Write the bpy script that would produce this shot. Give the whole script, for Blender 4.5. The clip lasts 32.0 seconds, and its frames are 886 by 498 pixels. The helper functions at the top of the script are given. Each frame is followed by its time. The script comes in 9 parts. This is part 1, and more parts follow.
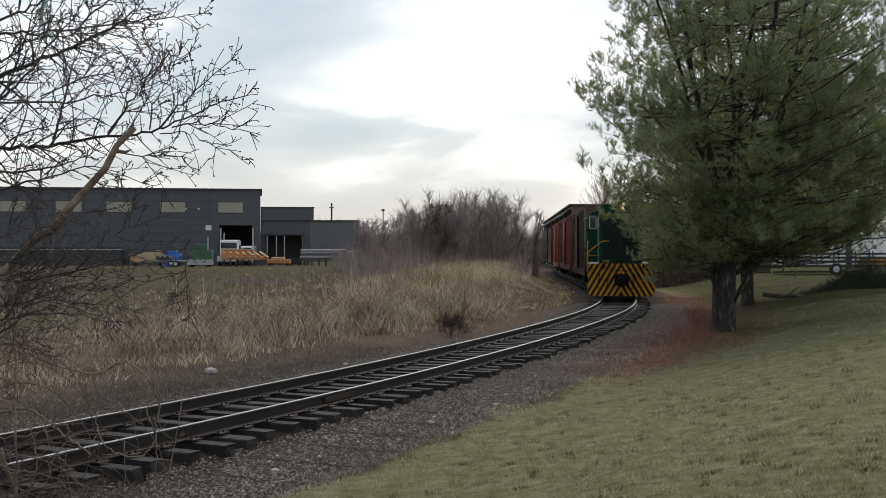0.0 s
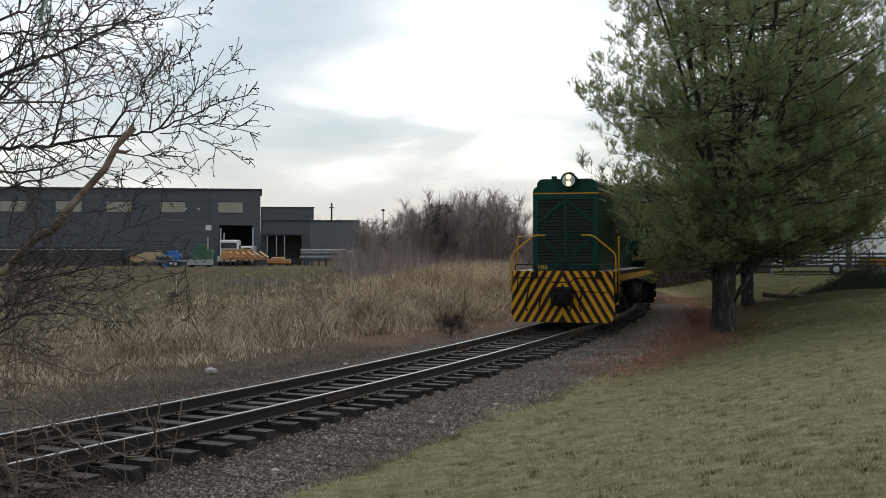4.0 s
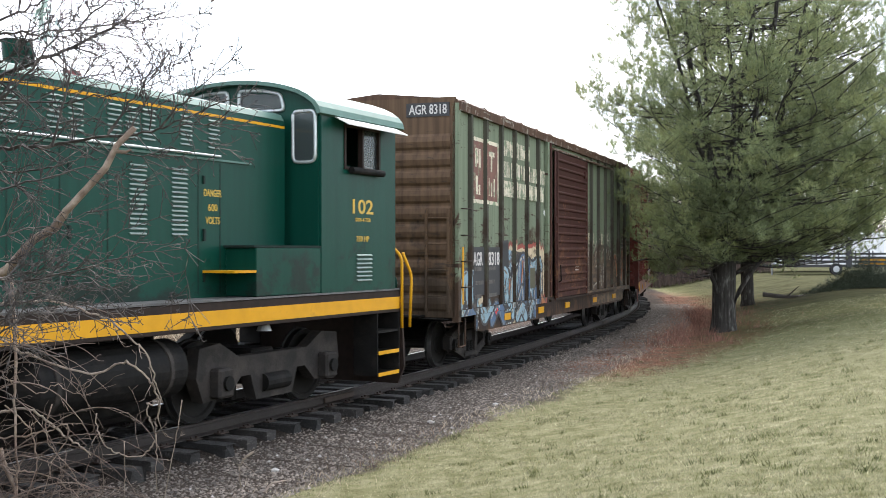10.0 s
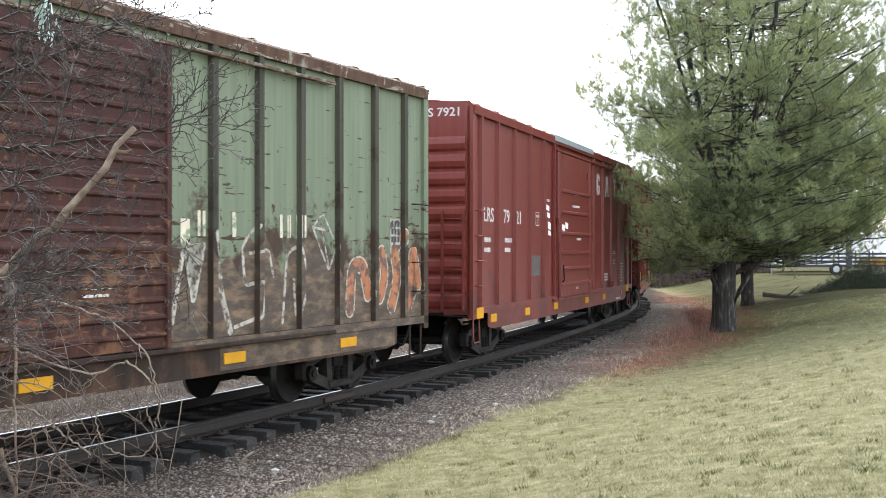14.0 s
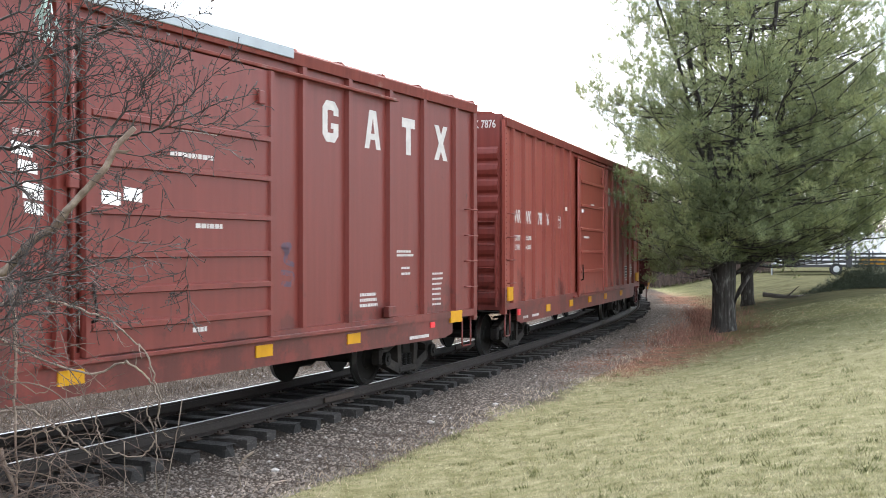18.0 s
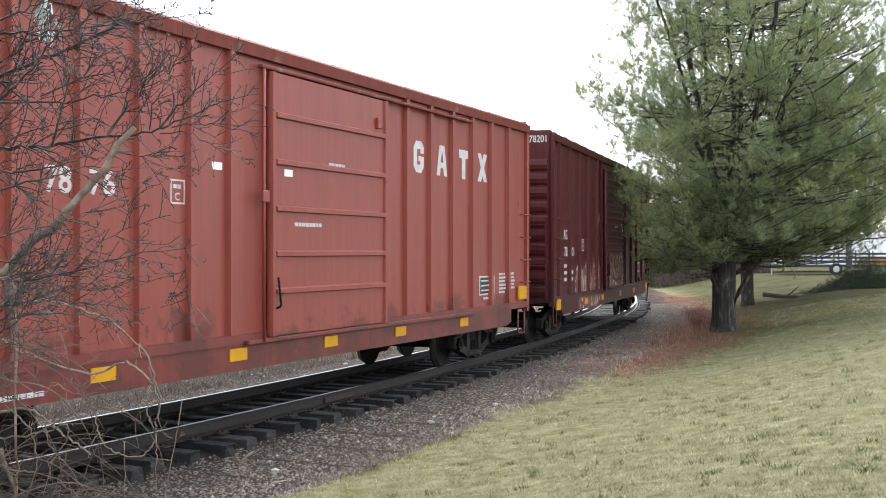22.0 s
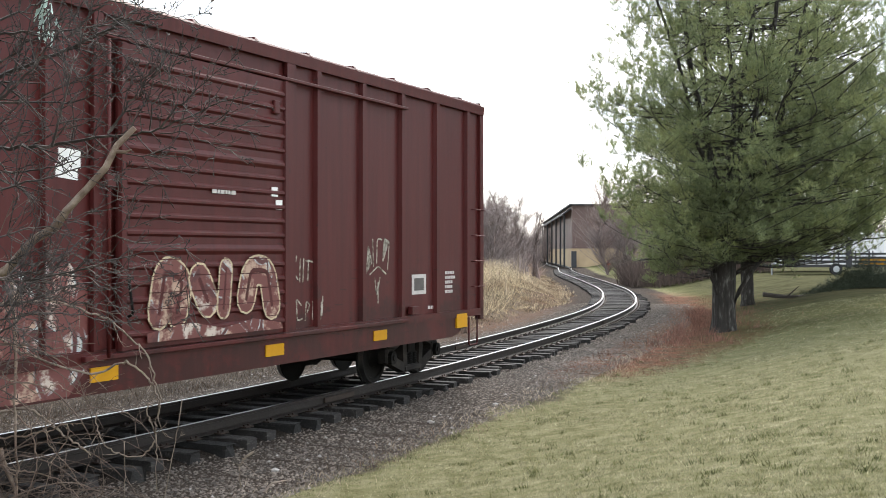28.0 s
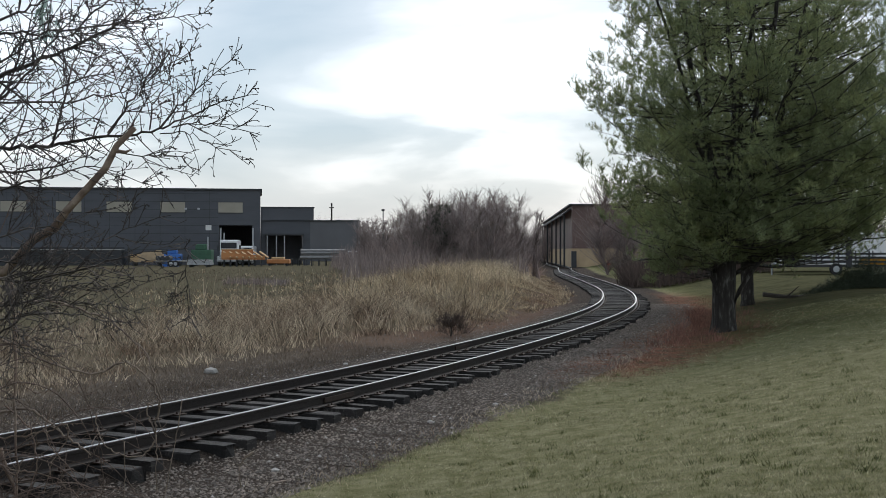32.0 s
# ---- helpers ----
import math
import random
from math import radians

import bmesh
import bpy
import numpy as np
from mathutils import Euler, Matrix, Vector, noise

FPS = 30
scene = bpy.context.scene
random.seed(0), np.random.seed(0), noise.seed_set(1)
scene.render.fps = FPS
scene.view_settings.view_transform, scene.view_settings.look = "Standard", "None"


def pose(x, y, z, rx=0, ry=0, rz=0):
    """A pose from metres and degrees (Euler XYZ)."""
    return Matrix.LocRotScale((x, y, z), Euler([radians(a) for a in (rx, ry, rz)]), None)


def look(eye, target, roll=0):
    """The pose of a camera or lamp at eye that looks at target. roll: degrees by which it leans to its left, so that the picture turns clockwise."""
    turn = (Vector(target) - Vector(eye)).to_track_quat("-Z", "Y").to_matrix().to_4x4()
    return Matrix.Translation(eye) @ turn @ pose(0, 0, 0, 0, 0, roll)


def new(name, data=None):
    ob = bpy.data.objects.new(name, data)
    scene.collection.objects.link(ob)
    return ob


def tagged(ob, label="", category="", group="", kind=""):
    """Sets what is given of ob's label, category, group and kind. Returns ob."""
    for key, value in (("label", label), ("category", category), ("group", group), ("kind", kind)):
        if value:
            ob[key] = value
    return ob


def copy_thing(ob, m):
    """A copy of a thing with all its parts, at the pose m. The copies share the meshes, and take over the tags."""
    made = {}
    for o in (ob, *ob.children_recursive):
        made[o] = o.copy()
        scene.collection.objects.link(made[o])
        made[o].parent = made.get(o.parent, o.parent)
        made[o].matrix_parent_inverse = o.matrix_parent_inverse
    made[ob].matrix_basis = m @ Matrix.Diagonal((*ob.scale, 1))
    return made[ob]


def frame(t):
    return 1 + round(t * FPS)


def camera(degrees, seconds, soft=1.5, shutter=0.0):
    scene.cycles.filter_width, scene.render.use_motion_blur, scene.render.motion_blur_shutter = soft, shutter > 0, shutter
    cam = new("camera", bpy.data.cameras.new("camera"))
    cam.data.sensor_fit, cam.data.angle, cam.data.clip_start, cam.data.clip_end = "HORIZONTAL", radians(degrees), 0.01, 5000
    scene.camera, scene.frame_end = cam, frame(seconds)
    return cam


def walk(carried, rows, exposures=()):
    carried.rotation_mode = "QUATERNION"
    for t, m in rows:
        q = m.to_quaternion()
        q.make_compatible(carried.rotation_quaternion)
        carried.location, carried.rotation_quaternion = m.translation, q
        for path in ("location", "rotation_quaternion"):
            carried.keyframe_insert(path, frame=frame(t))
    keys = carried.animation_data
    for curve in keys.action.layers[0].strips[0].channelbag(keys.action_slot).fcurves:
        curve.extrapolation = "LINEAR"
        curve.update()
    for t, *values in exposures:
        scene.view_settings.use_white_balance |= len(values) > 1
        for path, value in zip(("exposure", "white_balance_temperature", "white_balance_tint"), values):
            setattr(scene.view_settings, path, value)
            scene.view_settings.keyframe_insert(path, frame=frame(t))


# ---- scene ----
# ---------------------------------------------------------------- camera
cam = camera(42.99, 32.0, soft=0.7, shutter=0.18)
EYE = pose(0, 0, 2.128, 90.103, 0, 0)
walk(cam, [(0.0, EYE), (32.0, EYE)],
     exposures=[(0.0, 0.0, 6550, 11.0), (5.5, 0.0, 6550, 11.0), (6.5, 0.1, 6560, 11.4), (7.0, 0.35, 6560, 11.8), (7.6, 0.75, 6540, 12.3), (8.2, 1.1, 6470, 12.8), (9.0, 1.45, 6340, 13.5), (10.0, 1.7, 6340, 13.5),
                (12.0, 1.94, 6340, 13.4), (15.0, 1.97, 6340, 13.3), (17.0, 1.97, 6340, 13.2), (19.5, 1.85, 6340, 13.2), (23.0, 1.72, 6340, 13.1), (25.5, 1.62, 6440, 12.6), (28.0, 1.42, 6540, 11.5),
                (28.6, 1.26, 6520, 11.2), (29.2, 0.95, 6490, 10.9), (29.8, 0.6, 6460, 10.7), (30.4, 0.2, 6430, 10.5), (31.0, 0.06, 6240, 10.3), (32.0, 0.0, 6200, 10.0)])

# ---------------------------------------------------------------- world and light
SUN_AZ, SUN_EL = radians(14), radians(46)


def sky_world():
    w = bpy.data.worlds.new("overcast_sky")
    scene.world = w
    w.use_nodes = True
    nt = w.node_tree
    nt.nodes.clear()
    N = nt.nodes.new
    L = nt.links.new
    sky = N("ShaderNodeTexSky")
    sky.sky_type = "NISHITA"
    sky.sun_disc = False
    sky.sun_elevation, sky.sun_rotation = SUN_EL, SUN_AZ
    sky.air_density, sky.dust_density = 1.2, 2.0
    co = N("ShaderNodeTexCoord")
    sep = N("ShaderNodeSeparateXYZ")
    L(co.outputs["Generated"], sep.inputs[0])
    # clouds lie on a flat sheet overhead
    zz = N("ShaderNodeMath"); zz.operation = "MAXIMUM"; zz.inputs[1].default_value = 0.0
    L(sep.outputs["Z"], zz.inputs[0])
    za = N("ShaderNodeMath"); za.operation = "ADD"; za.inputs[1].default_value = 0.16
    L(zz.outputs[0], za.inputs[0])
    dx = N("ShaderNodeMath"); dx.operation = "DIVIDE"; L(sep.outputs["X"], dx.inputs[0]); L(za.outputs[0], dx.inputs[1])
    dy = N("ShaderNodeMath"); dy.operation = "DIVIDE"; L(sep.outputs["Y"], dy.inputs[0]); L(za.outputs[0], dy.inputs[1])
    cb = N("ShaderNodeCombineXYZ"); L(dx.outputs[0], cb.inputs[0]); L(dy.outputs[0], cb.inputs[1])
    mp = N("ShaderNodeMapping"); mp.inputs["Location"].default_value = (1.35, 0.2, 0)
    L(cb.outputs[0], mp.inputs[0])
    n1 = N("ShaderNodeTexNoise"); n1.inputs["Scale"].default_value = 0.95; n1.inputs["Detail"].default_value = 6; n1.inputs["Roughness"].default_value = 0.45
    n1.inputs["Distortion"].default_value = 0.4
    L(mp.outputs[0], n1.inputs["Vector"])
    rp = N("ShaderNodeValToRGB")
    e = rp.color_ramp.elements
    e[0].position, e[0].color = 0.39, (0.64, 0.78, 0.88, 1)
    e[1].position, e[1].color = 0.57, (1.42, 1.47, 1.50, 1)
    m = rp.color_ramp.elements.new(0.49); m.color = (0.88, 0.98, 1.05, 1)
    L(n1.outputs["Fac"], rp.inputs[0])
    # warm haze low down
    hz = N("ShaderNodeMapRange"); hz.inputs["From Min"].default_value = 0.0; hz.inputs["From Max"].default_value = 0.11
    hz.inputs["To Min"].default_value = 0.75; hz.inputs["To Max"].default_value = 0.0
    L(sep.outputs["Z"], hz.inputs["Value"])
    mx = N("ShaderNodeMix"); mx.data_type = "RGBA"
    L(hz.outputs[0], mx.inputs["Factor"]); L(rp.outputs[0], mx.inputs["A"]); mx.inputs["B"].default_value = (0.99, 0.99, 1.0, 1)
    b1 = N("ShaderNodeBackground"); b1.inputs["Strength"].default_value = 0.03
    L(sky.outputs[0], b1.inputs["Color"])
    b2 = N("ShaderNodeBackground"); b2.inputs["Strength"].default_value = 0.60
    L(mx.outputs["Result"], b2.inputs["Color"])
    ad = N("ShaderNodeAddShader"); L(b1.outputs[0], ad.inputs[0]); L(b2.outputs[0], ad.inputs[1])
    out = N("ShaderNodeOutputWorld"); L(ad.outputs[0], out.inputs["Surface"])


sky_world()
sun = new("sun", bpy.data.lights.new("sun", "SUN"))
sun.data.energy, sun.data.angle, sun.data.color = 1.7, radians(24), (1.0, 0.96, 0.9)
sun.matrix_world = look((40 * math.sin(SUN_AZ), 40 * math.cos(SUN_AZ), 40 * math.tan(SUN_EL)), (0, 0, 0))


# ---------------------------------------------------------------- materials
def mat(name, color, rough=0.7, metal=0.0, vary=0.15, scale=6.0, bump=0.0, bscale=40.0, second=None, smin=0.5, smax=0.65,
        sscale=3.0, rnd=0.0, stretch=(1, 1, 1), spec=0.5, island=0.0, coat=0.0):
    """A procedural surface: base colour, fine variation, patches of a second colour, relief."""
    m = bpy.data.materials.new(name)
    m.use_nodes = True
    nt = m.node_tree
    b = nt.nodes["Principled BSDF"]
    N, L = nt.nodes.new, nt.links.new
    b.inputs["Roughness"].default_value, b.inputs["Metallic"].default_value = rough, metal
    b.inputs["Specular IOR Level"].default_value = spec
    b.inputs["Coat Weight"].default_value = coat
    co = N("ShaderNodeTexCoord")
    mp = N("ShaderNodeMapping"); mp.inputs["Scale"].default_value = stretch
    L(co.outputs["Object"], mp.inputs[0])
    n = N("ShaderNodeTexNoise"); n.inputs["Scale"].default_value = scale; n.inputs["Detail"].default_value = 6
    L(mp.outputs[0], n.inputs["Vector"])
    rg = N("ShaderNodeMapRange"); rg.inputs["From Min"].default_value = 0.25; rg.inputs["From Max"].default_value = 0.75
    rg.inputs["To Min"].default_value, rg.inputs["To Max"].default_value = 1 - vary, 1 + vary
    L(n.outputs["Fac"], rg.inputs["Value"])
    col = None
    if second:
        n2 = N("ShaderNodeTexNoise"); n2.inputs["Scale"].default_value = sscale; n2.inputs["Detail"].default_value = 8; n2.inputs["Roughness"].default_value = 0.65
        L(mp.outputs[0], n2.inputs["Vector"])
        r2 = N("ShaderNodeMapRange"); r2.inputs["From Min"].default_value, r2.inputs["From Max"].default_value = smin, smax
        L(n2.outputs["Fac"], r2.inputs["Value"])
        mx = N("ShaderNodeMix"); mx.data_type = "RGBA"
        mx.inputs["A"].default_value, mx.inputs["B"].default_value = (*color, 1), (*second, 1)
        L(r2.outputs[0], mx.inputs["Factor"])
        col = mx.outputs["Result"]
    hs = N("ShaderNodeHueSaturation")
    if col:
        L(col, hs.inputs["Color"])
    else:
        hs.inputs["Color"].default_value = (*color, 1)
    val = rg.outputs[0]
    if rnd or island:
        if rnd:
            src = N("ShaderNodeObjectInfo").outputs["Random"]
        else:
            src = N("ShaderNodeNewGeometry").outputs["Random Per Island"]
        k = rnd or island
        r3 = N("ShaderNodeMapRange"); r3.inputs["To Min"].default_value, r3.inputs["To Max"].default_value = 1 - k, 1 + k
        L(src, r3.inputs["Value"])
        mu = N("ShaderNodeMath"); mu.operation = "MULTIPLY"; L(val, mu.inputs[0]); L(r3.outputs[0], mu.inputs[1])
        val = mu.outputs[0]
    L(val, hs.inputs["Value"])
    L(hs.outputs[0], b.inputs["Base Color"])
    if bump:
        n3 = N("ShaderNodeTexNoise"); n3.inputs["Scale"].default_value = bscale; n3.inputs["Detail"].default_value = 4
        L(mp.outputs[0], n3.inputs["Vector"])
        bp = N("ShaderNodeBump"); bp.inputs["Strength"].default_value = bump; bp.inputs["Distance"].default_value = 0.02
        L(n3.outputs["Fac"], bp.inputs["Height"]); L(bp.outputs[0], b.inputs["Normal"])
    return m


def weathered(name, color, rust=(0.10, 0.045, 0.025), low=0.9, high=1.5, amount=0.5, rough=0.55, streak=0.25, coat=0.0, chips=0.0, scuff=0.0, sheen=0.0):
    """Painted steel sheet: faded paint, streaks running down, rust that grows in patches near the sill, small chips and level scuffs."""
    m = bpy.data.materials.new(name)
    m.use_nodes = True
    nt = m.node_tree
    b = nt.nodes["Principled BSDF"]
    N, L = nt.nodes.new, nt.links.new
    b.inputs["Roughness"].default_value = rough
    b.inputs["Coat Weight"].default_value = coat
    b.inputs["Coat Roughness"].default_value = 0.2
    b.inputs["Specular IOR Level"].default_value = 0.15 + sheen
    co = N("ShaderNodeTexCoord")
    st = N("ShaderNodeMapping"); st.inputs["Scale"].default_value = (7.0, 7.0, 0.35)
    L(co.outputs["Object"], st.inputs[0])
    n1 = N("ShaderNodeTexNoise"); n1.inputs["Scale"].default_value = 1.6; n1.inputs["Detail"].default_value = 7
    L(st.outputs[0], n1.inputs["Vector"])
    n2 = N("ShaderNodeTexNoise"); n2.inputs["Scale"].default_value = 1.3; n2.inputs["Detail"].default_value = 10; n2.inputs["Roughness"].default_value = 0.7
    L(co.outputs["Object"], n2.inputs["Vector"])
    r1 = N("ShaderNodeMapRange"); r1.inputs["From Min"].default_value, r1.inputs["From Max"].default_value = 0.3, 0.7
    r1.inputs["To Min"].default_value, r1.inputs["To Max"].default_value = 1 - streak, 1 + streak * 0.7
    L(n1.outputs["Fac"], r1.inputs["Value"])
    sep = N("ShaderNodeSeparateXYZ"); L(co.outputs["Object"], sep.inputs[0])
    h = N("ShaderNodeMapRange"); h.inputs["From Min"].default_value, h.inputs["From Max"].default_value = low, high
    h.inputs["To Min"].default_value, h.inputs["To Max"].default_value = 0.16 * amount, -0.145
    L(sep.outputs["Z"], h.inputs["Value"])
    ad = N("ShaderNodeMath"); ad.operation = "ADD"; L(n2.outputs["Fac"], ad.inputs[0]); L(h.outputs[0], ad.inputs[1])
    r2 = N("ShaderNodeMapRange"); r2.inputs["From Min"].default_value, r2.inputs["From Max"].default_value = 0.52, 0.60
    L(ad.outputs[0], r2.inputs["Value"])
    mx = N("ShaderNodeMix"); mx.data_type = "RGBA"
    mx.inputs["A"].default_value, mx.inputs["B"].default_value = (*color, 1), (*rust, 1)
    mask = r2.outputs[0]
    if chips or scuff:
        for size, scl, amt in ((5.5, (1.0, 1.0, 0.75), chips), (2.2, (0.9, 0.9, 7.0), scuff)):
            if not amt:
                continue
            cm = N("ShaderNodeMapping"); cm.inputs["Scale"].default_value = scl; cm.inputs["Location"].default_value = (size, 2.0, 1.0)
            L(co.outputs["Object"], cm.inputs[0])
            cn = N("ShaderNodeTexNoise"); cn.inputs["Scale"].default_value = size; cn.inputs["Detail"].default_value = 5; cn.inputs["Roughness"].default_value = 0.6
            L(cm.outputs[0], cn.inputs["Vector"])
            lift = N("ShaderNodeMath"); lift.operation = "MULTIPLY_ADD"; lift.inputs[1].default_value = 0.35
            L(h.outputs[0], lift.inputs[0]); L(cn.outputs["Fac"], lift.inputs[2])
            cr = N("ShaderNodeMapRange"); cr.inputs["From Min"].default_value, cr.inputs["From Max"].default_value = 0.66 - 0.06 * amt, 0.69 - 0.06 * amt
            L(lift.outputs[0], cr.inputs["Value"])
            mxm = N("ShaderNodeMath"); mxm.operation = "MAXIMUM"; L(mask, mxm.inputs[0]); L(cr.outputs[0], mxm.inputs[1])
            mask = mxm.outputs[0]
    L(mask, mx.inputs["Factor"])
    hs = N("ShaderNodeHueSaturation"); L(mx.outputs["Result"], hs.inputs["Color"]); L(r1.outputs[0], hs.inputs["Value"])
    L(hs.outputs[0], b.inputs["Base Color"])
    bp = N("ShaderNodeBump"); bp.inputs["Strength"].default_value = 0.15; bp.inputs["Distance"].default_value = 0.03
    L(n2.outputs["Fac"], bp.inputs["Height"]); L(bp.outputs[0], b.inputs["Normal"])
    return m


def glow(name, color, strength):
    m = bpy.data.materials.new(name)
    m.use_nodes = True
    b = m.node_tree.nodes["Principled BSDF"]
    b.inputs["Base Color"].default_value = (*color, 1)
    b.inputs["Emission Color"].default_value = (*color, 1)
    b.inputs["Emission Strength"].default_value = strength
    return m


def glass(name, tint=(0.05, 0.06, 0.06)):
    m = bpy.data.materials.new(name)
    m.use_nodes = True
    b = m.node_tree.nodes["Principled BSDF"]
    b.inputs["Base Color"].default_value = (*tint, 1)
    b.inputs["Roughness"].default_value = 0.06
    b.inputs["Alpha"].default_value = 0.55
    return m


M = {}
M["rail"] = mat("rusty_rail_steel", (0.020, 0.0145, 0.012), 0.6, 0.3, 0.25, 8, 0.2, 60)
M["railtop"] = mat("worn_rail_head", (0.33, 0.32, 0.32), 0.34, 1.0, 0.2, 10)
M["tie"] = mat("creosote_tie_wood", (0.015, 0.0125, 0.011), 0.85, 0, 0.35, 9, 0.6, 30, (0.095, 0.086, 0.078), 0.55, 0.78, 4, rnd=0.6, stretch=(1, 6, 6))
M["plate"] = mat("tie_plate_steel", (0.05, 0.035, 0.028), 0.6, 0.5, 0.3, 20)
M["stone"] = mat("ballast_stone", (0.094, 0.079, 0.067), 0.9, 0, 0.3, 20, 0, 40, (0.135, 0.112, 0.094), 0.5, 0.6, 0.8, island=0.6)
M["green"] = weathered("locomotive_green_paint", (0.002, 0.037, 0.025), (0.007, 0.017, 0.013), 1.4, 2.6, 0.6, 0.38, 0.12, 0.0)
M["grille"] = mat("dark_green_shutter", (0.010, 0.018, 0.015), 0.65, 0, 0.3, 8, spec=0.15)
M["yellow"] = mat("yellow_paint", (0.50, 0.245, 0.006), 0.5, 0, 0.12, 5, 0.1, 30, (0.34, 0.17, 0.015), 0.60, 0.72, 5, spec=0.2)
M["stripe_dark"] = mat("stripe_black_paint", (0.022, 0.014, 0.011), 0.65, 0, 0.3, 8, spec=0.15)
M["black"] = mat("grimy_black_steel", (0.007, 0.0065, 0.006), 0.7, 0.0, 0.35, 5, 0.2, 25, (0.018, 0.015, 0.013), 0.5, 0.7, 4, spec=0.12)
M["truckgrey"] = mat("dusty_truck_casting", (0.021, 0.0185, 0.017), 0.75, 0.0, 0.3, 4, 0.3, 25, (0.044, 0.037, 0.032), 0.45, 0.65, 3, spec=0.15)
M["deck_grey"] = mat("worn_grey_deck_plate", (0.085, 0.082, 0.080), 0.6, 0, 0.3, 4, 0.2, 30, (0.03, 0.028, 0.027), 0.5, 0.7, 3)
M["wheel"] = mat("wheel_steel", (0.011, 0.010, 0.009), 0.7, 0.0, 0.3, 6, spec=0.15)
M["tread"] = mat("wheel_tread", (0.35, 0.34, 0.33), 0.3, 1.0, 0.1, 6)
M["roofgreen"] = mat("pale_green_roof_and_edge_sheen", (0.060, 0.125, 0.100), 0.6, 0, 0.15, 4)
M["louvre"] = mat("pale_grey_green_slats", (0.25, 0.30, 0.28), 0.5, 0.2, 0.2, 10)
M["silver"] = mat("aluminium_trim", (0.45, 0.47, 0.47), 0.4, 0.6, 0.1, 10)
M["whitepaint"] = mat("white_paint", (0.58, 0.58, 0.56), 0.6, 0, 0.1, 8)
M["glass"] = glass("cab_glass")
M["lamp"] = glow("lit_headlight", (1.0, 0.70, 0.36), 1.7)
M["red_lamp"] = mat("red_beacon", (0.12, 0.012, 0.012), 0.3)
M["reflector"] = mat("red_reflector", (0.75, 0.03, 0.04), 0.4)
M["lettering"] = mat("faded_white_lettering", (0.48, 0.45, 0.43), 0.7, 0, 0.15, 9)
M["gold"] = mat("gold_lettering", (0.45, 0.29, 0.03), 0.5, 0, 0.15, 9)
M["car_green"] = weathered("faded_green_car_paint", (0.148, 0.176, 0.118), (0.052, 0.032, 0.021), 1.0, 3.5, 1.35, 0.6, 0.16, chips=0.75, scuff=0.95)
M["car_rust"] = weathered("rusted_brown_door_paint", (0.048, 0.019, 0.015), (0.125, 0.060, 0.032), 1.0, 4.2, 0.3, 0.65, 0.3, chips=0.4, scuff=0.7)
M["car_end"] = weathered("rusty_car_end", (0.098, 0.060, 0.036), (0.058, 0.040, 0.027), 1.0, 4.5, 0.7, 0.65, 0.35, chips=0.6, scuff=0.8)
M["car_red"] = weathered("oxide_red_car_paint", (0.142, 0.0265, 0.0200), (0.090, 0.020, 0.016), 0.9, 2.2, 0.4, 0.46, 0.13, 0.0, chips=0.15, sheen=0.2)
M["car_red2"] = weathered("oxide_red_car_paint_faded", (0.216, 0.045, 0.031), (0.115, 0.024, 0.017), 0.9, 2.0, 0.55, 0.46, 0.12, 0.0, chips=0.1, sheen=0.2)
M["car_maroon"] = weathered("maroon_car_paint", (0.066, 0.0105, 0.0098), (0.042, 0.010, 0.009), 0.9, 2.4, 0.5, 0.5, 0.18, 0.0, chips=0.25, scuff=0.3, sheen=0.1)
M["sill_grime"] = weathered("grimy_brown_sill", (0.030, 0.020, 0.015), (0.065, 0.036, 0.022), 0.7, 1.4, 0.3, 0.7, 0.3)
# post colour holds both rust and the shadow along the posts' sides
M["post_green"] = weathered("rust_streaked_shaded_green_posts", (0.052, 0.050, 0.037), (0.036, 0.024, 0.017), 1.0, 4.6, 1.1, 0.65, 0.35, chips=0.8)
M["roof_rust"] = weathered("rusty_car_roof_edge", (0.085, 0.048, 0.032), (0.24, 0.215, 0.18), 4.2, 5.0, 0.6, 0.7, 0.35, chips=1.0, scuff=1.1)
M["roof_red"] = weathered("red_car_roof_edge", (0.15, 0.034, 0.025), (0.20, 0.11, 0.09), 4.2, 5.0, 0.3, 0.6, 0.2)
M["roof_grey"] = mat("galvanised_roof_sheet", (0.30, 0.33, 0.35), 0.5, 0.3, 0.1, 4)


# ---------------------------------------------------------------- mesh helpers
def put(name, me, material, parent=None, label=""):
    ob = new(name, me)
    if material is not None:
        for mm in material if isinstance(material, (list, tuple)) else (material,):
            me.materials.append(mm)
    ob.parent = parent
    if label:
        ob["label"] = label
    return ob


def part(name, bm, material, parent=None, label="", smooth=False):
    me = bpy.data.meshes.new(name)
    bm.to_mesh(me)
    bm.free()
    if smooth:
        me.shade_smooth()
    return put(name, me, material, parent, label)


def mesh(name, V, F, mi=None):
    me = bpy.data.meshes.new(name)
    me.from_pydata([tuple(v) for v in V], [], [tuple(f) for f in F])
    if mi is not None:
        me.polygons.foreach_set("material_index", mi)
    me.update()
    return me


def tri_mesh(name, V, F):
    """A mesh from numpy arrays of vertices and triangles."""
    me = bpy.data.meshes.new(name)
    n, k = len(V), len(F)
    me.vertices.add(n)
    me.vertices.foreach_set("co", np.asarray(V, dtype=np.float32).ravel())
    me.loops.add(k * 3)
    me.loops.foreach_set("vertex_index", np.asarray(F, dtype=np.int32).ravel())
    me.polygons.add(k)
    me.polygons.foreach_set("loop_start", np.arange(0, k * 3, 3, dtype=np.int32))
    me.update(calc_edges=True)
    return me


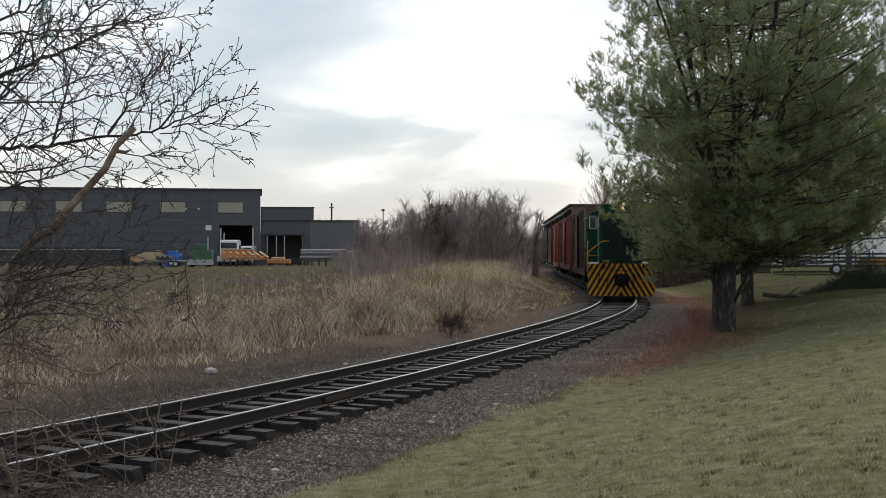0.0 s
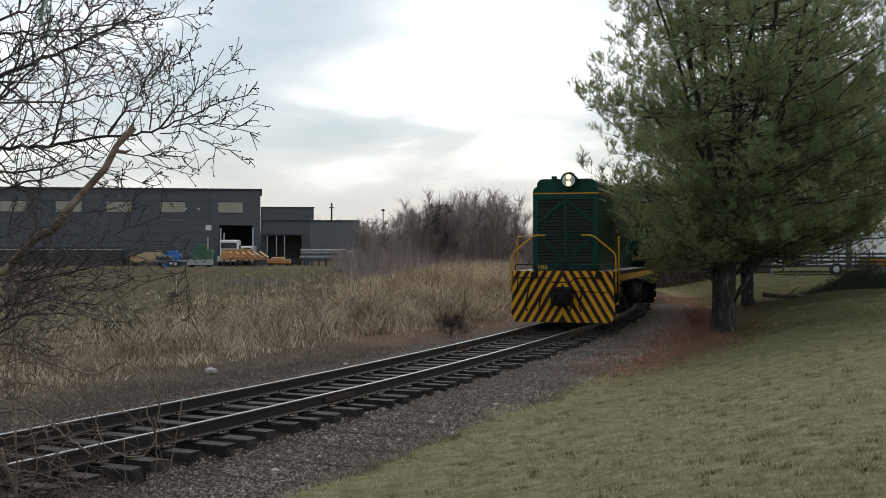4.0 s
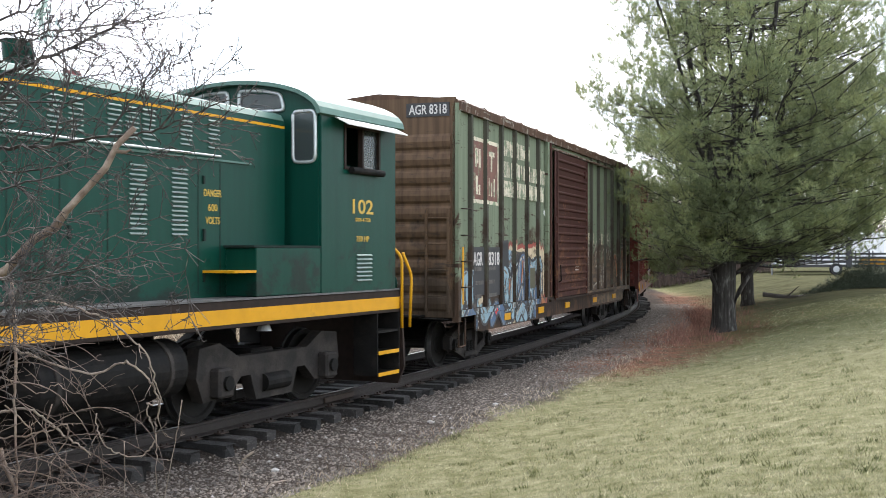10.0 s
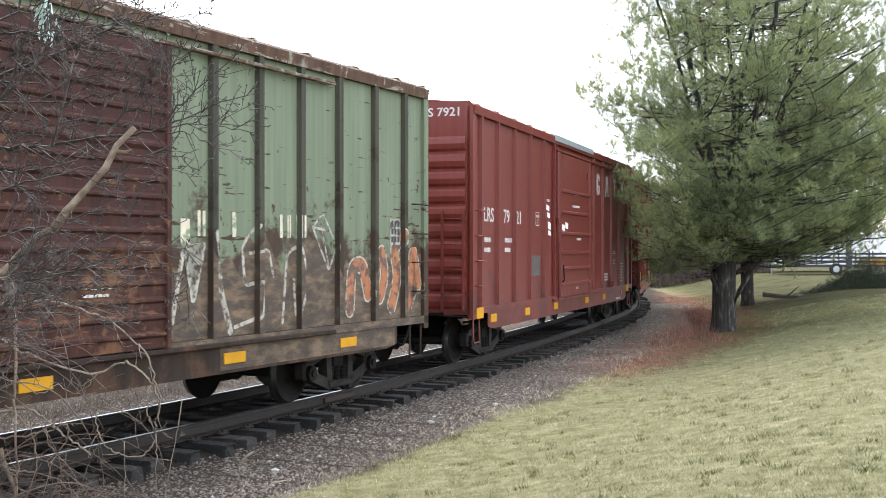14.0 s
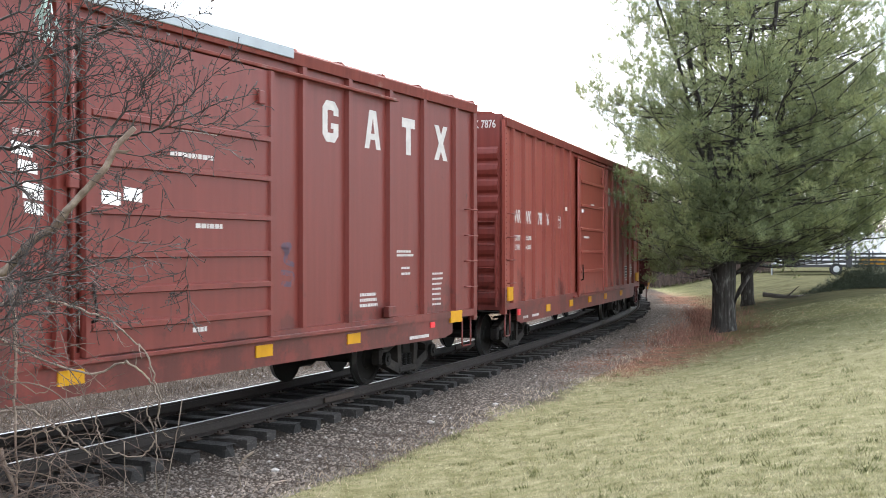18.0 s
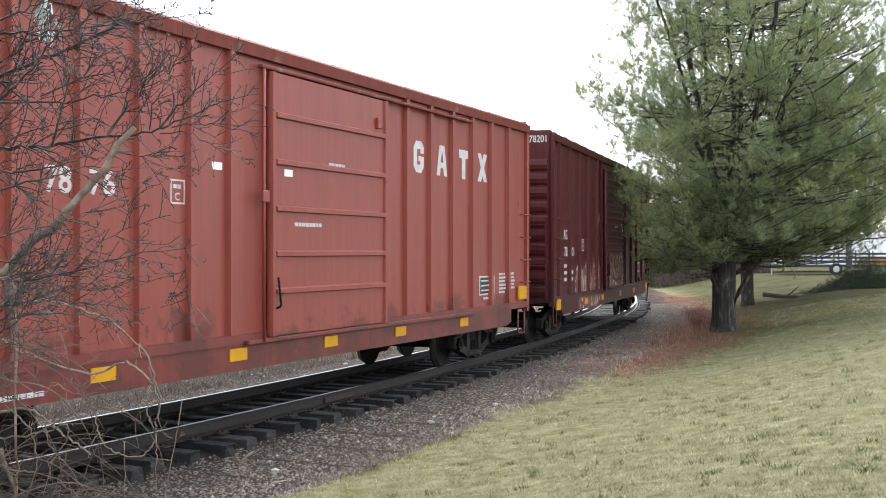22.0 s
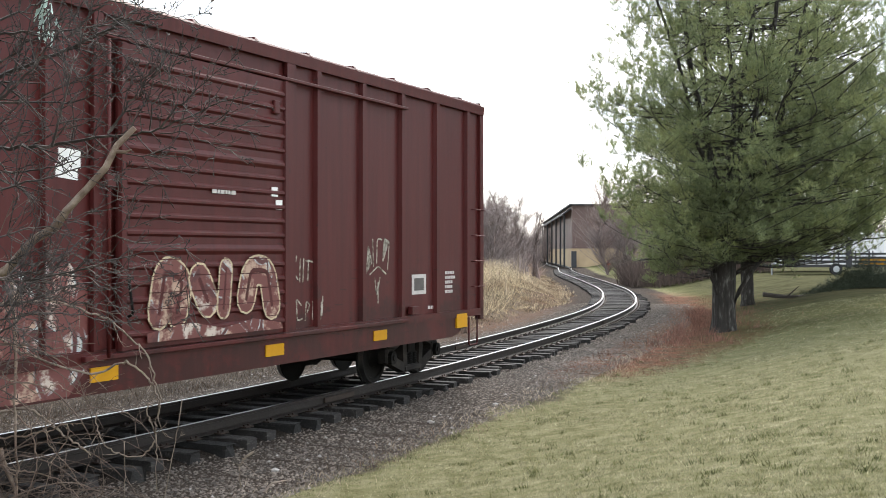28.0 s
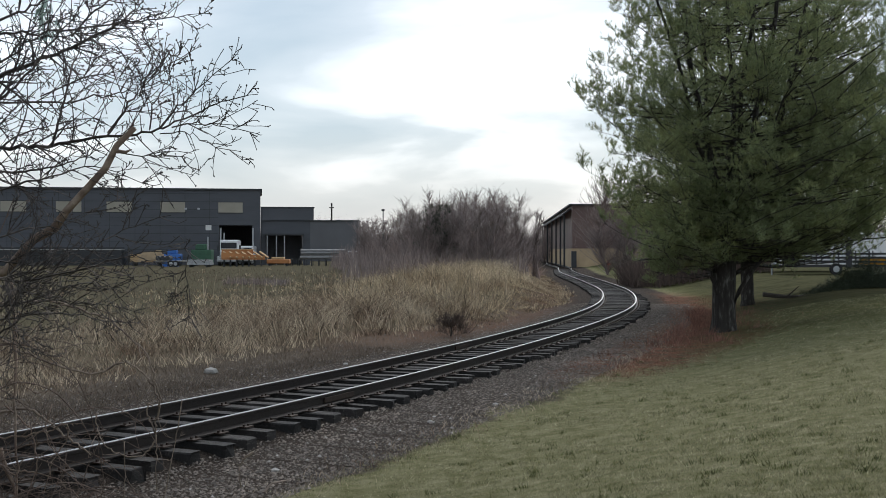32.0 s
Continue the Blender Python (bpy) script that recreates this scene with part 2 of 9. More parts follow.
def empty(name, m=None, **tags):
    ob = new(name)
    if m is not None:
        ob.matrix_basis = m
    return tagged(ob, **tags)


def bm_box(bm, x0, x1, y0, y1, z0, z1, bev=0.0):
    r = bmesh.ops.create_cube(bm, size=1.0, matrix=Matrix.LocRotScale(((x0 + x1) / 2, (y0 + y1) / 2, (z0 + z1) / 2), None, (x1 - x0, y1 - y0, z1 - z0)))
    if bev:
        es = list({e for v in r["verts"] for e in v.link_edges})
        bmesh.ops.bevel(bm, geom=es, offset=bev, segments=1, affect="EDGES")
    return r


def box(name, x0, x1, y0, y1, z0, z1, material, parent=None, label="", bev=0.0):
    bm = bmesh.new()
    bm_box(bm, x0, x1, y0, y1, z0, z1, bev)
    return part(name, bm, material, parent, label)


def bm_cyl(bm, p, q, r, r2=None, seg=14):
    p, q = Vector(p), Vector(q)
    d = q - p
    m = Matrix.Translation((p + q) / 2) @ d.to_track_quat("Z", "Y").to_matrix().to_4x4()
    bmesh.ops.create_cone(bm, cap_ends=True, segments=seg, radius1=r, radius2=r if r2 is None else r2, depth=d.length, matrix=m)


def cyl(name, p, q, r, material, parent=None, label="", r2=None, seg=14):
    bm = bmesh.new()
    bm_cyl(bm, p, q, r, r2, seg)
    ob = part(name, bm, material, parent, label)
    return ob


def tube_arrays(paths, sides=5):
    """Vertices and triangles of tapered tubes; paths: lists of (points, radii)."""
    V, F, n = [], [], 0
    for pts, rad in paths:
        pts = [Vector(p) for p in pts]
        k = len(pts)
        for i, p in enumerate(pts):
            d = (pts[min(i + 1, k - 1)] - pts[max(i - 1, 0)])
            d = d.normalized() if d.length > 1e-9 else Vector((0, 0, 1))
            a = d.cross(Vector((0.3, 0.2, 0.93) if abs(d.z) < 0.9 else (1, 0, 0))).normalized()
            b = d.cross(a)
            for j in range(sides):
                t = 2 * math.pi * j / sides
                V.append(p + (a * math.cos(t) + b * math.sin(t)) * rad[i])
        for i in range(k - 1):
            for j in range(sides):
                a0, b0 = n + i * sides + j, n + i * sides + (j + 1) % sides
                F.append((a0, b0, b0 + sides))
                F.append((a0, b0 + sides, a0 + sides))
        for j in range(1, sides - 1):
            F.append((n, n + j + 1, n + j))
            e = n + (k - 1) * sides
            F.append((e, e + j, e + j + 1))
        n += k * sides
    return V, F


def pipe(name, pts, r, material, parent=None, label="", sides=8):
    V, F = tube_arrays([(pts, [r] * len(pts))], sides)
    me = mesh(name, V, F)
    me.shade_smooth()
    return put(name, me, material, parent, label)


def rounded(pts, r=0.12, k=4):
    """A polyline with its corners rounded."""
    pts = [Vector(p) for p in pts]
    out = [pts[0]]
    for a, b, c in zip(pts, pts[1:], pts[2:]):
        u, v = (a - b), (c - b)
        rr = min(r, u.length * 0.45, v.length * 0.45)
        p0, p1 = b + u.normalized() * rr, b + v.normalized() * rr
        for i in range(k + 1):
            t = i / k
            out.append(p0 * (1 - t) ** 2 + b * 2 * t * (1 - t) + p1 * t * t)
    return out + [pts[-1]]


def prism(name, outline, x0, x1, material, parent=None, label="", axis="x"):
    """A straight bar with the given outline: (y, z) along x, (x, z) along y, or (x, y) along z."""
    n = len(outline)
    if axis == "x":
        V = [(x0, a, b) for a, b in outline] + [(x1, a, b) for a, b in outline]
    elif axis == "y":
        V = [(a, x0, b) for a, b in outline] + [(a, x1, b) for a, b in outline]
    else:
        V = [(a, b, x0) for a, b in outline] + [(a, b, x1) for a, b in outline]
    F = [tuple(range(n)), tuple(range(2 * n - 1, n - 1, -1))] + [(i + n, (i + 1) % n + n, (i + 1) % n, i) for i in range(n)]
    bm = bmesh.new()
    vs = [bm.verts.new(v) for v in V]
    for f in F:
        bm.faces.new([vs[i] for i in f])
    bmesh.ops.recalc_face_normals(bm, faces=bm.faces)
    return part(name, bm, material, parent, label)


def words(name, text, size, m, material, parent=None, label="", width=None, shear=0.0):
    """Lettering as a thin mesh, at the pose m (x along the line, y up the letter), squeezed to a width."""
    cu = bpy.data.curves.new(name, "FONT")
    cu.body, cu.size, cu.extrude, cu.align_x, cu.shear, cu.offset = text, 1.0, 0.002, "LEFT", shear, 0.014
    cu.resolution_u = 3
    tmp = bpy.data.objects.new(name, cu)
    me = bpy.data.meshes.new_from_object(tmp)
    bpy.data.objects.remove(tmp)
    bpy.data.curves.remove(cu)
    co = np.empty(len(me.vertices) * 3, dtype=np.float32)
    me.vertices.foreach_get("co", co)
    co = co.reshape(-1, 3)
    w0, w1, h0, h1 = co[:, 0].min(), co[:, 0].max(), co[:, 1].min(), co[:, 1].max()
    sy = size / (h1 - h0)
    sx = sy if width is None else width / (w1 - w0)
    co[:, 0] = (co[:, 0] - w0) * sx
    co[:, 1] = (co[:, 1] - h0) * sy
    me.vertices.foreach_set("co", co.ravel())
    me.update()
    ob = put(name, me, material, parent, label)
    ob.matrix_basis = m
    return ob


# ---------------------------------------------------------------- the track's line
KNOTS = [(-110, .0016), (-60, .0082), (-30, .0148), (-15, .0205), (-7, .0141), (-2, .0039), (3, .0092), (8, .0050), (13, .0070), (18, .0042), (23, .0064),
         (28, .0100), (33, .0099), (38, .0052), (44, .0050), (50, .0066), (58, .0007), (68, .0006), (80, .0008), (95, -.0021), (115, -.0014),
         (140, .0027), (180, -.0020), (230, .0011), (330, .0021)]
SCALE = 0.975
TS = np.arange(-110.0, 330.0, 0.5)
_k = np.interp(TS, [a for a, _ in KNOTS], [b for _, b in KNOTS])
_h = np.concatenate([[0], np.cumsum((_k[1:] + _k[:-1]) * 0.25)])
_i0 = int(np.argmin(abs(TS)))
TH = _h - _h[_i0] + 1.13828
_c, _s = np.cos(TH), np.sin(TH)
TX = np.concatenate([[0], np.cumsum((_c[1:] + _c[:-1]) * 0.25)])
TY = np.concatenate([[0], np.cumsum((_s[1:] + _s[:-1]) * 0.25)])
TX, TY = (TX - TX[_i0] - 3.1533) * SCALE, (TY - TY[_i0] + 16.0987) * SCALE
TS = TS * SCALE


def track(s, d=0.0):
    """Place on the track: s metres along it, d metres to the camera's side."""
    x, y, h = np.interp(s, TS, TX), np.interp(s, TS, TY), np.interp(s, TS, TH)
    return float(x + d * math.sin(h)), float(y - d * math.cos(h)), float(h)


def lateral(x, y):
    """Metres from the track's line (camera's side positive) and along it, for arrays of places."""
    x, y = np.asarray(x, float).ravel(), np.asarray(y, float).ravel()
    d, s = np.empty(len(x)), np.empty(len(x))
    for a in range(0, len(x), 4000):
        X, Y = x[a:a + 4000, None], y[a:a + 4000, None]
        q = (X - TX[None, ::2]) ** 2 + (Y - TY[None, ::2]) ** 2
        j = np.argmin(q, axis=1) * 2
        d[a:a + 4000] = (x[a:a + 4000] - TX[j]) * np.sin(TH[j]) - (y[a:a + 4000] - TY[j]) * np.cos(TH[j])
        s[a:a + 4000] = TS[j]
    return d, s


def smooth(a, b, x):
    t = np.clip((x - a) / (b - a), 0, 1)
    return t * t * (3 - 2 * t)


def wave(x, y, f, seed=0.0):
    return (np.sin(x * f + seed) * np.cos(y * f * 0.83 + seed * 1.7) + np.sin((x + y) * f * 0.57 + seed * 2.3) * 0.6) * 0.5


def height(x, y):
    """Height of the ground, metres over the rail head."""
    x, y = np.asarray(x, float), np.asarray(y, float)
    d, s = lateral(x, y)
    d, s = d.reshape(x.shape), s.reshape(x.shape)
    drop = 0.05 + 0.13 * (1 - smooth(-5.0, 5.0, s))
    right = -0.26 - drop * smooth(0.9, 1.7, d) + (drop - 0.08) * smooth(2.7, 3.6, d) + 0.93 * smooth(3.2, 10.0, d)
    right = right + 0.035 * wave(x, y, 0.9) * smooth(3.2, 5, d) + 0.05 * smooth(45, 140, y) * np.clip(d, 0, 14)
    e = -d
    left = -0.30 - 0.16 * smooth(1.5, 3.2, e) + 0.12 * smooth(3.5, 6, e) + 0.05 * wave(x, y, 0.7, 1.0) * smooth(3, 6, e)
    left = left + 0.75 * smooth(2.6, 5.5, e) * smooth(30, 48, s) * (1 - smooth(95, 120, s)) * (1 - smooth(9, 22, e))
    left = left + 0.62 * smooth(70, 118, y) * smooth(10, 30, e)
    return np.where(d > 0, right, left)


def zat(x, y):
    return float(height(np.array([x]), np.array([y]))[0])


# ---------------------------------------------------------------- the ground
def ground_material():
    m = bpy.data.materials.new("ground_earth_lawn_and_ballast")
    m.use_nodes = True
    nt = m.node_tree
    b = nt.nodes["Principled BSDF"]
    b.inputs["Roughness"].default_value = 1.0
    b.inputs["Specular IOR Level"].default_value = 0.02
    N, L = nt.nodes.new, nt.links.new
    co = N("ShaderNodeTexCoord")
    at = N("ShaderNodeAttribute"); at.attribute_name = "aside"
    al = N("ShaderNodeAttribute"); al.attribute_name = "along"

    def noise_(scale, detail=6, rough=0.6):
        n = N("ShaderNodeTexNoise"); n.inputs["Scale"].default_value = scale; n.inputs["Detail"].default_value = detail; n.inputs["Roughness"].default_value = rough
        L(co.outputs["Object"], n.inputs["Vector"])
        return n.outputs["Fac"]

    def ramp(fac, *stops):
        r = N("ShaderNodeValToRGB")
        e = r.color_ramp.elements
        for i, (p, c) in enumerate(stops):
            el = e[i] if i < 2 else e.new(p)
            el.position, el.color = p, (*c, 1)
        L(fac, r.inputs[0])
        return r.outputs[0]

    def mixc(f, a, c):
        x = N("ShaderNodeMix"); x.data_type = "RGBA"
        L(f, x.inputs["Factor"]); L(a, x.inputs["A"]); L(c, x.inputs["B"])
        return x.outputs["Result"]

    def span(v, a, c, d0=0.0, d1=1.0):
        r = N("ShaderNodeMapRange"); r.inputs["From Min"].default_value, r.inputs["From Max"].default_value = a, c
        r.inputs["To Min"].default_value, r.inputs["To Max"].default_value = d0, d1
        L(v, r.inputs["Value"])
        return r.outputs[0]

    def op(kind, a, c):
        x = N("ShaderNodeMath"); x.operation = kind
        L(a, x.inputs[0])
        if isinstance(c, (int, float)):
            x.inputs[1].default_value = c
        else:
            L(c, x.inputs[1])
        return x.outputs[0]

    wob = op("MULTIPLY", op("SUBTRACT", noise_(0.8), 0.5), 1.6)
    d = op("ADD", at.outputs["Fac"], wob)
    fine, mid, big = noise_(28), noise_(3.0), noise_(0.35)
    # lawn base is darker than the blades: shadow at the soil painted in
    lawn = mixc(span(noise_(5.5, 8, 0.7), 0.36, 0.64), ramp(mid, (0.3, (0.075, 0.075, 0.032)), (0.7, (0.135, 0.128, 0.064))), ramp(mid, (0.3, (0.150, 0.138, 0.074)), (0.7, (0.270, 0.248, 0.160))))
    lawn = mixc(span(fine, 0.40, 0.75, 0, 0.55), lawn, ramp(fine, (0.4, (0.075, 0.085, 0.03)), (0.8, (0.26, 0.245, 0.14))))
    # ballast base is kept dark to paint shadowed gaps between the loose stones
    bal = ramp(noise_(45, 3), (0.30, (0.016, 0.013, 0.011)), (0.52, (0.056, 0.046, 0.039)), (0.75, (0.125, 0.103, 0.086)))
    dirt = mixc(span(noise_(1.4), 0.4, 0.62), ramp(fine, (0.3, (0.052, 0.042, 0.034)), (0.7, (0.120, 0.097, 0.076))), ramp(fine, (0.3, (0.085, 0.067, 0.050)), (0.7, (0.175, 0.142, 0.108))))
    straw = ramp(fine, (0.3, (0.075, 0.060, 0.042)), (0.7, (0.165, 0.132, 0.092)))
    field = mixc(op("MAXIMUM", span(noise_(0.12), 0.45, 0.62), span(at.outputs["Fac"], -19.0, -11.0, 1.0, 0.0)), straw, ramp(mid, (0.3, (0.060, 0.054, 0.034)), (0.7, (0.108, 0.093, 0.059))))
    needles = mixc(span(noise_(2.2), 0.40, 0.62), ramp(fine, (0.3, (0.120, 0.052, 0.034)), (0.7, (0.27, 0.130, 0.088))), ramp(fine, (0.3, (0.07, 0.055, 0.04)), (0.7, (0.16, 0.12, 0.08))))
    # right of the track: ballast, a strip of dropped needles under the pine, lawn
    bal_dark = N("ShaderNodeHueSaturation"); bal_dark.inputs["Value"].default_value = 0.42
    L(bal, bal_dark.inputs["Color"])
    # ballast is darker between the rails
    mid_track = span(op("ABSOLUTE", at.outputs["Fac"], 0.0), 1.1, 1.5, 1.0, 0.0)
    bal = mixc(mid_track, bal, bal_dark.outputs[0])
    right = mixc(span(d, 2.9, 3.25), bal, lawn)
    along = al.outputs["Fac"]
    under = op("MULTIPLY", op("MULTIPLY", span(d, 1.9, 2.6), span(op("SUBTRACT", d, span(along, 9.0, 18.0, 0.0, 1.7)), 3.7, 4.6, 1.0, 0.0)), op("MULTIPLY", span(along, 6.5, 11.0), span(along, 44.0, 54.0, 1.0, 0.0)))
    right = mixc(under, right, needles)
    # greener grass near the pine, its colour also darkened for the tree's shade
    lush_shaded = ramp(fine, (0.3, (0.050, 0.058, 0.020)), (0.7, (0.110, 0.112, 0.046)))
    right = mixc(op("MULTIPLY", span(d, 3.4, 4.6), span(along, 7.0, 19.0, 0.0, 0.75)), right, lush_shaded)
    # duller far grass with the shade of pines and thicket mixed into its colour
    rough_grass_shaded = ramp(noise_(1.1, 8), (0.35, (0.046, 0.046, 0.022)), (0.65, (0.084, 0.080, 0.040)))
    right = mixc(op("MULTIPLY", span(d, 3.6, 5.6), span(along, 20.0, 29.0)), right, rough_grass_shaded)
    bank = op("MULTIPLY", span(along, 10.0, 20.0), 0.7)
    red_earth = ramp(fine, (0.3, (0.085, 0.045, 0.030)), (0.7, (0.190, 0.105, 0.070)))
    dirt = mixc(bank, dirt, red_earth)
    left = mixc(span(op("SUBTRACT", d, span(along, 8.0, 22.0, 0.0, 1.9)), -5.4, -3.9, 1.0, 0.0), bal, dirt)
    left = mixc(span(op("SUBTRACT", d, span(along, 12.0, 30.0, 0.0, 2.2)), -8.0, -5.4, 1.0, 0.0), left, field)
    L(mixc(span(at.outputs["Fac"], -0.1, 0.1), left, right), b.inputs["Base Color"])
    bp = N("ShaderNodeBump"); bp.inputs["Strength"].default_value = 0.8; bp.inputs["Distance"].default_value = 0.05
    L(noise_(30, 5), bp.inputs["Height"]); L(bp.outputs[0], b.inputs["Normal"])
    return m


def axis_steps(lo, hi, step, low, high, grow=1.16):
    a = list(np.arange(lo, hi + 1e-6, step))
    s, v = step, hi
    while v < high:
        s *= grow
        v += s
        a.append(v)
    s, v = step, lo
    while v > low:
        s *= grow
        v -= s
        a.insert(0, v)
    return np.array(a)


def build_ground():
    xs = axis_steps(-14, 16, 0.22, -1600, 1600)
    ys = axis_steps(5, 48, 0.25, -400, 3000, 1.13)
    X, Y = np.meshgrid(xs, ys)
    d, s = lateral(X, Y)
    Z = height(X, Y)
    n, k = len(xs), len(ys)
    V = np.stack([X.ravel(), Y.ravel(), Z.ravel()], 1)
    i = (np.arange(k - 1)[:, None] * n + np.arange(n - 1)[None, :]).ravel()
    F = np.concatenate([np.stack([i, i + 1, i + n + 1], 1), np.stack([i, i + n + 1, i + n], 1)])
    me = tri_mesh("ground", V, F)
    for nm, arr in (("aside", d), ("along", s)):
        at = me.attributes.new(nm, "FLOAT", "POINT")
        at.data.foreach_set("value", arr.astype(np.float32))
    me.shade_smooth()
    tagged(put("ground", me, ground_material()), "mown lawn, grey ballast and brown weedy field", "ground", kind="structure")


build_ground()


# ---------------------------------------------------------------- the track
def build_track():
    tr = empty("railway_track", label="single railway track on worn wooden ties, curving away", category="railway track", kind="structure")
    prof = [(-0.07, -0.175), (0.07, -0.175), (0.07, -0.160), (0.012, -0.135), (0.012, -0.045), (0.036, -0.035), (0.036, -0.006), (0.028, 0.0), (-0.028, 0.0),
            (-0.036, -0.006), (-0.036, -0.035), (-0.012, -0.045), (-0.012, -0.135), (-0.07, -0.160)]
    ss = np.concatenate([np.arange(-34, 60, 0.5), np.arange(60, 318, 2.0)])
    for side in (-1, 1):
        V, F, mi = [], [], []
        for q in ss:
            for a, z in prof:
                x, y, _ = track(q, side * 0.7525 + a)
                V.append((x, y, z))
        n = len(prof)
        for i in range(len(ss) - 1):
            for j in range(n):
                F.append((i * n + j, i * n + (j + 1) % n, (i + 1) * n + (j + 1) % n, (i + 1) * n + j))
                mi.append(1 if j == 7 else 0)
        put("rail", mesh("rail", V, F, mi), [M["rail"], M["railtop"]], tr, "rusty steel rail with a bright worn head")
    rng = random.Random(5)
    shapes = []
    for k in range(4):
        bm = bmesh.new()
        bm_box(bm, -0.115, 0.115, -1.29, 1.29, -0.43, -0.178, 0.014)
        for v in bm.verts:
            v.co += Vector((rng.uniform(-.012, .012), rng.uniform(-.04, .04), rng.uniform(-.008, .004)))
        me = bpy.data.meshes.new("tie")
        bm.to_mesh(me)
        bm.free()
        me.materials.append(M["tie"])
        shapes.append(me)
    bm = bmesh.new()
    bm_box(bm, -0.09, 0.09, -0.17, 0.17, -0.178, -0.162)
    for a in (-0.05, 0.05):
        for c in (-0.11, 0.11):
            bm_box(bm, a - 0.012, a + 0.012, c - 0.012, c + 0.012, -0.17, -0.135)
    pl = bpy.data.meshes.new("tie_plate")
    bm.to_mesh(pl)
    bm.free()
    pl.materials.append(M["plate"])
    q, k = -13.0, 0
    while q < 128:
        x, y, h = track(q)
        ob = put("tie", shapes[k % 4], None, tr)
        ob.matrix_basis = pose(x, y, rng.uniform(-.022, .003), rng.uniform(-.7, .7), 0, math.degrees(h) + rng.uniform(-2.5, 2.5)) @ pose(0, rng.uniform(-.09, .09), 0, 0, 0, 180 * rng.randint(0, 1))
        if q < 45:
            for side in (-1, 1):
                x, y, h = track(q, side * 0.7525)
                put("tie_plate", pl, None, tr).matrix_basis = pose(x, y, 0, 0, 0, math.degrees(h))
        q += 0.53 + rng.uniform(-.02, .02)
        k += 1
    # joint bars on the near rail
    for q, side in ((1.9, 1), (11.0, -1), (21.0, 1)):
        x, y, h = track(q, side * 0.7525)
        for e in (-1, 1):
            b = box("joint_bar", -0.45, 0.45, e * 0.03 - 0.012, e * 0.03 + 0.012, -0.13, -0.05, M["plate"], tr, bev=0.004)
            b.matrix_basis = pose(x, y, 0, 0, 0, math.degrees(h))


build_track()


# ---------------------------------------------------------------- running gear
CACHE = {}


def lathe(name, prof, seg, material, axis="y"):
    """A turned mesh: prof of (radius, along)."""
    V, F = [], []
    for r, a in prof:
        for j in range(seg):
            t = 2 * math.pi * j / seg
            V.append((r * math.cos(t), a, r * math.sin(t)) if axis == "y" else (a, r * math.cos(t), r * math.sin(t)))
    n = len(prof)
    for i in range(n - 1):
        for j in range(seg):
            F.append((i * seg + j, i * seg + (j + 1) % seg, (i + 1) * seg + (j + 1) % seg, (i + 1) * seg + j))
    F.append(tuple(range(seg - 1, -1, -1)))
    F.append(tuple((n - 1) * seg + j for j in range(seg)))
    return V, F


def wheelset(r):
    key = ("wheels", r)
    if key not in CACHE:
        V, F, mi = [], [], []
        for s in (-1, 1):
            p = [(0.10, .69), (r + .028, .69), (r + .028, .715), (r, .722), (r - .008, .80), (r - .07, .80), (r - .09, .775), (.17, .765), (.15, .80), (.0, .80)]
            v, f = lathe("w", [(a, b * s) for a, b in p], 32, None)
            o = len(V)
            V += v
            F += [tuple(i + o for i in (g if s > 0 else g[::-1])) for g in f]
            for i in range(len(p) - 1):
                mi += [1 if i == 3 else 0] * 32
            mi += [0, 0]
        v, f = lathe("a", [(.08, -.72), (.08, .72)], 12, None)
        o = len(V)
        V += v
        F += [tuple(i + o for i in g) for g in f]
        mi += [0] * len(f)
        # lightening holes, so that the turning can be seen
        me = mesh("wheelset", V, F, mi)
        me.materials.append(M["wheel"])
        me.materials.append(M["tread"])
        CACHE[key] = me
    return CACHE[key]


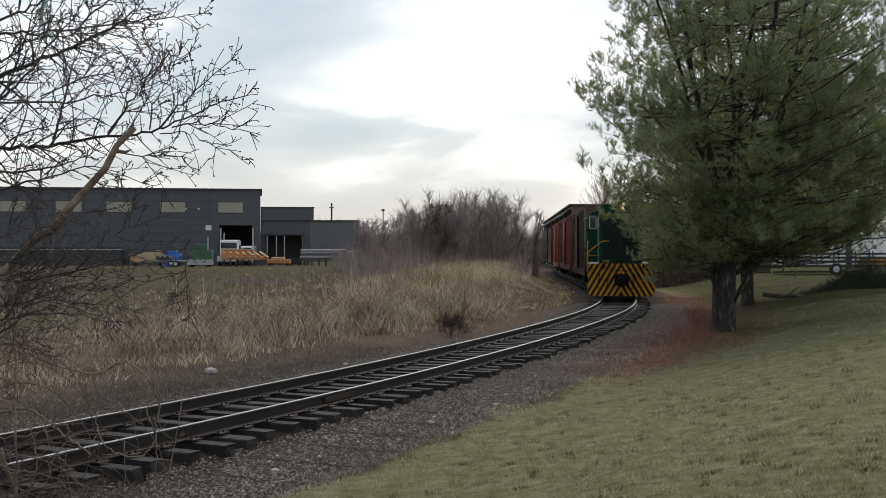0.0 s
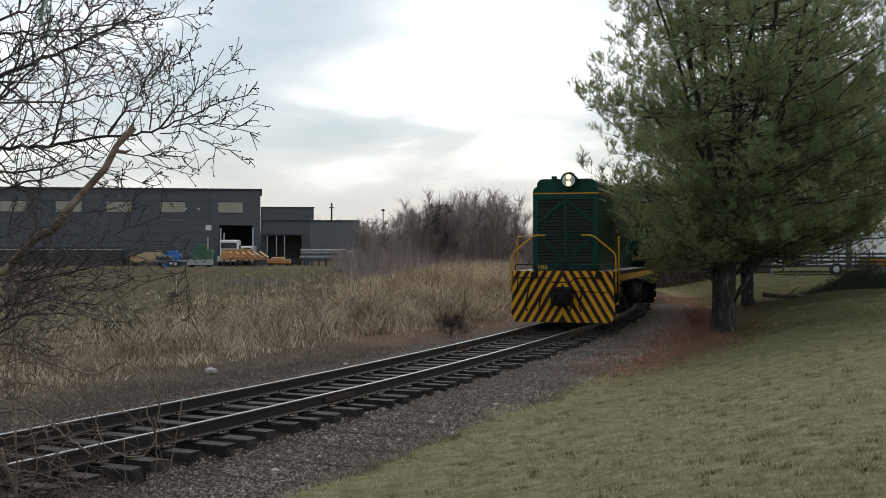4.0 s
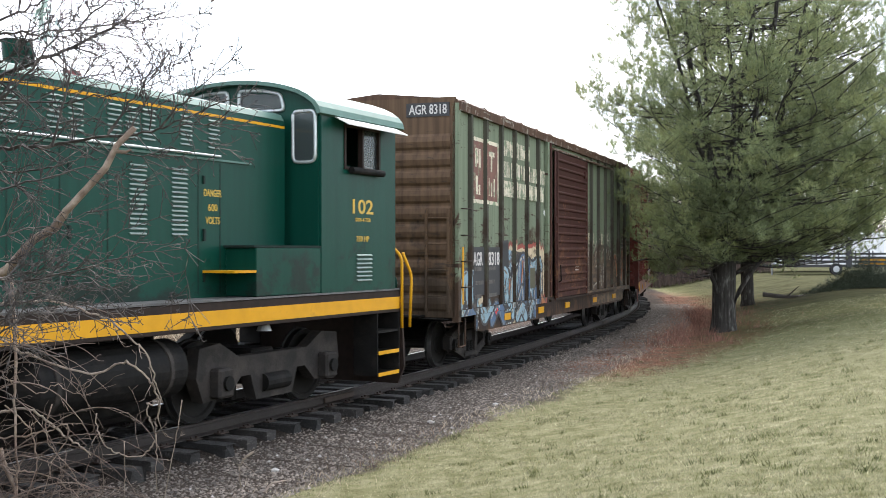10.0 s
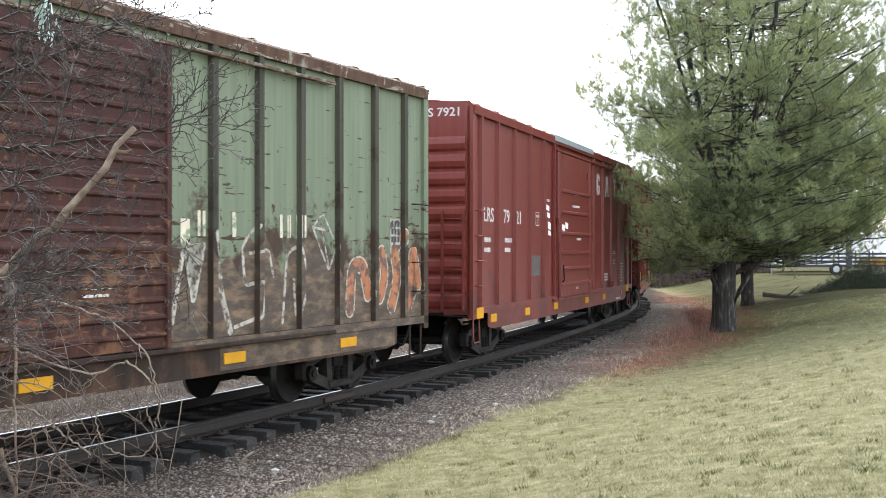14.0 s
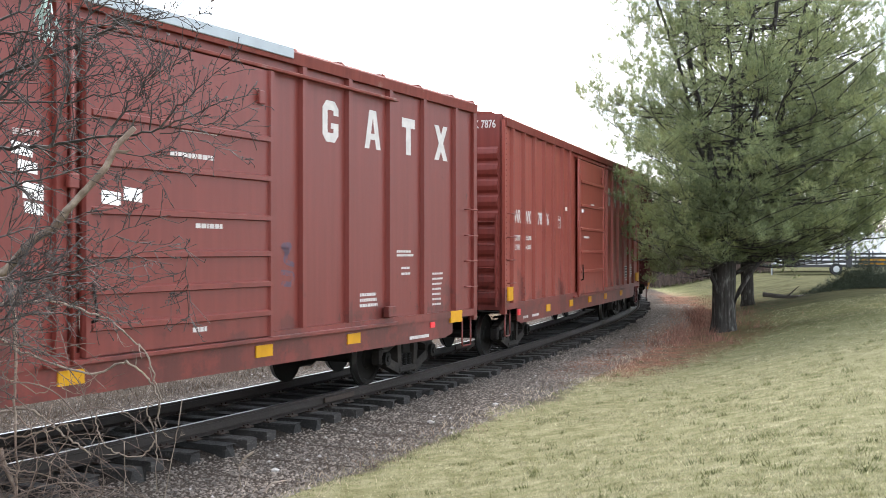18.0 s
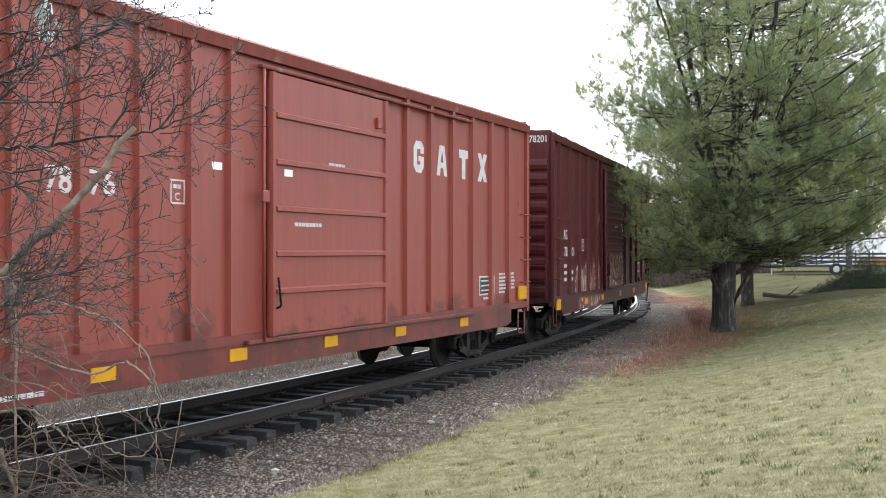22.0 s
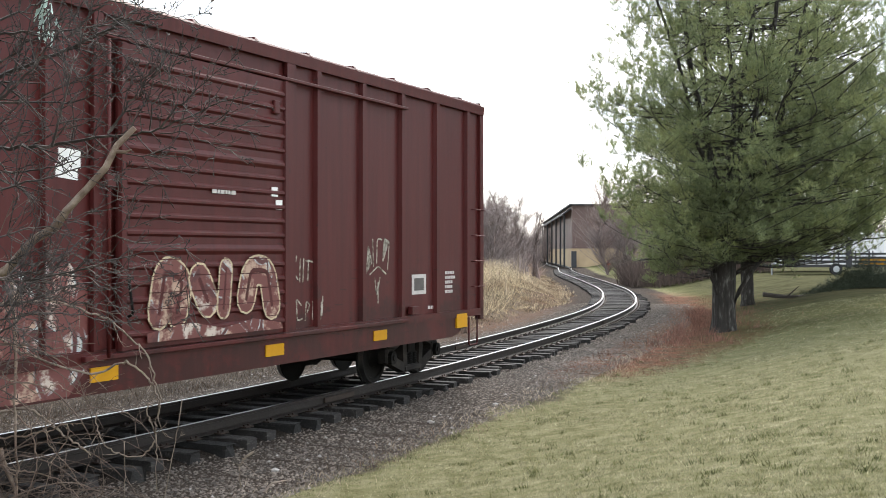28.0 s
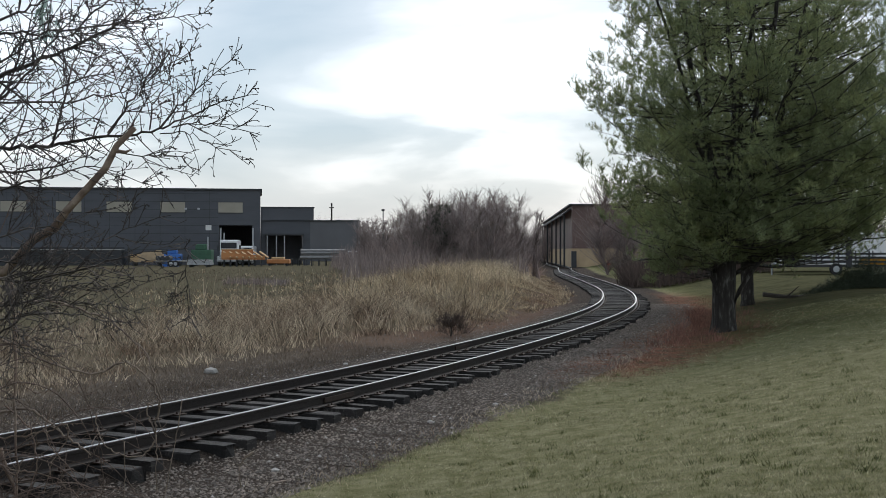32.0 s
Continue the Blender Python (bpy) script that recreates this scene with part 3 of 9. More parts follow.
def freight_truck(car, u, base=1.78, r=0.42):
    """A two-axle freight truck: bolster with side frames, springs and wheelsets under it."""
    def cached(key, make):
        if key not in CACHE:
            bm = bmesh.new()
            make(bm)
            me = bpy.data.meshes.new(key)
            bm.to_mesh(me)
            bm.free()
            CACHE[key] = me
        return CACHE[key]

    def bolster(bm):
        bm_box(bm, -0.17, 0.17, -1.05, 1.05, 0.42, 0.66, 0.03)
        bm_cyl(bm, (0, 0, 0.6), (0, 0, 0.84), 0.2)
        for s in (-1, 1):
            bm_box(bm, s * 0.42 - 0.05, s * 0.42 + 0.05, -0.7, 0.7, 0.36, 0.48, 0.02)

    def frame_(bm):
        h = base / 2
        for s in (-1, 1):
            # journal box, upper and lower chords
            bm_box(bm, s * h - 0.14, s * h + 0.14, -0.09, 0.09, 0.32, 0.58, 0.03)
            for (x0, z0, x1, z1, t) in ((s * h, 0.55, s * 0.33, 0.72, 0.075), (s * h, 0.40, s * 0.30, 0.20, 0.075), (s * 0.30, 0.2, s * 0.33, 0.7, 0.07)):
                L = math.hypot(x1 - x0, z1 - z0)
                a = math.atan2(z1 - z0, x1 - x0)
                rr = bmesh.ops.create_cube(bm, size=1.0)
                bmesh.ops.transform(bm, verts=rr["verts"], matrix=Matrix.Translation(((x0 + x1) / 2, 0, (z0 + z1) / 2)) @ Matrix.Rotation(-a, 4, "Y") @ Matrix.Diagonal((L + 0.08, 0.15, t * 2, 1)))
        bm_box(bm, -0.36, 0.36, -0.08, 0.08, 0.66, 0.79, 0.03)
        bm_box(bm, -0.34, 0.34, -0.09, 0.09, 0.13, 0.24, 0.03)

    def spring(bm):
        for k in range(5):
            bm_cyl(bm, (0, 0, 0.245 + k * 0.04), (0, 0, 0.268 + k * 0.04), 0.062, seg=10)
        bm_cyl(bm, (0, 0, 0.24), (0, 0, 0.45), 0.045, seg=8)

    tk = put("truck", cached("truck", bolster), M["black"], car, "grimy black cast-steel freight truck") if "truck" not in CACHE else put("truck", CACHE["truck"], None, car, "grimy black cast-steel freight truck")
    tk.location = (u, 0, 0)
    fresh = "side_frame" not in CACHE
    for s in (-1, 1):
        ob = put("side_frame", cached("side_frame", frame_), M["truckgrey"] if fresh and s < 0 else None, tk)
        ob.location = (0, s * 1.0, 0)
        fs = "spring" not in CACHE
        for k in range(3):
            o2 = put("spring", cached("spring", spring), M["black"] if fs and k == 0 else None, tk)
            o2.location = (-0.17 + k * 0.17, s * 1.0, 0)
        for e in (-1, 1):
            fc = "bearing_cap" not in CACHE
            o3 = put("bearing_cap", cached("bearing_cap", lambda bm: (bm_cyl(bm, (0, -0.05, 0), (0, 0.05, 0), 0.11), bm_cyl(bm, (0, -0.075, 0), (0, 0.075, 0), 0.05))), M["black"] if fc else None, tk)
            o3.location = (e * base / 2, s * 1.10, r)
        fb = "brake_shoe" not in CACHE
        for e in (-1, 1):
            o4 = put("brake_shoe", cached("brake_shoe", lambda bm: bm_box(bm, -0.03, 0.03, -0.06, 0.06, -0.16, 0.16, 0.01)), M["black"] if fb and e < 0 else None, tk)
            o4.location = (e * (base / 2 - r - 0.05), s * 0.76, r)
    ws = []
    for e in (-1, 1):
        w = put("wheelset", wheelset(r), None, tk)
        w.location = (e * base / 2, 0, r)
        ws.append((w, e * base / 2, r))
    return tk, ws


def coupler(car, u, sgn):
    bm = bmesh.new()
    bm_box(bm, min(u, u + sgn * 0.55), max(u, u + sgn * 0.55), -0.08, 0.08, 0.76, 0.92, 0.02)
    x0, x1 = sorted((u + sgn * 0.5, u + sgn * 0.78))
    bm_box(bm, x0, x1, -0.17, 0.05, 0.70, 0.98, 0.04)
    bm_box(bm, x0 + 0.02, x1 - 0.02, 0.07, 0.17, 0.72, 0.96, 0.04)
    c = part("coupler", bm, M["black"], car, "black knuckle coupler")
    pts = rounded([(u, -0.3, 0.85), (u + sgn * 0.15, -0.32, 0.8), (u + sgn * 0.45, -0.30, 0.42), (u + sgn * 0.75, -0.25, 0.55)], 0.2)
    pipe("air_hose", pts, 0.022, M["black"], car)
    pipe("uncoupling_lever", [(u + sgn * 0.05, -1.35, 0.95), (u + sgn * 0.1, -0.5, 0.98), (u + sgn * 0.3, -0.1, 1.02)], 0.012, M["black"], car)
    return c


# ---------------------------------------------------------------- boxcars
def boxcar(name, label, L, hw, eave, ribs, door, mats, trucks, door_bars, smooth_door, ribs2=None, roof_bumps=False, post_m=None, sill_from=0.98):
    """ribs: posts ahead of the door; the rest mirror them. door: (front, back, bottom, top)."""
    body_m, door_m, end_m, roof_m, sill_m = mats
    car = empty(name, label=label, category="boxcar", group="boxcars of the train")
    y = hw - 0.045
    prism("body", [(-y, 1.04), (-y, eave), (y, eave), (y, 1.04)], 0.07, L - 0.07, body_m, car)
    # roof: low gable with cross seams, top chords along the sides
    prism("roof", [(-hw - 0.02, eave + 0.02), (-hw + 0.04, eave + 0.10), (0, eave + 0.24), (hw - 0.04, eave + 0.10), (hw + 0.02, eave + 0.02)], 0.02, L - 0.02, roof_m, car)
    k = 0.55
    while k < L - 0.3:
        if roof_bumps:
            prism("roof_seam", [(-hw + 0.1, eave + 0.09), (-hw + 0.35, eave + 0.21), (0, eave + 0.30), (hw - 0.35, eave + 0.21), (hw - 0.1, eave + 0.09)], k - 0.28, k + 0.28, roof_m, car)
        else:
            prism("roof_seam", [(-hw + 0.02, eave + 0.08), (-hw + 0.06, eave + 0.135), (0, eave + 0.275), (hw - 0.06, eave + 0.135), (hw - 0.02, eave + 0.08)], k - 0.03, k + 0.03, roof_m, car)
        k += 1.23
    for s in (-1, 1):
        prism("top_chord", [(s * (hw - 0.05), eave - 0.10), (s * (hw + 0.03), eave - 0.10), (s * (hw + 0.045), eave + 0.05), (s * (hw - 0.05), eave + 0.06)], 0.03, L - 0.03, roof_m, car)
        prism("side_sill", [(s * (hw - 0.06), 0.98), (s * (hw + 0.012), 0.98), (s * (hw + 0.012), 1.10), (s * (hw - 0.06), 1.10)], 0.03, L - 0.03, sill_m, car)
        f = sill_from
        prism("deep_sill", [(f, 0.985), (f, 0.72), (f + 0.3, 0.66), (L - f - 0.3, 0.66), (L - f, 0.72), (L - f, 0.985)], s * (hw - 0.03), s * (hw - 0.012), sill_m, car, axis="y")
        # posts of hat section
        for u in list(ribs) + (ribs2 or [L - r for r in ribs]):
            o = [(u - 0.068, s * (hw - 0.05)), (u - 0.05, s * (hw + 0.024)), (u + 0.05, s * (hw + 0.024)), (u + 0.068, s * (hw - 0.05))]
            prism("side_post", o, 1.10, eave - 0.10, post_m or body_m, car, axis="z")
        for u in (0.0, L - 0.14):
            prism("corner_post", [(u, s * (hw - 0.10)), (u, s * (hw + 0.012)), (u + 0.14, s * (hw + 0.012)), (u + 0.14, s * (hw - 0.10))], 0.90, eave + 0.02, body_m, car, axis="z")
        # plug or sliding door on its tracks
        a, b, z0, z1 = door
        d = box("door", a, b, s * (hw + 0.03) - 0.025, s * (hw + 0.03) + 0.025, z0, z1, door_m, car, bev=0.006)
        yo = s * (hw + 0.055)
        for u0, u1 in ((a, a + 0.10), (b - 0.10, b)):
            prism("door_stile", [(u0, yo - s * 0.01), (u0 + 0.015, yo + s * 0.035), (u1 - 0.015, yo + s * 0.035), (u1, yo - s * 0.01)], z0 + 0.002, z1 - 0.002, door_m, d, axis="z")
        if smooth_door:
            for z in door_bars:
                prism("door_bar", [(yo - s * 0.01, z - 0.05), (yo + s * 0.045, z - 0.035), (yo + s * 0.045, z + 0.02), (yo - s * 0.01, z + 0.045)], a + 0.10, b - 0.10, door_m, d)
        else:
            n = 17
            for i in range(n):
                z = z0 + 0.16 + (z1 - z0 - 0.34) * i / (n - 1)
                wide = 0.075 if i in (5, 11) else 0.05
                prism("door_corrugation", [(yo - s * 0.01, z - wide), (yo + s * 0.03, z - 0.015), (yo + s * 0.03, z + 0.012), (yo - s * 0.01, z + wide)], a + 0.10, b - 0.10, door_m, d)
        pipe("lock_rod", [(a - 0.17, yo + s * 0.02, z0 - 0.05), (a - 0.17, yo + s * 0.02, z1)], 0.022, door_m, d)
        pipe("door_handle", rounded([(a + 0.12, yo, z0 + 0.35), (a + 0.12, yo + s * 0.09, z0 + 0.38), (a + 0.05, yo + s * 0.09, z0 + 0.75)], 0.04), 0.016, M["black"], d)
        box("lock_box", a - 0.24, a - 0.10, min(yo, yo + s * 0.06), max(yo, yo + s * 0.06), z0 + 1.7, z0 + 1.85, door_m, d, bev=0.01)
        box("roller", b - 0.35, b - 0.23, min(yo, yo + s * 0.05), max(yo, yo + s * 0.05), z1 - 0.45, z1 - 0.28, door_m, d, bev=0.01)
        box("lower_door_track", a - 0.5, min(b + 3.4, L - 2.2), min(s * (hw - 0.01), s * (hw + 0.075)), max(s * (hw - 0.01), s * (hw + 0.075)), z0 - 0.07, z0 - 0.015, sill_m, car, bev=0.008)
        box("upper_door_track", a - 0.2, min(b + 3.4, L - 2.2), min(s * (hw - 0.01), s * (hw + 0.07)), max(s * (hw - 0.01), s * (hw + 0.07)), z1 + 0.015, z1 + 0.06, roof_m, car, bev=0.008)
        # grab irons and corner steps
        for u0, u1 in ((0.12, 0.56), (L - 0.56, L - 0.12)):
            for z in (1.50, 1.95, 2.40, 2.86):
                yy = s * (hw + 0.015)
                pipe("grab_iron", rounded([(u0, yy, z), (u0, yy + s * 0.075, z), (u1, yy + s * 0.075, z), (u1, yy, z)], 0.03, 2), 0.011, sill_m, car, sides=6)
            yy = s * (hw - 0.04)
            pipe("sill_step", rounded([(u0 + 0.03, yy, 0.95), (u0 + 0.03, yy, 0.46), (u1 - 0.05, yy, 0.46), (u1 - 0.05, yy, 0.95)], 0.05, 3), 0.017, sill_m, car, sides=6)
    # pressed steel ends
    for u, e in ((0.0, -1), (L, 1)):
        box("end_panel", min(u, u - e * 0.05) , max(u, u - e * 0.05), -hw + 0.05, hw - 0.05, 0.98, eave + 0.13, end_m, car)
        n = 10
        for i in range(n):
            z = 1.22 + (eave - 1.86) * i / (n - 1)
            o = [(u - e * 0.01, z - 0.15), (u + e * 0.035, z - 0.09), (u + e * 0.055, z), (u + e * 0.035, z + 0.09), (u - e * 0.01, z + 0.15)]
            prism("end_corrugation", o, -hw + 0.13, hw - 0.13, end_m, car, axis="y")
        for s in (-1,):
            for z in (1.35, 1.8, 2.25, 2.7):
                pipe("end_rung", [(u + e * 0.10, s * (hw - 0.15), z), (u + e * 0.10, s * (hw - 0.55), z)], 0.011, end_m, car, sides=6)
            for yy in (hw - 0.15, hw - 0.55):
                box("ladder_rail", min(u + e * 0.06, u + e * 0.11), max(u + e * 0.06, u + e * 0.11), s * yy - 0.02, s * yy + 0.02, 1.05, 2.85, end_m, car)
        box("crossover_step", min(u, u + e * 0.24), max(u, u + e * 0.24), -0.9, 0.9, 0.99, 1.02, M["black"], car)
        coupler(car, u + e * 0.02, e)
    # brake wheel, underframe, air reservoir
    bm = bmesh.new()
    bm_box(bm, 0.5, L - 0.5, -0.22, 0.22, 0.72, 1.03)
    part("centre_sill", bm, M["black"], car)
    u = 1.3
    while u < L - 1:
        box("cross_bearer", u - 0.05, u + 0.05, -hw + 0.1, hw - 0.1, 0.84, 1.035, M["black"], car)
        u += 1.52
    cyl("air_reservoir", (L * 0.42, -0.55, 0.72), (L * 0.42 + 1.1, -0.55, 0.72), 0.2, M["black"], car)
    cyl("brake_cylinder", (L * 0.58, 0.5, 0.72), (L * 0.58 + 0.6, 0.5, 0.72), 0.17, M["black"], car)
    pipe("brake_pipe", [(1.0, -0.95, 0.78), (L * 0.5, -0.9, 0.70), (L - 1.0, -0.95, 0.78)], 0.025, M["black"], car)
    gear = [freight_truck(car, trucks[0]), freight_truck(car, trucks[1])]
    return car, gear


def yellow_marks(car, hw, us, z=0.87, w=0.32, h=0.14):
    for u in us:
        box("reflector", u - w / 2, u + w / 2, -hw - 0.006, -hw + 0.02, z - h / 2, z + h / 2, M["yellow"], car, "yellow reflective strip")


def stencil(car, hw, u, z, rows, w=0.55, h=0.05, gap=0.11, seed=1, material=None):
    """Small data lettering, too fine to read: rows of short bars."""
    rng = random.Random(seed)
    bm = bmesh.new()
    for i in range(rows):
        x = u
        end = u + w * rng.uniform(0.7, 1.0)
        while x < end:
            l = rng.uniform(0.03, 0.09)
            bm_box(bm, x, min(x + l, end), -hw - 0.004, -hw + 0.004, z - i * gap - h / 2, z - i * gap + h / 2)
            x += l + 0.018
    ob = part("stencil", bm, material or M["lettering"], car, "rows of small white stencilled data")
    ob["kind"] = "stuff"
    return ob


def side_words(car, hw, u, z, text, size, width=None, material=None, label=""):
    return words("lettering", text, size, pose(u, -hw - 0.003, z, 90), material or M["lettering"], car, label or "white painted lettering", width)


def polygon_plate(name, car, hw, pts, material, label="", proud=0.003, thick=0.006):
    """A flat painted shape on the near side: pts in (along, up)."""
    prism(name, pts, -hw - proud, -hw - proud + thick, material, car, label, axis="y")


TRAIN = []          # (thing, metres behind the train's head, truck places, gear)


# ---------------------------------------------------------------- paint on the cars
def graffiti_material(name, colours, base, scale=1.7, seed=0.0, cover=(0.40, 0.43), line=0.05, ink=(0.016, 0.016, 0.018)):
    """Sprayed paint: bold curved areas of the given colours with dark outlines and pale inlines, worn through to the base."""
    m = bpy.data.materials.new(name)
    m.use_nodes = True
    nt = m.node_tree
    b = nt.nodes["Principled BSDF"]
    b.inputs["Roughness"].default_value = 0.6
    N, L = nt.nodes.new, nt.links.new
    co = N("ShaderNodeTexCoord")
    mp = N("ShaderNodeMapping"); mp.inputs["Location"].default_value = (seed, seed * 0.7, seed * 0.3)
    mp.inputs["Scale"].default_value = (1.15, 0.1, 0.75)
    L(co.outputs["Object"], mp.inputs[0])
    wn = N("ShaderNodeTexNoise"); wn.inputs["Scale"].default_value = 1.6; wn.inputs["Detail"].default_value = 1.0
    L(mp.outputs[0], wn.inputs["Vector"])
    ws = N("ShaderNodeVectorMath"); ws.operation = "SCALE"; ws.inputs["Scale"].default_value = 0.75
    L(wn.outputs["Color"], ws.inputs[0])
    wa = N("ShaderNodeVectorMath"); wa.operation = "ADD"
    L(mp.outputs[0], wa.inputs[0]); L(ws.outputs[0], wa.inputs[1])
    vc = N("ShaderNodeTexVoronoi"); vc.inputs["Scale"].default_value = scale
    ve = N("ShaderNodeTexVoronoi"); ve.feature = "DISTANCE_TO_EDGE"; ve.inputs["Scale"].default_value = scale
    L(wa.outputs[0], vc.inputs["Vector"]); L(wa.outputs[0], ve.inputs["Vector"])
    sp = N("ShaderNodeSeparateColor"); L(vc.outputs["Color"], sp.inputs[0])
    r = N("ShaderNodeValToRGB"); r.color_ramp.interpolation = "CONSTANT"
    e = r.color_ramp.elements
    for i, (p, c) in enumerate(colours):
        el = e[i] if i < 2 else e.new(p)
        el.position, el.color = p, (*c, 1)
    L(sp.outputs[0], r.inputs[0])
    edge = N("ShaderNodeMapRange"); edge.inputs["From Min"].default_value, edge.inputs["From Max"].default_value = line, line * 1.15
    L(ve.outputs["Distance"], edge.inputs["Value"])
    inl = N("ShaderNodeMapRange"); inl.inputs["From Min"].default_value, inl.inputs["From Max"].default_value = line * 1.55, line * 1.65
    L(ve.outputs["Distance"], inl.inputs["Value"])
    pale = N("ShaderNodeMix"); pale.data_type = "RGBA"; pale.inputs["A"].default_value = (0.42, 0.48, 0.48, 1)
    L(inl.outputs[0], pale.inputs["Factor"]); L(r.outputs[0], pale.inputs["B"])
    mo = N("ShaderNodeMix"); mo.data_type = "RGBA"; mo.inputs["A"].default_value = (*ink, 1)
    L(edge.outputs[0], mo.inputs["Factor"]); L(pale.outputs["Result"], mo.inputs["B"])
    n2 = N("ShaderNodeTexNoise"); n2.inputs["Scale"].default_value = 4.5; n2.inputs["Detail"].default_value = 9; n2.inputs["Roughness"].default_value = 0.7
    L(co.outputs["Object"], n2.inputs["Vector"])
    r2 = N("ShaderNodeMapRange"); r2.inputs["From Min"].default_value, r2.inputs["From Max"].default_value = cover
    L(n2.outputs["Fac"], r2.inputs["Value"])
    mx = N("ShaderNodeMix"); mx.data_type = "RGBA"
    mx.inputs["A"].default_value = (*base, 1)
    L(r2.outputs[0], mx.inputs["Factor"]); L(mo.outputs["Result"], mx.inputs["B"])
    L(mx.outputs["Result"], b.inputs["Base Color"])
    return m


K0 = (0.018, 0.018, 0.020)
M["graf_blue"] = graffiti_material("blue_sprayed_graffiti", [(0.0, (0.24, 0.37, 0.42)), (0.30, (0.075, 0.14, 0.23)), (0.50, (0.17, 0.28, 0.36)), (0.66, K0), (0.78, (0.36, 0.29, 0.18)),
                                   (0.88, (0.06, 0.11, 0.20))], (0.07, 0.045, 0.03), 1.6, 3.0, (0.44, 0.50), 0.07)
M["graf_pale"] = graffiti_material("worn_pale_graffiti", [(0.0, (0.50, 0.42, 0.36)), (0.40, (0.13, 0.03, 0.03)), (0.47, (0.52, 0.44, 0.38)), (0.55, (0.12, 0.04, 0.035)),
                                   (0.60, (0.40, 0.27, 0.20))], (0.13, 0.035, 0.03), 1.8, 11.0, (0.49, 0.58), 0.06, (0.07, 0.016, 0.016))
M["flame_red"] = mat("red_spray_paint", (0.24, 0.045, 0.03), 0.6, 0, 0.2, 6, 0, 40, (0.10, 0.05, 0.035), 0.52, 0.6, 5)
M["flame_cream"] = mat("cream_spray_paint", (0.46, 0.37, 0.24), 0.6, 0, 0.2, 6, 0, 40, (0.12, 0.08, 0.05), 0.55, 0.62, 5)
M["rust_wash"] = mat("orange_brown_rust_wash", (0.050, 0.032, 0.021), 0.7, 0, 0.35, 3, 0, 40, (0.135, 0.090, 0.052), 0.46, 0.62, 3.2, stretch=(1, 1, 2.5))
M["flame_orange"] = mat("orange_spray_paint", (0.33, 0.115, 0.042), 0.6, 0, 0.25, 6, 0, 40, (0.085, 0.050, 0.034), 0.47, 0.56, 5)
M["spray_navy"] = mat("deep_blue_spray_paint", (0.048, 0.092, 0.165), 0.6, 0, 0.3, 5, 0, 40, (0.105, 0.13, 0.15), 0.52, 0.62, 6)
M["spray_sky"] = mat("pale_blue_spray_paint", (0.19, 0.29, 0.34), 0.6, 0, 0.25, 5, 0, 40, (0.10, 0.088, 0.066), 0.53, 0.60, 7)
M["graf_patch"] = mat("dull_olive_patch", (0.07, 0.065, 0.035), 0.6, 0, 0.2, 6)
M["chalk"] = mat("white_spray_paint", (0.36, 0.34, 0.285), 0.8, 0, 0.3, 12, 0, 40, (0.085, 0.060, 0.045), 0.48, 0.58, 9)
M["mark_brown"] = mat("brown_sign_paint", (0.135, 0.055, 0.038), 0.65, 0, 0.25, 6, 0, 40, (0.20, 0.22, 0.14), 0.58, 0.66, 5)
M["cream"] = mat("flaked_cream_paint", (0.56, 0.50, 0.38), 0.7, 0, 0.2, 7, 0, 40, (0.19, 0.24, 0.15), 0.50, 0.58, 6)
M["grey_patch"] = mat("grey_steel_patch", (0.085, 0.075, 0.070), 0.6, 0.1, 0.25, 8)
M["paper"] = mat("white_paper_placard", (0.75, 0.75, 0.73), 0.7, 0, 0.08, 10)
M["blue_smudge"] = mat("blue_smudge", (0.075, 0.040, 0.065), .6, 0, 0.3, 9, 0, 40, (0.13, 0.026, 0.02), 0.5, 0.6, 9)
M["sheen"] = mat("black_number_patch", (0.02, 0.02, 0.022), 0.6, 0, 0.2, 6)


def band(car, hw, ribs, u0, u1, z0, z1, material, seed, name="graffiti", label="sprayed graffiti", rag=0.18):
    """Paint laid over panels and posts between u0 and u1, with a ragged upper edge."""
    rng = random.Random(seed)
    cuts = sorted([u0] + [x for r in ribs for x in (r - 0.078, r + 0.078) if u0 < x < u1] + [u1])
    for a, b in zip(cuts, cuts[1:]):
        mid = (a + b) / 2
        on_rib = any(abs(mid - r) < 0.07 for r in ribs)
        lo, hi = (a, b) if not on_rib else (mid - 0.044, mid + 0.044)
        n = max(2, int((hi - lo) / 0.22))
        top = [(lo + (hi - lo) * i / n, z1 - rng.uniform(0, rag)) for i in range(n, -1, -1)]
        h = hw + 0.022 if on_rib else hw - 0.045
        polygon_plate(name, car, h, [(lo, max(z0, 1.11)), (hi, max(z0, 1.11))] + top, material, label, 0.003, 0.004)


def fat_stroke(pts, w, caps=5):
    """Outline of a brush stroke of width w along rounded pts, with round ends: (along, up) places."""
    q = rounded([(a, b, 0) for a, b in pts], w * 1.2 + .03, 5)
    left, right = [], []
    n = len(q)
    for i, c in enumerate(q):
        d = (q[min(i + 1, n - 1)] - q[max(i - 1, 0)]).normalized()
        s = Vector((-d.y, d.x, 0)) * (w / 2)
        left.append(c + s)
        right.append(c - s)

    def cap(c, a, sgn):
        return [Vector((c.x + math.cos(a + sgn * math.pi * k / caps) * w / 2, c.y + math.sin(a + sgn * math.pi * k / caps) * w / 2, 0)) for k in range(1, caps)]
    d1, d0 = q[-1] - q[-2], q[0] - q[1]
    ring = left + cap(q[-1], math.atan2(d1.y, d1.x) + math.pi / 2, -1) + right[::-1] + cap(q[0], math.atan2(d0.y, d0.x) + math.pi / 2, -1)
    return [(v.x, v.y) for v in ring]


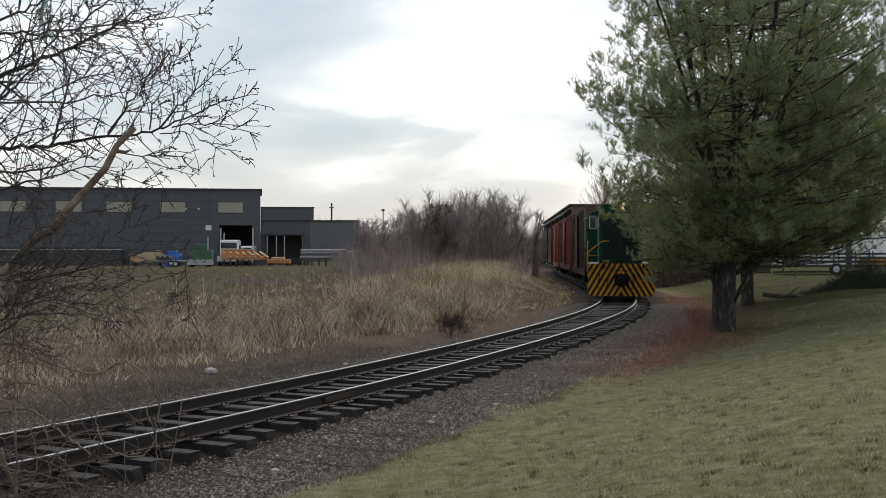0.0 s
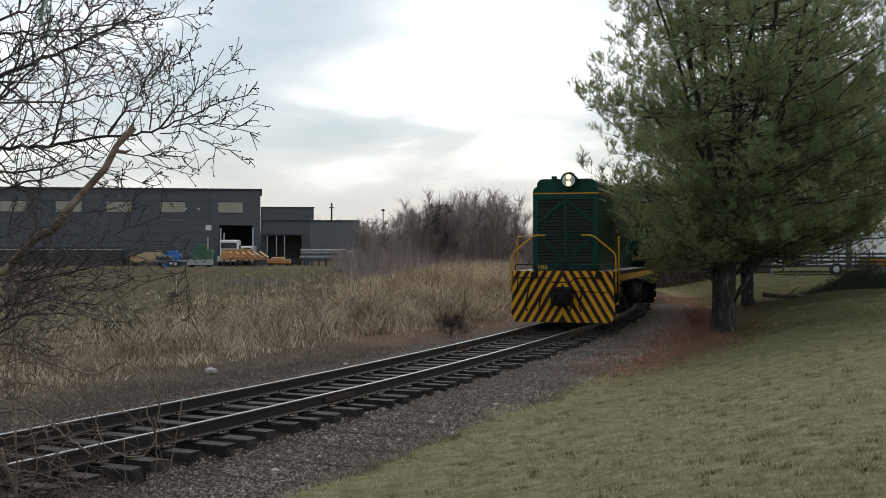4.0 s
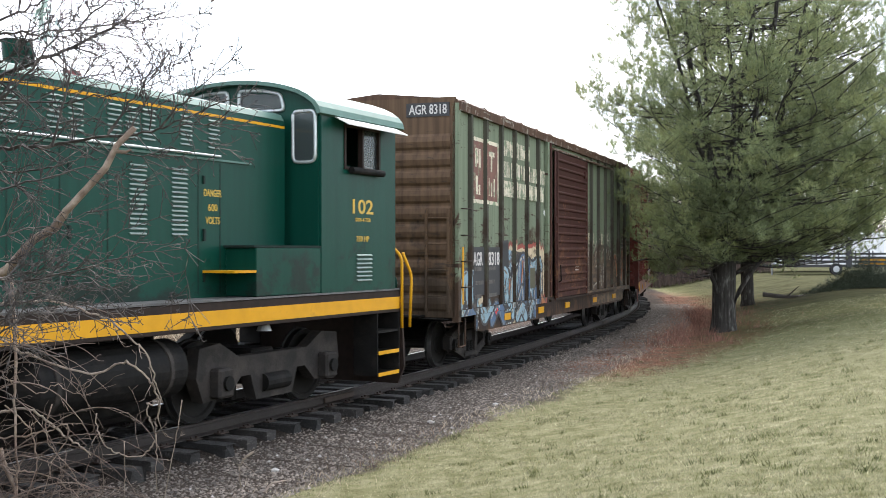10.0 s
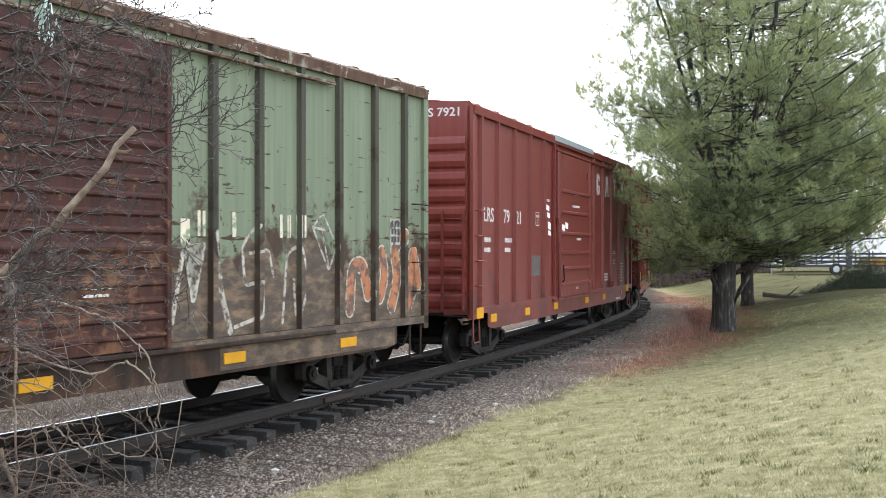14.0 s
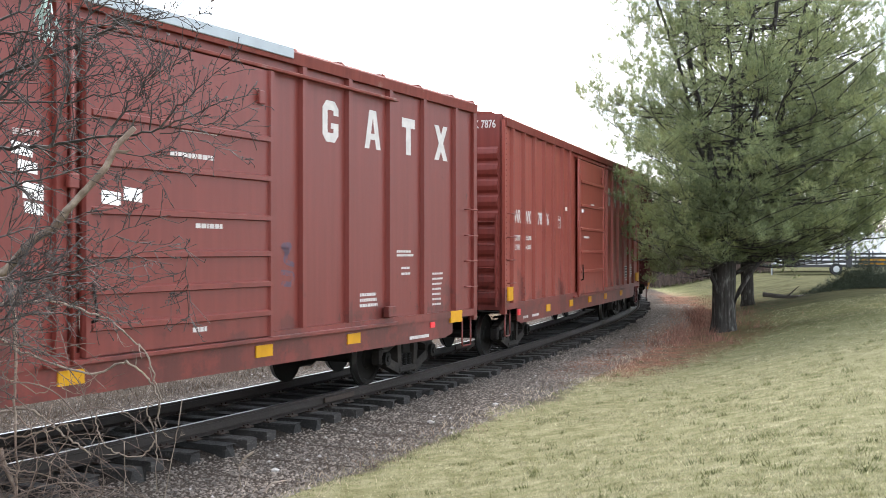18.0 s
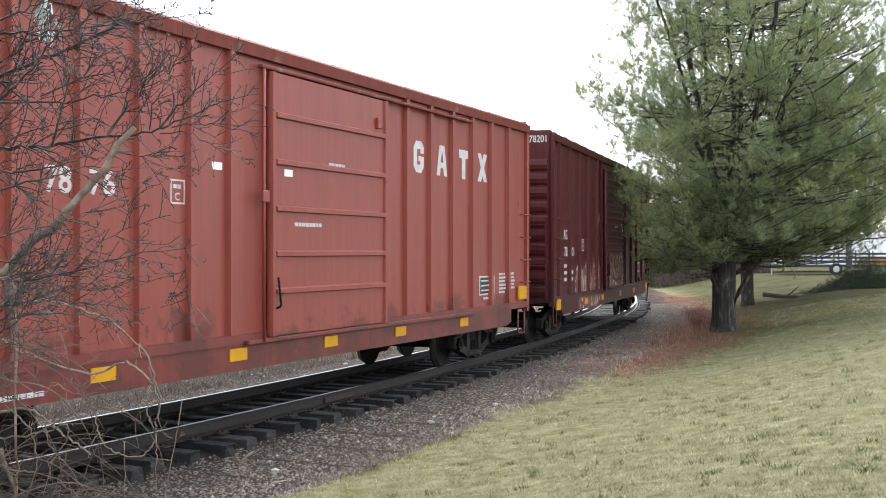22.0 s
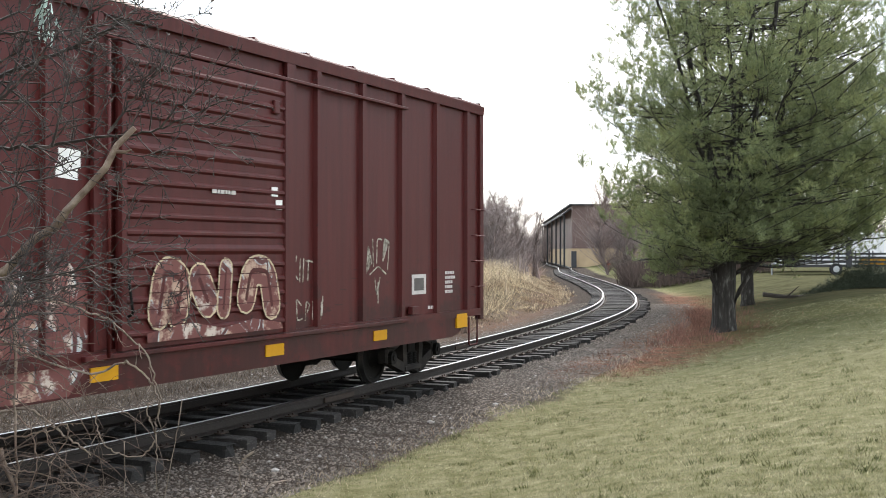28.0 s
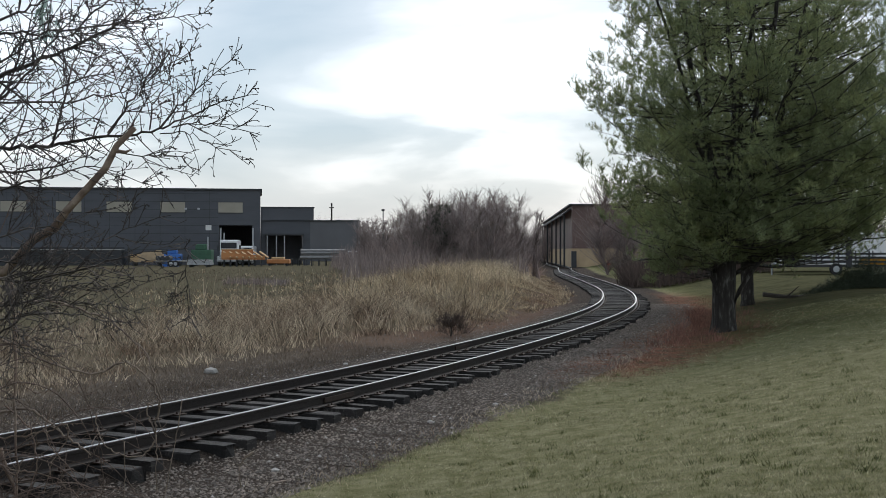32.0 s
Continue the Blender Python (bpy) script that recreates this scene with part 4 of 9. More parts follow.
def dot(u, z, r, n=10):
    return [(u + r * math.cos(6.2832 * k / n), z + r * math.sin(6.2832 * k / n)) for k in range(n)]


def cut_to(poly, u0, u1, z0, z1):
    """The part of a painted shape that falls on one strip of the car's side."""
    for ax, lim, keep in ((0, u0, 1), (0, u1, -1), (1, z0, 1), (1, z1, -1)):
        out = []
        for a, b in zip(poly, poly[1:] + poly[:1]):
            ia, ib = (a[ax] - lim) * keep >= 0, (b[ax] - lim) * keep >= 0
            if ia:
                out.append(a)
            if ia != ib:
                f = (lim - a[ax]) / (b[ax] - a[ax])
                out.append((a[0] + (b[0] - a[0]) * f, a[1] + (b[1] - a[1]) * f))
        poly = out
        if len(poly) < 3:
            return []
    return poly


def side_paint(car, hw, ribs, shapes, label, name="graffiti", ends=(0.15, 16.0), deep=True):
    """Paint that lies over panels, posts and sills alike: shapes are (outline, material), later ones on top."""
    ribs = sorted(x for x in ribs if ends[0] < x < ends[1])
    strips = [(a + .072, b - .072, 1.102, 4.5, hw - .045) for a, b in zip([ends[0] - .072] + ribs, ribs + [ends[1] + .072])]
    strips += [(x - .048, x + .048, 1.102, 4.5, hw + .024) for x in ribs]
    strips += [(ends[0], ends[1], .985, 1.098, hw + .012)]
    if deep:
        strips += [(ends[0] + .9, ends[1] - .9, .68, .978, hw - .012)]
    mats = []
    V, F, mi = [], [], []
    for layer, (poly, m) in enumerate(shapes):
        if m not in mats:
            mats.append(m)
        for u0, u1, z0, z1, dep in strips:
            q = cut_to(poly, u0, u1, z0, z1)
            if len(q) < 3:
                continue
            o = len(V)
            V += [(u, -dep - .0022 - .00035 * layer, z) for u, z in q]
            F.append(tuple(range(o, o + len(q))))
            mi.append(mats.index(m))
    put(name, mesh(name, V, F, mi), mats, car, label)


def bubble(pts, w, fill, ink, shine, rim=.10):
    """A fat sprayed letter form: dark rim, coloured body, pale streak along one side."""
    a = [(u - w * .22, z + w * .20) for u, z in pts]
    return [(fat_stroke(pts, w + rim * 2), ink), (fat_stroke(pts, w), fill), (fat_stroke(a[:max(2, len(a) - 1)], .045), shine)]


def lost_letter(u, z, w, h, k):
    """Plain upright bars in the room of one letter of a flaked name."""
    s = w * .38
    if k in (0, 3):
        return [[(u, z), (u + s, z), (u + s, z + h), (u, z + h)], [(u + w - s, z), (u + w, z), (u + w, z + h), (u + w - s, z + h)]]
    if k == 1:
        return [[(u + w * .25, z), (u + w * .7, z), (u + w * .7, z + h), (u + w * .25, z + h)]]
    return [[(u, z), (u + w, z), (u + w, z + h), (u, z + h)]]


def mirrored(ribs, L):
    return list(ribs) + [L - r for r in ribs]


def block_mark(car, h, u, z, w, hgt, kind):
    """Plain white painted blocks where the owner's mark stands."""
    W = M["lettering"]
    if kind == "ring":
        # an open ring with squared shoulders
        x0, x1, z0, z1, s = u, u + w * .92, z, z + hgt, .13
        polygon_plate("owner_mark", car, h, [(x1, z1 - .20), (x1, z1 - .10), (x1 - .10, z1), (x0 + .10, z1), (x0, z1 - .10), (x0, z0 + .10), (x0 + .10, z0), (x1 - .10, z0), (x1, z0 + .10), (x1, z0 + .27), (x1 - .20, z0 + .27),
                                             (x1 - .20, z0 + .19), (x1 - s, z0 + .19), (x1 - s, z0 + s), (x0 + s, z0 + s), (x0 + s, z1 - s), (x1 - s, z1 - s), (x1 - s, z1 - .20)], W, "plain white painted ring")
    elif kind == "wedge":
        polygon_plate("owner_mark", car, h, [(u, z), (u + .13, z), (u + .17, z + .14), (u + w - .17, z + .14), (u + w - .13, z), (u + w, z), (u + w * .5 + .10, z + hgt), (u + w * .5 - .10, z + hgt)], W, "plain white painted wedge")
        polygon_plate("owner_mark", car, h + .001, [(u + w * .5 - .055, z + .23), (u + w * .5 + .055, z + .23), (u + w * .5, z + hgt * .80)], M["car_red2"] if h > 1.41 else M["car_red"], "", .003)
    elif kind == "post":
        c, b = u + w * .5, z + hgt - .15
        polygon_plate("owner_mark", car, h, [(c - .078, z), (c + .078, z), (c + .078, b), (u + w, b), (u + w, z + hgt), (u, z + hgt), (u, b), (c - .078, b)], W, "plain white painted block")
    else:
        polygon_plate("owner_mark", car, h, [(u, z), (u + .16, z), (u + w, z + hgt), (u + w - .16, z + hgt)], W, "plain white painted bar")
        polygon_plate("owner_mark", car, h + .001, [(u + w - .16, z), (u + w, z), (u + .16, z + hgt), (u, z + hgt)], W, "plain white painted bar")


def end_words(car, y, z, text, size, width):
    return words("lettering", text, size, pose(-0.004, y, z, 90, 0, -90), M["lettering"], car, "white number on the car's end", width)


# green and brown boxcar behind the locomotive
def green_boxcar():
    L, hw, eave = 16.15, 1.5, 4.66
    ribs = [0.74, 1.64, 2.62, 3.56, 4.48, 5.39]
    car, gear = boxcar("green_boxcar", "faded green boxcar with rusty brown door and graffiti", L, hw, eave, ribs, (6.72, 9.92, 1.06, 4.40),
                       (M["car_green"], M["car_rust"], M["car_end"], M["roof_rust"], M["sill_grime"]), (2.0, 14.15), (), False, post_m=M["post_green"])
    p, R = hw - 0.045, mirrored(ribs, L)
    for a, b in ((6.05, 6.22), (6.32, 6.46)):
        prism("door_post", [(a, -hw + .03), (a, -hw - .03), (b, -hw - .03), (b, -hw + .03)], 1.1, eave - .1, M["car_green"] if a < 6.2 else M["car_rust"], car, axis="z")
    # framed square emblem and the faded company name, both reduced to plain blocks
    C, B = M["cream"], M["mark_brown"]
    sign = [([(.83, 3.0), (2.53, 3.0), (2.53, 4.2), (.83, 4.2)], C), ([(.90, 3.07), (2.46, 3.07), (2.46, 4.13), (.90, 4.13)], B)]
    for a, b, z0, z1 in ((1.08, 1.17, 3.66, 4.0), (1.20, 1.27, 3.72, 4.0), (1.31, 1.40, 3.66, 4.0), (1.90, 2.26, 3.91, 4.0), (2.03, 2.12, 3.62, 3.91), (1.12, 1.24, 3.16, 3.5), (1.28, 1.38, 3.16, 3.34), (1.86, 1.94, 3.16, 3.5), (2.03, 2.11, 3.16, 3.42), (2.2, 2.28, 3.16, 3.5)):
        sign.append(([(a, z0), (b, z0), (b, z1), (a, z1)], C))
    rng = random.Random(3)
    for z, e in ((4.0, 4.42), (3.58, 6.0), (3.2, 5.85)):
        u = 2.74
        while u < e:
            w = rng.uniform(.13, .18)
            for q in lost_letter(u, z, w, .31, rng.randint(0, 4)):
                sign.append((q, C))
            u += w + rng.uniform(.02, .03)
    side_paint(car, hw, R, sign, "flaked brown emblem and cream blocks of a lost name", "emblem", (.15, 6.02))
    # the blue piece: dark ground, cream flames with a red edge, fat blue forms with dark rims
    ink, navy, sky_, pale, cream, red, dk = M["sheen"], M["spray_navy"], M["spray_sky"], M["chalk"], M["flame_cream"], M["flame_red"], M["graf_patch"]
    fl = random.Random(21)
    art = []
    for m_, dz in ((red, .09), (cream, .0)):
        fl = random.Random(21)
        top = [(6.0 - 3.3 * i / 26, 2.16 + dz + fl.uniform(-.02, .17) * (1 if i % 2 else .3) - .05 * (i < 4)) for i in range(27)]
        art.append(([(2.7, .68), (6.0, .68)] + top, m_))
    art.append((fat_stroke([(.2, 1.2), (.75, 1.5), (.75, .9)], .8), M["graf_blue"]))
    art.append(([(2.7, .68), (5.9, .68), (5.95, 1.9), (5.3, 2.02), (4.6, 1.9), (4.2, 2.1), (3.4, 2.14), (2.7, 2.22)], M["graf_blue"]))
    for u, z, a_, b_ in ((2.9, 2.05, .34, .3), (3.1, .82, .3, .12), (4.95, .80, .30, .12), (3.5, 1.35, .16, .5), (4.4, 1.2, .12, .35)):
        art.append(([(u - a_, z - b_), (u + a_, z - b_ * .8), (u + a_ * .9, z + b_), (u - a_ * .8, z + b_ * .9)], ink))
    for pts, w, f in (([(.25, 1.0), (.40, 1.62), (.62, 1.72), (.66, 1.2)], .20, sky_), ([(.30, .8), (.62, 1.05), (.98, .82)], .26, navy),
                      ([(1.30, 1.16), (1.50, .86), (1.92, 1.10)], .24, sky_), ([(2.0, .82), (2.4, 1.12), (2.78, .80)], .24, navy),
                      ([(2.78, 1.18), (2.86, 1.75), (3.16, 1.62), (3.06, 1.15)], .24, sky_), ([(3.38, .86), (3.46, 1.5), (3.66, 1.72), (3.78, 1.2)], .20, sky_),
                      ([(3.98, 1.30), (4.02, 1.86), (4.34, 1.98), (4.50, 1.60), (4.48, 1.26)], .26, navy), ([(3.92, 1.10), (4.20, 1.40), (4.28, 1.10), (3.98, .92)], .16, navy),
                      ([(3.70, .80), (4.0, 1.0), (4.36, .76)], .22, sky_), ([(4.66, 1.86), (5.0, 1.74), (5.34, 1.86)], .24, sky_),
                      ([(4.70, .78), (4.78, 1.10), (5.0, .78)], .16, sky_), ([(5.10, .84), (5.22, 1.22)], .28, navy), ([(5.50, 1.20), (5.46, 1.62), (5.66, 1.80)], .20, sky_)):
        art += bubble(pts, w, f, ink, pale, .055)
    art.append(([(4.64, 1.34), (5.18, 1.34), (5.16, 1.76), (4.66, 1.78)], dk))
    for pts, w, f in (([(5.50, .86), (5.62, 1.16), (5.80, .92)], .26, M["flame_orange"]), ([(5.86, .86), (5.94, 1.12)], .14, red), ([(.42, .84), (.62, .80)], .22, cream), ([(1.30, 1.20), (1.44, 1.24)], .12, cream), ([(3.20, 1.30), (3.26, 1.55)], .10, M["flame_orange"]), ([(4.12, 1.5), (4.20, 1.9)], .09, M["flame_orange"])):
        art.append((fat_stroke(pts, w), f))
    for k in range(26):
        u, z = fl.choice(((.60, 1.02), (2.9, 1.3), (5.2, 1.0), (2.35, 1.02), (.98, .86), (3.1, .98)))
        art.append((dot(u + fl.uniform(-.14, .14), z + fl.uniform(-.14, .14), fl.uniform(.018, .035)), navy if fl.random() < .5 else pale))
    art.append((dot(2.18, .98, .07, 4), M["reflector"]))
    side_paint(car, hw, R, art, "blue and cream sprayed graffiti with dark outlines", ends=(.15, 6.02))
    polygon_plate("number_patch", car, p, [(.86, 1.32), (1.56, 1.32), (1.56, 2.2), (.86, 2.2)], M["sheen"], "black number patch", 0.026, .006)
    polygon_plate("number_patch", car, p, [(1.72, 1.28), (2.54, 1.28), (2.54, 2.2), (1.72, 2.2)], M["sheen"], "", 0.026, .006)
    side_words(car, p + .026, .90, 1.86, "AGR", .25, .55)
    side_words(car, p + .026, 1.80, 1.86, "8318", .25, .70)
    # loose pale outlines and orange fillings towards the rear
    tags = []
    for a_, b_, zt_, sd in ((9.98, 13.3, 2.15, 5), (13.3, 16.0, 1.95, 6)):
        wr = random.Random(sd)
        top = [(b_ - (b_ - a_) * i / 18, zt_ + wr.uniform(-.35, .25)) for i in range(19)]
        tags.append(([(a_, .7), (b_, .7)] + top, M["rust_wash"]))
    W_, O_ = M["chalk"], M["flame_orange"]
    for pts, w in (([(10.02, 1.15), (10.28, 2.25), (10.42, 1.5), (10.62, 2.2)], .07), ([(10.80, 2.35), (10.95, 1.6), (11.12, 1.15)], .10), ([(11.65, 2.45), (11.35, 2.2), (11.40, 1.7), (11.75, 1.75), (11.70, 1.3), (11.2, 1.2)], .05),
                   ([(11.5, 2.1), (11.9, 2.15), (12.0, 1.8)], .04), ([(12.2, 1.2), (12.3, 2.1), (12.55, 2.2), (12.72, 1.7), (12.5, 1.25), (12.45, 1.75)], .05), ([(12.9, 2.45), (13.15, 2.65), (13.5, 2.2), (13.3, 1.85), (12.9, 2.45), (13.35, 2.4)], .035), ([(13.1, 2.5), (13.3, 1.9)], .03)):
        tags.append((fat_stroke(pts, w, 3), W_))
    for pts, w in (([(13.85, 1.3), (13.9, 1.9), (14.2, 1.95), (14.35, 1.5)], .20), ([(14.75, 2.1), (14.85, 1.75), (14.7, 1.45)], .20), ([(15.35, 2.35), (15.1, 2.15), (15.25, 1.75), (15.05, 1.3)], .22), ([(15.6, 1.3), (15.72, 2.25), (15.9, 1.6)], .18)):
        tags += [(fat_stroke(pts, w + .06), W_), (fat_stroke(pts, w), O_)]
    for u, z, w in ((10.2, 2.2, .16), (10.5, 2.3, .14), (11.1, 2.3, .18), (12.1, 2.3, .14), (12.3, 2.3, .08), (12.5, 2.3, .15)):
        for q in lost_letter(u, z, w, .3, int(u * 10) % 5):
            tags.append((q, M["cream"]))
    tags.append(([(15.0, 2.22), (15.3, 2.22), (15.3, 2.62), (15.0, 2.62)], W_))
    tags += [([(15.03 + .09 * i, 2.26 + .12 * j), (15.10 + .09 * i, 2.26 + .12 * j), (15.10 + .09 * i, 2.35 + .12 * j), (15.03 + .09 * i, 2.35 + .12 * j)], ink) for i in range(3) for j in range(3)]
    side_paint(car, hw, R, tags, "loose white and orange sprayed letter forms", "graffiti_tag", (9.98, 16.0))
    for z in (1.3, 1.55, 1.8):
        stencil(car, p + .026, 1.0, z, 1, .5, .07, seed=int(z * 10), material=M["grey_patch"])
        stencil(car, p + .026, 1.85, z, 1, .55, .07, seed=int(z * 20), material=M["grey_patch"])
    prism("grab_board", [(.19, 1.2), (.27, 1.2), (.27, 2.2), (.19, 2.2)], -hw - .02, -hw - .012, M["yellow"], car, "yellow paint strip", axis="y")
    stencil(car, hw + .058, 8.6, 1.75, 2, .5, .03, .08, 9, M["lettering"])
    polygon_plate("placard", car, p, [(5.95, 2.95), (6.2, 2.85), (6.24, 2.95), (6.0, 3.05)], M["paper"], "torn white placard")
    yellow_marks(car, hw, (3.0, 5.6, 8.05, 11.15, 13.75), .84, .42, .13)
    box("number_board", -.012, -.002, -1.35, -.55, 4.46, 4.70, M["sheen"], car)
    words("lettering", "AGR 8318", .17, pose(-.014, -.60, 4.50, 90, 0, -90), M["lettering"], car, "white number on the car's end", .70)
    TRAIN.append((car, 15.18, (2.0, 14.15), gear))


# red boxcar with the smooth plug door
def red_boxcar():
    L, hw, eave = 16.2, 1.45, 4.70
    ribs = [0.55, 1.62, 2.80, 4.00, 5.15]
    bars = (1.35, 1.72, 2.10, 2.55, 3.05, 3.55)
    car, gear = boxcar("red_boxcar", "oxide-red boxcar with smooth barred plug door", L, hw, eave, ribs, (6.35, 9.70, 1.05, 4.42),
                       (M["car_red"], M["car_red"], M["car_red"], M["roof_red"], M["car_red"]), (2.0, 14.2), bars, True, ribs2=[10.51, 11.72, 12.95, 14.12, 15.33])
    p = hw - .045
    prism("roof_patch", [(-hw - .03, eave + .035), (-hw + .03, eave + .125), (-.02, eave + .275), (-.02, eave + .262), (-hw + .03, eave + .112), (-hw - .018, eave + .028)], 6.0, 10.2, M["roof_grey"], car, "bright replaced roof sheet")
    box("roof_patch", 6.0, 10.2, -hw - .056, -hw + .01, eave - .04, eave + .105, M["roof_grey"], car, "bright replaced roof edge", bev=.008)
    for a, t in ((6.02, .14), (6.2, .08)):
        prism("door_post", [(a, -hw + .03), (a, -hw - .03), (a + t, -hw - .03), (a + t, -hw + .03)], 1.1, eave - .1, M["car_red"], car, axis="z")
    for k, u, w in (("ring", 11.06, .46), ("wedge", 12.24, .48), ("post", 13.42, .44), ("cross", 14.58, .50)):
        block_mark(car, p, u, 3.66, w, .58, k)
    side_words(car, p, .82, 2.68, "LRS", .27, .62)
    side_words(car, p, 2.12, 2.68, "79", .27, .40)
    side_words(car, p, 3.02, 2.68, "21", .27, .34)
    for u in (.85, 2.2):
        stencil(car, p, u, 2.34, 2, .5, .085, .19, int(u * 10))
    for pts in ([(4.58, 2.68), (4.87, 2.68), (4.87, 2.70), (4.58, 2.70)], [(4.58, 2.96), (4.87, 2.96), (4.87, 2.98), (4.58, 2.98)],
                [(4.58, 2.70), (4.60, 2.70), (4.60, 2.96), (4.58, 2.96)], [(4.85, 2.70), (4.87, 2.70), (4.87, 2.96), (4.85, 2.96)]):
        polygon_plate("plate_box", car, p, pts, M["lettering"])
    side_words(car, p, 4.61, 2.86, "PLATE", .06, .22)
    side_words(car, p, 4.69, 2.73, "C", .09)
    polygon_plate("steel_patch", car, p, [(4.25, 1.58), (4.92, 1.58), (4.92, 2.03), (4.25, 2.03)], M["grey_patch"], "grey steel patch plate", .012, .012)
    side_words(car, p, 5.53, 3.24, "SECURITY", .06, .34)
    for u, z, w, h in ((5.52, 3.06, .26, .12), (5.60, 2.90, .24, .11), (5.66, 2.64, .26, .16), (5.68, 2.50, .24, .11)):
        polygon_plate("placard", car, p, [(u, z), (u + w, z - .03), (u + w, z + h - .03), (u, z + h)], M["paper"], "white paper placard")
    for u, z in ((6.62, 2.62), (6.95, 2.67)):
        polygon_plate("placard", car, hw + .055, [(u, z), (u + .28, z - .02), (u + .28, z + .12), (u, z + .14)], M["paper"], "white paper placard")
    for u, z, w in ((7.9, 3.52, .75), (7.7, 3.22, 1.1), (8.15, 2.42, .65), (8.1, 1.22, .35)):
        stencil(car, hw + .055, u, z, 1, w, .055, seed=int(u * 7 + z))
    stencil(car, p, 13.25, 2.12, 2, .6, .035, .06, 4)
    stencil(car, p, 13.4, 1.86, 2, .32, .035, .09, 5)
    stencil(car, p, 14.50, 1.75, 7, .42, .032, .085, 6)
    stencil(car, p, 12.1, 1.48, 3, .6, .045, .08, 7)
    side_paint(car, hw, ribs + [10.51, 11.72], [(fat_stroke(q, .07), M["blue_smudge"]) for q in ([(10.05, 2.2), (10.3, 2.22), (10.08, 2.0), (10.32, 1.95)], [(10.06, 1.85), (10.34, 1.82), (10.3, 1.68), (10.08, 1.7)])],
               "faded blue smudge", "stain", (9.75, 10.45), False)
    yellow_marks(car, hw, (1.3, 3.75, 6.25, 9.6, 11.85), .86, .36, .15)
    box("reflector", 15.1, 15.55, -hw - .02, -hw + .02, .90, 1.10, M["yellow"], car, "yellow reflective panel")
    box("reflector", .2, .6, -hw - .02, -hw + .02, .90, 1.10, M["yellow"], car, "yellow reflective panel")
    box("red_tag", 14.35, 14.5, -hw - .01, -hw + .02, .86, .95, M["reflector"], car)
    box("junction_box", 12.75, 13.0, -hw - .09, -hw + .01, 1.12, 1.28, M["car_red"], car, bev=.01)
    stencil(car, hw, 13.6, .74, 1, .9, .05, seed=8)
    end_words(car, -.35, 4.56, "LRS 7921", .16, .85)
    TRAIN.append((car, 33.33, (2.0, 14.2), gear))


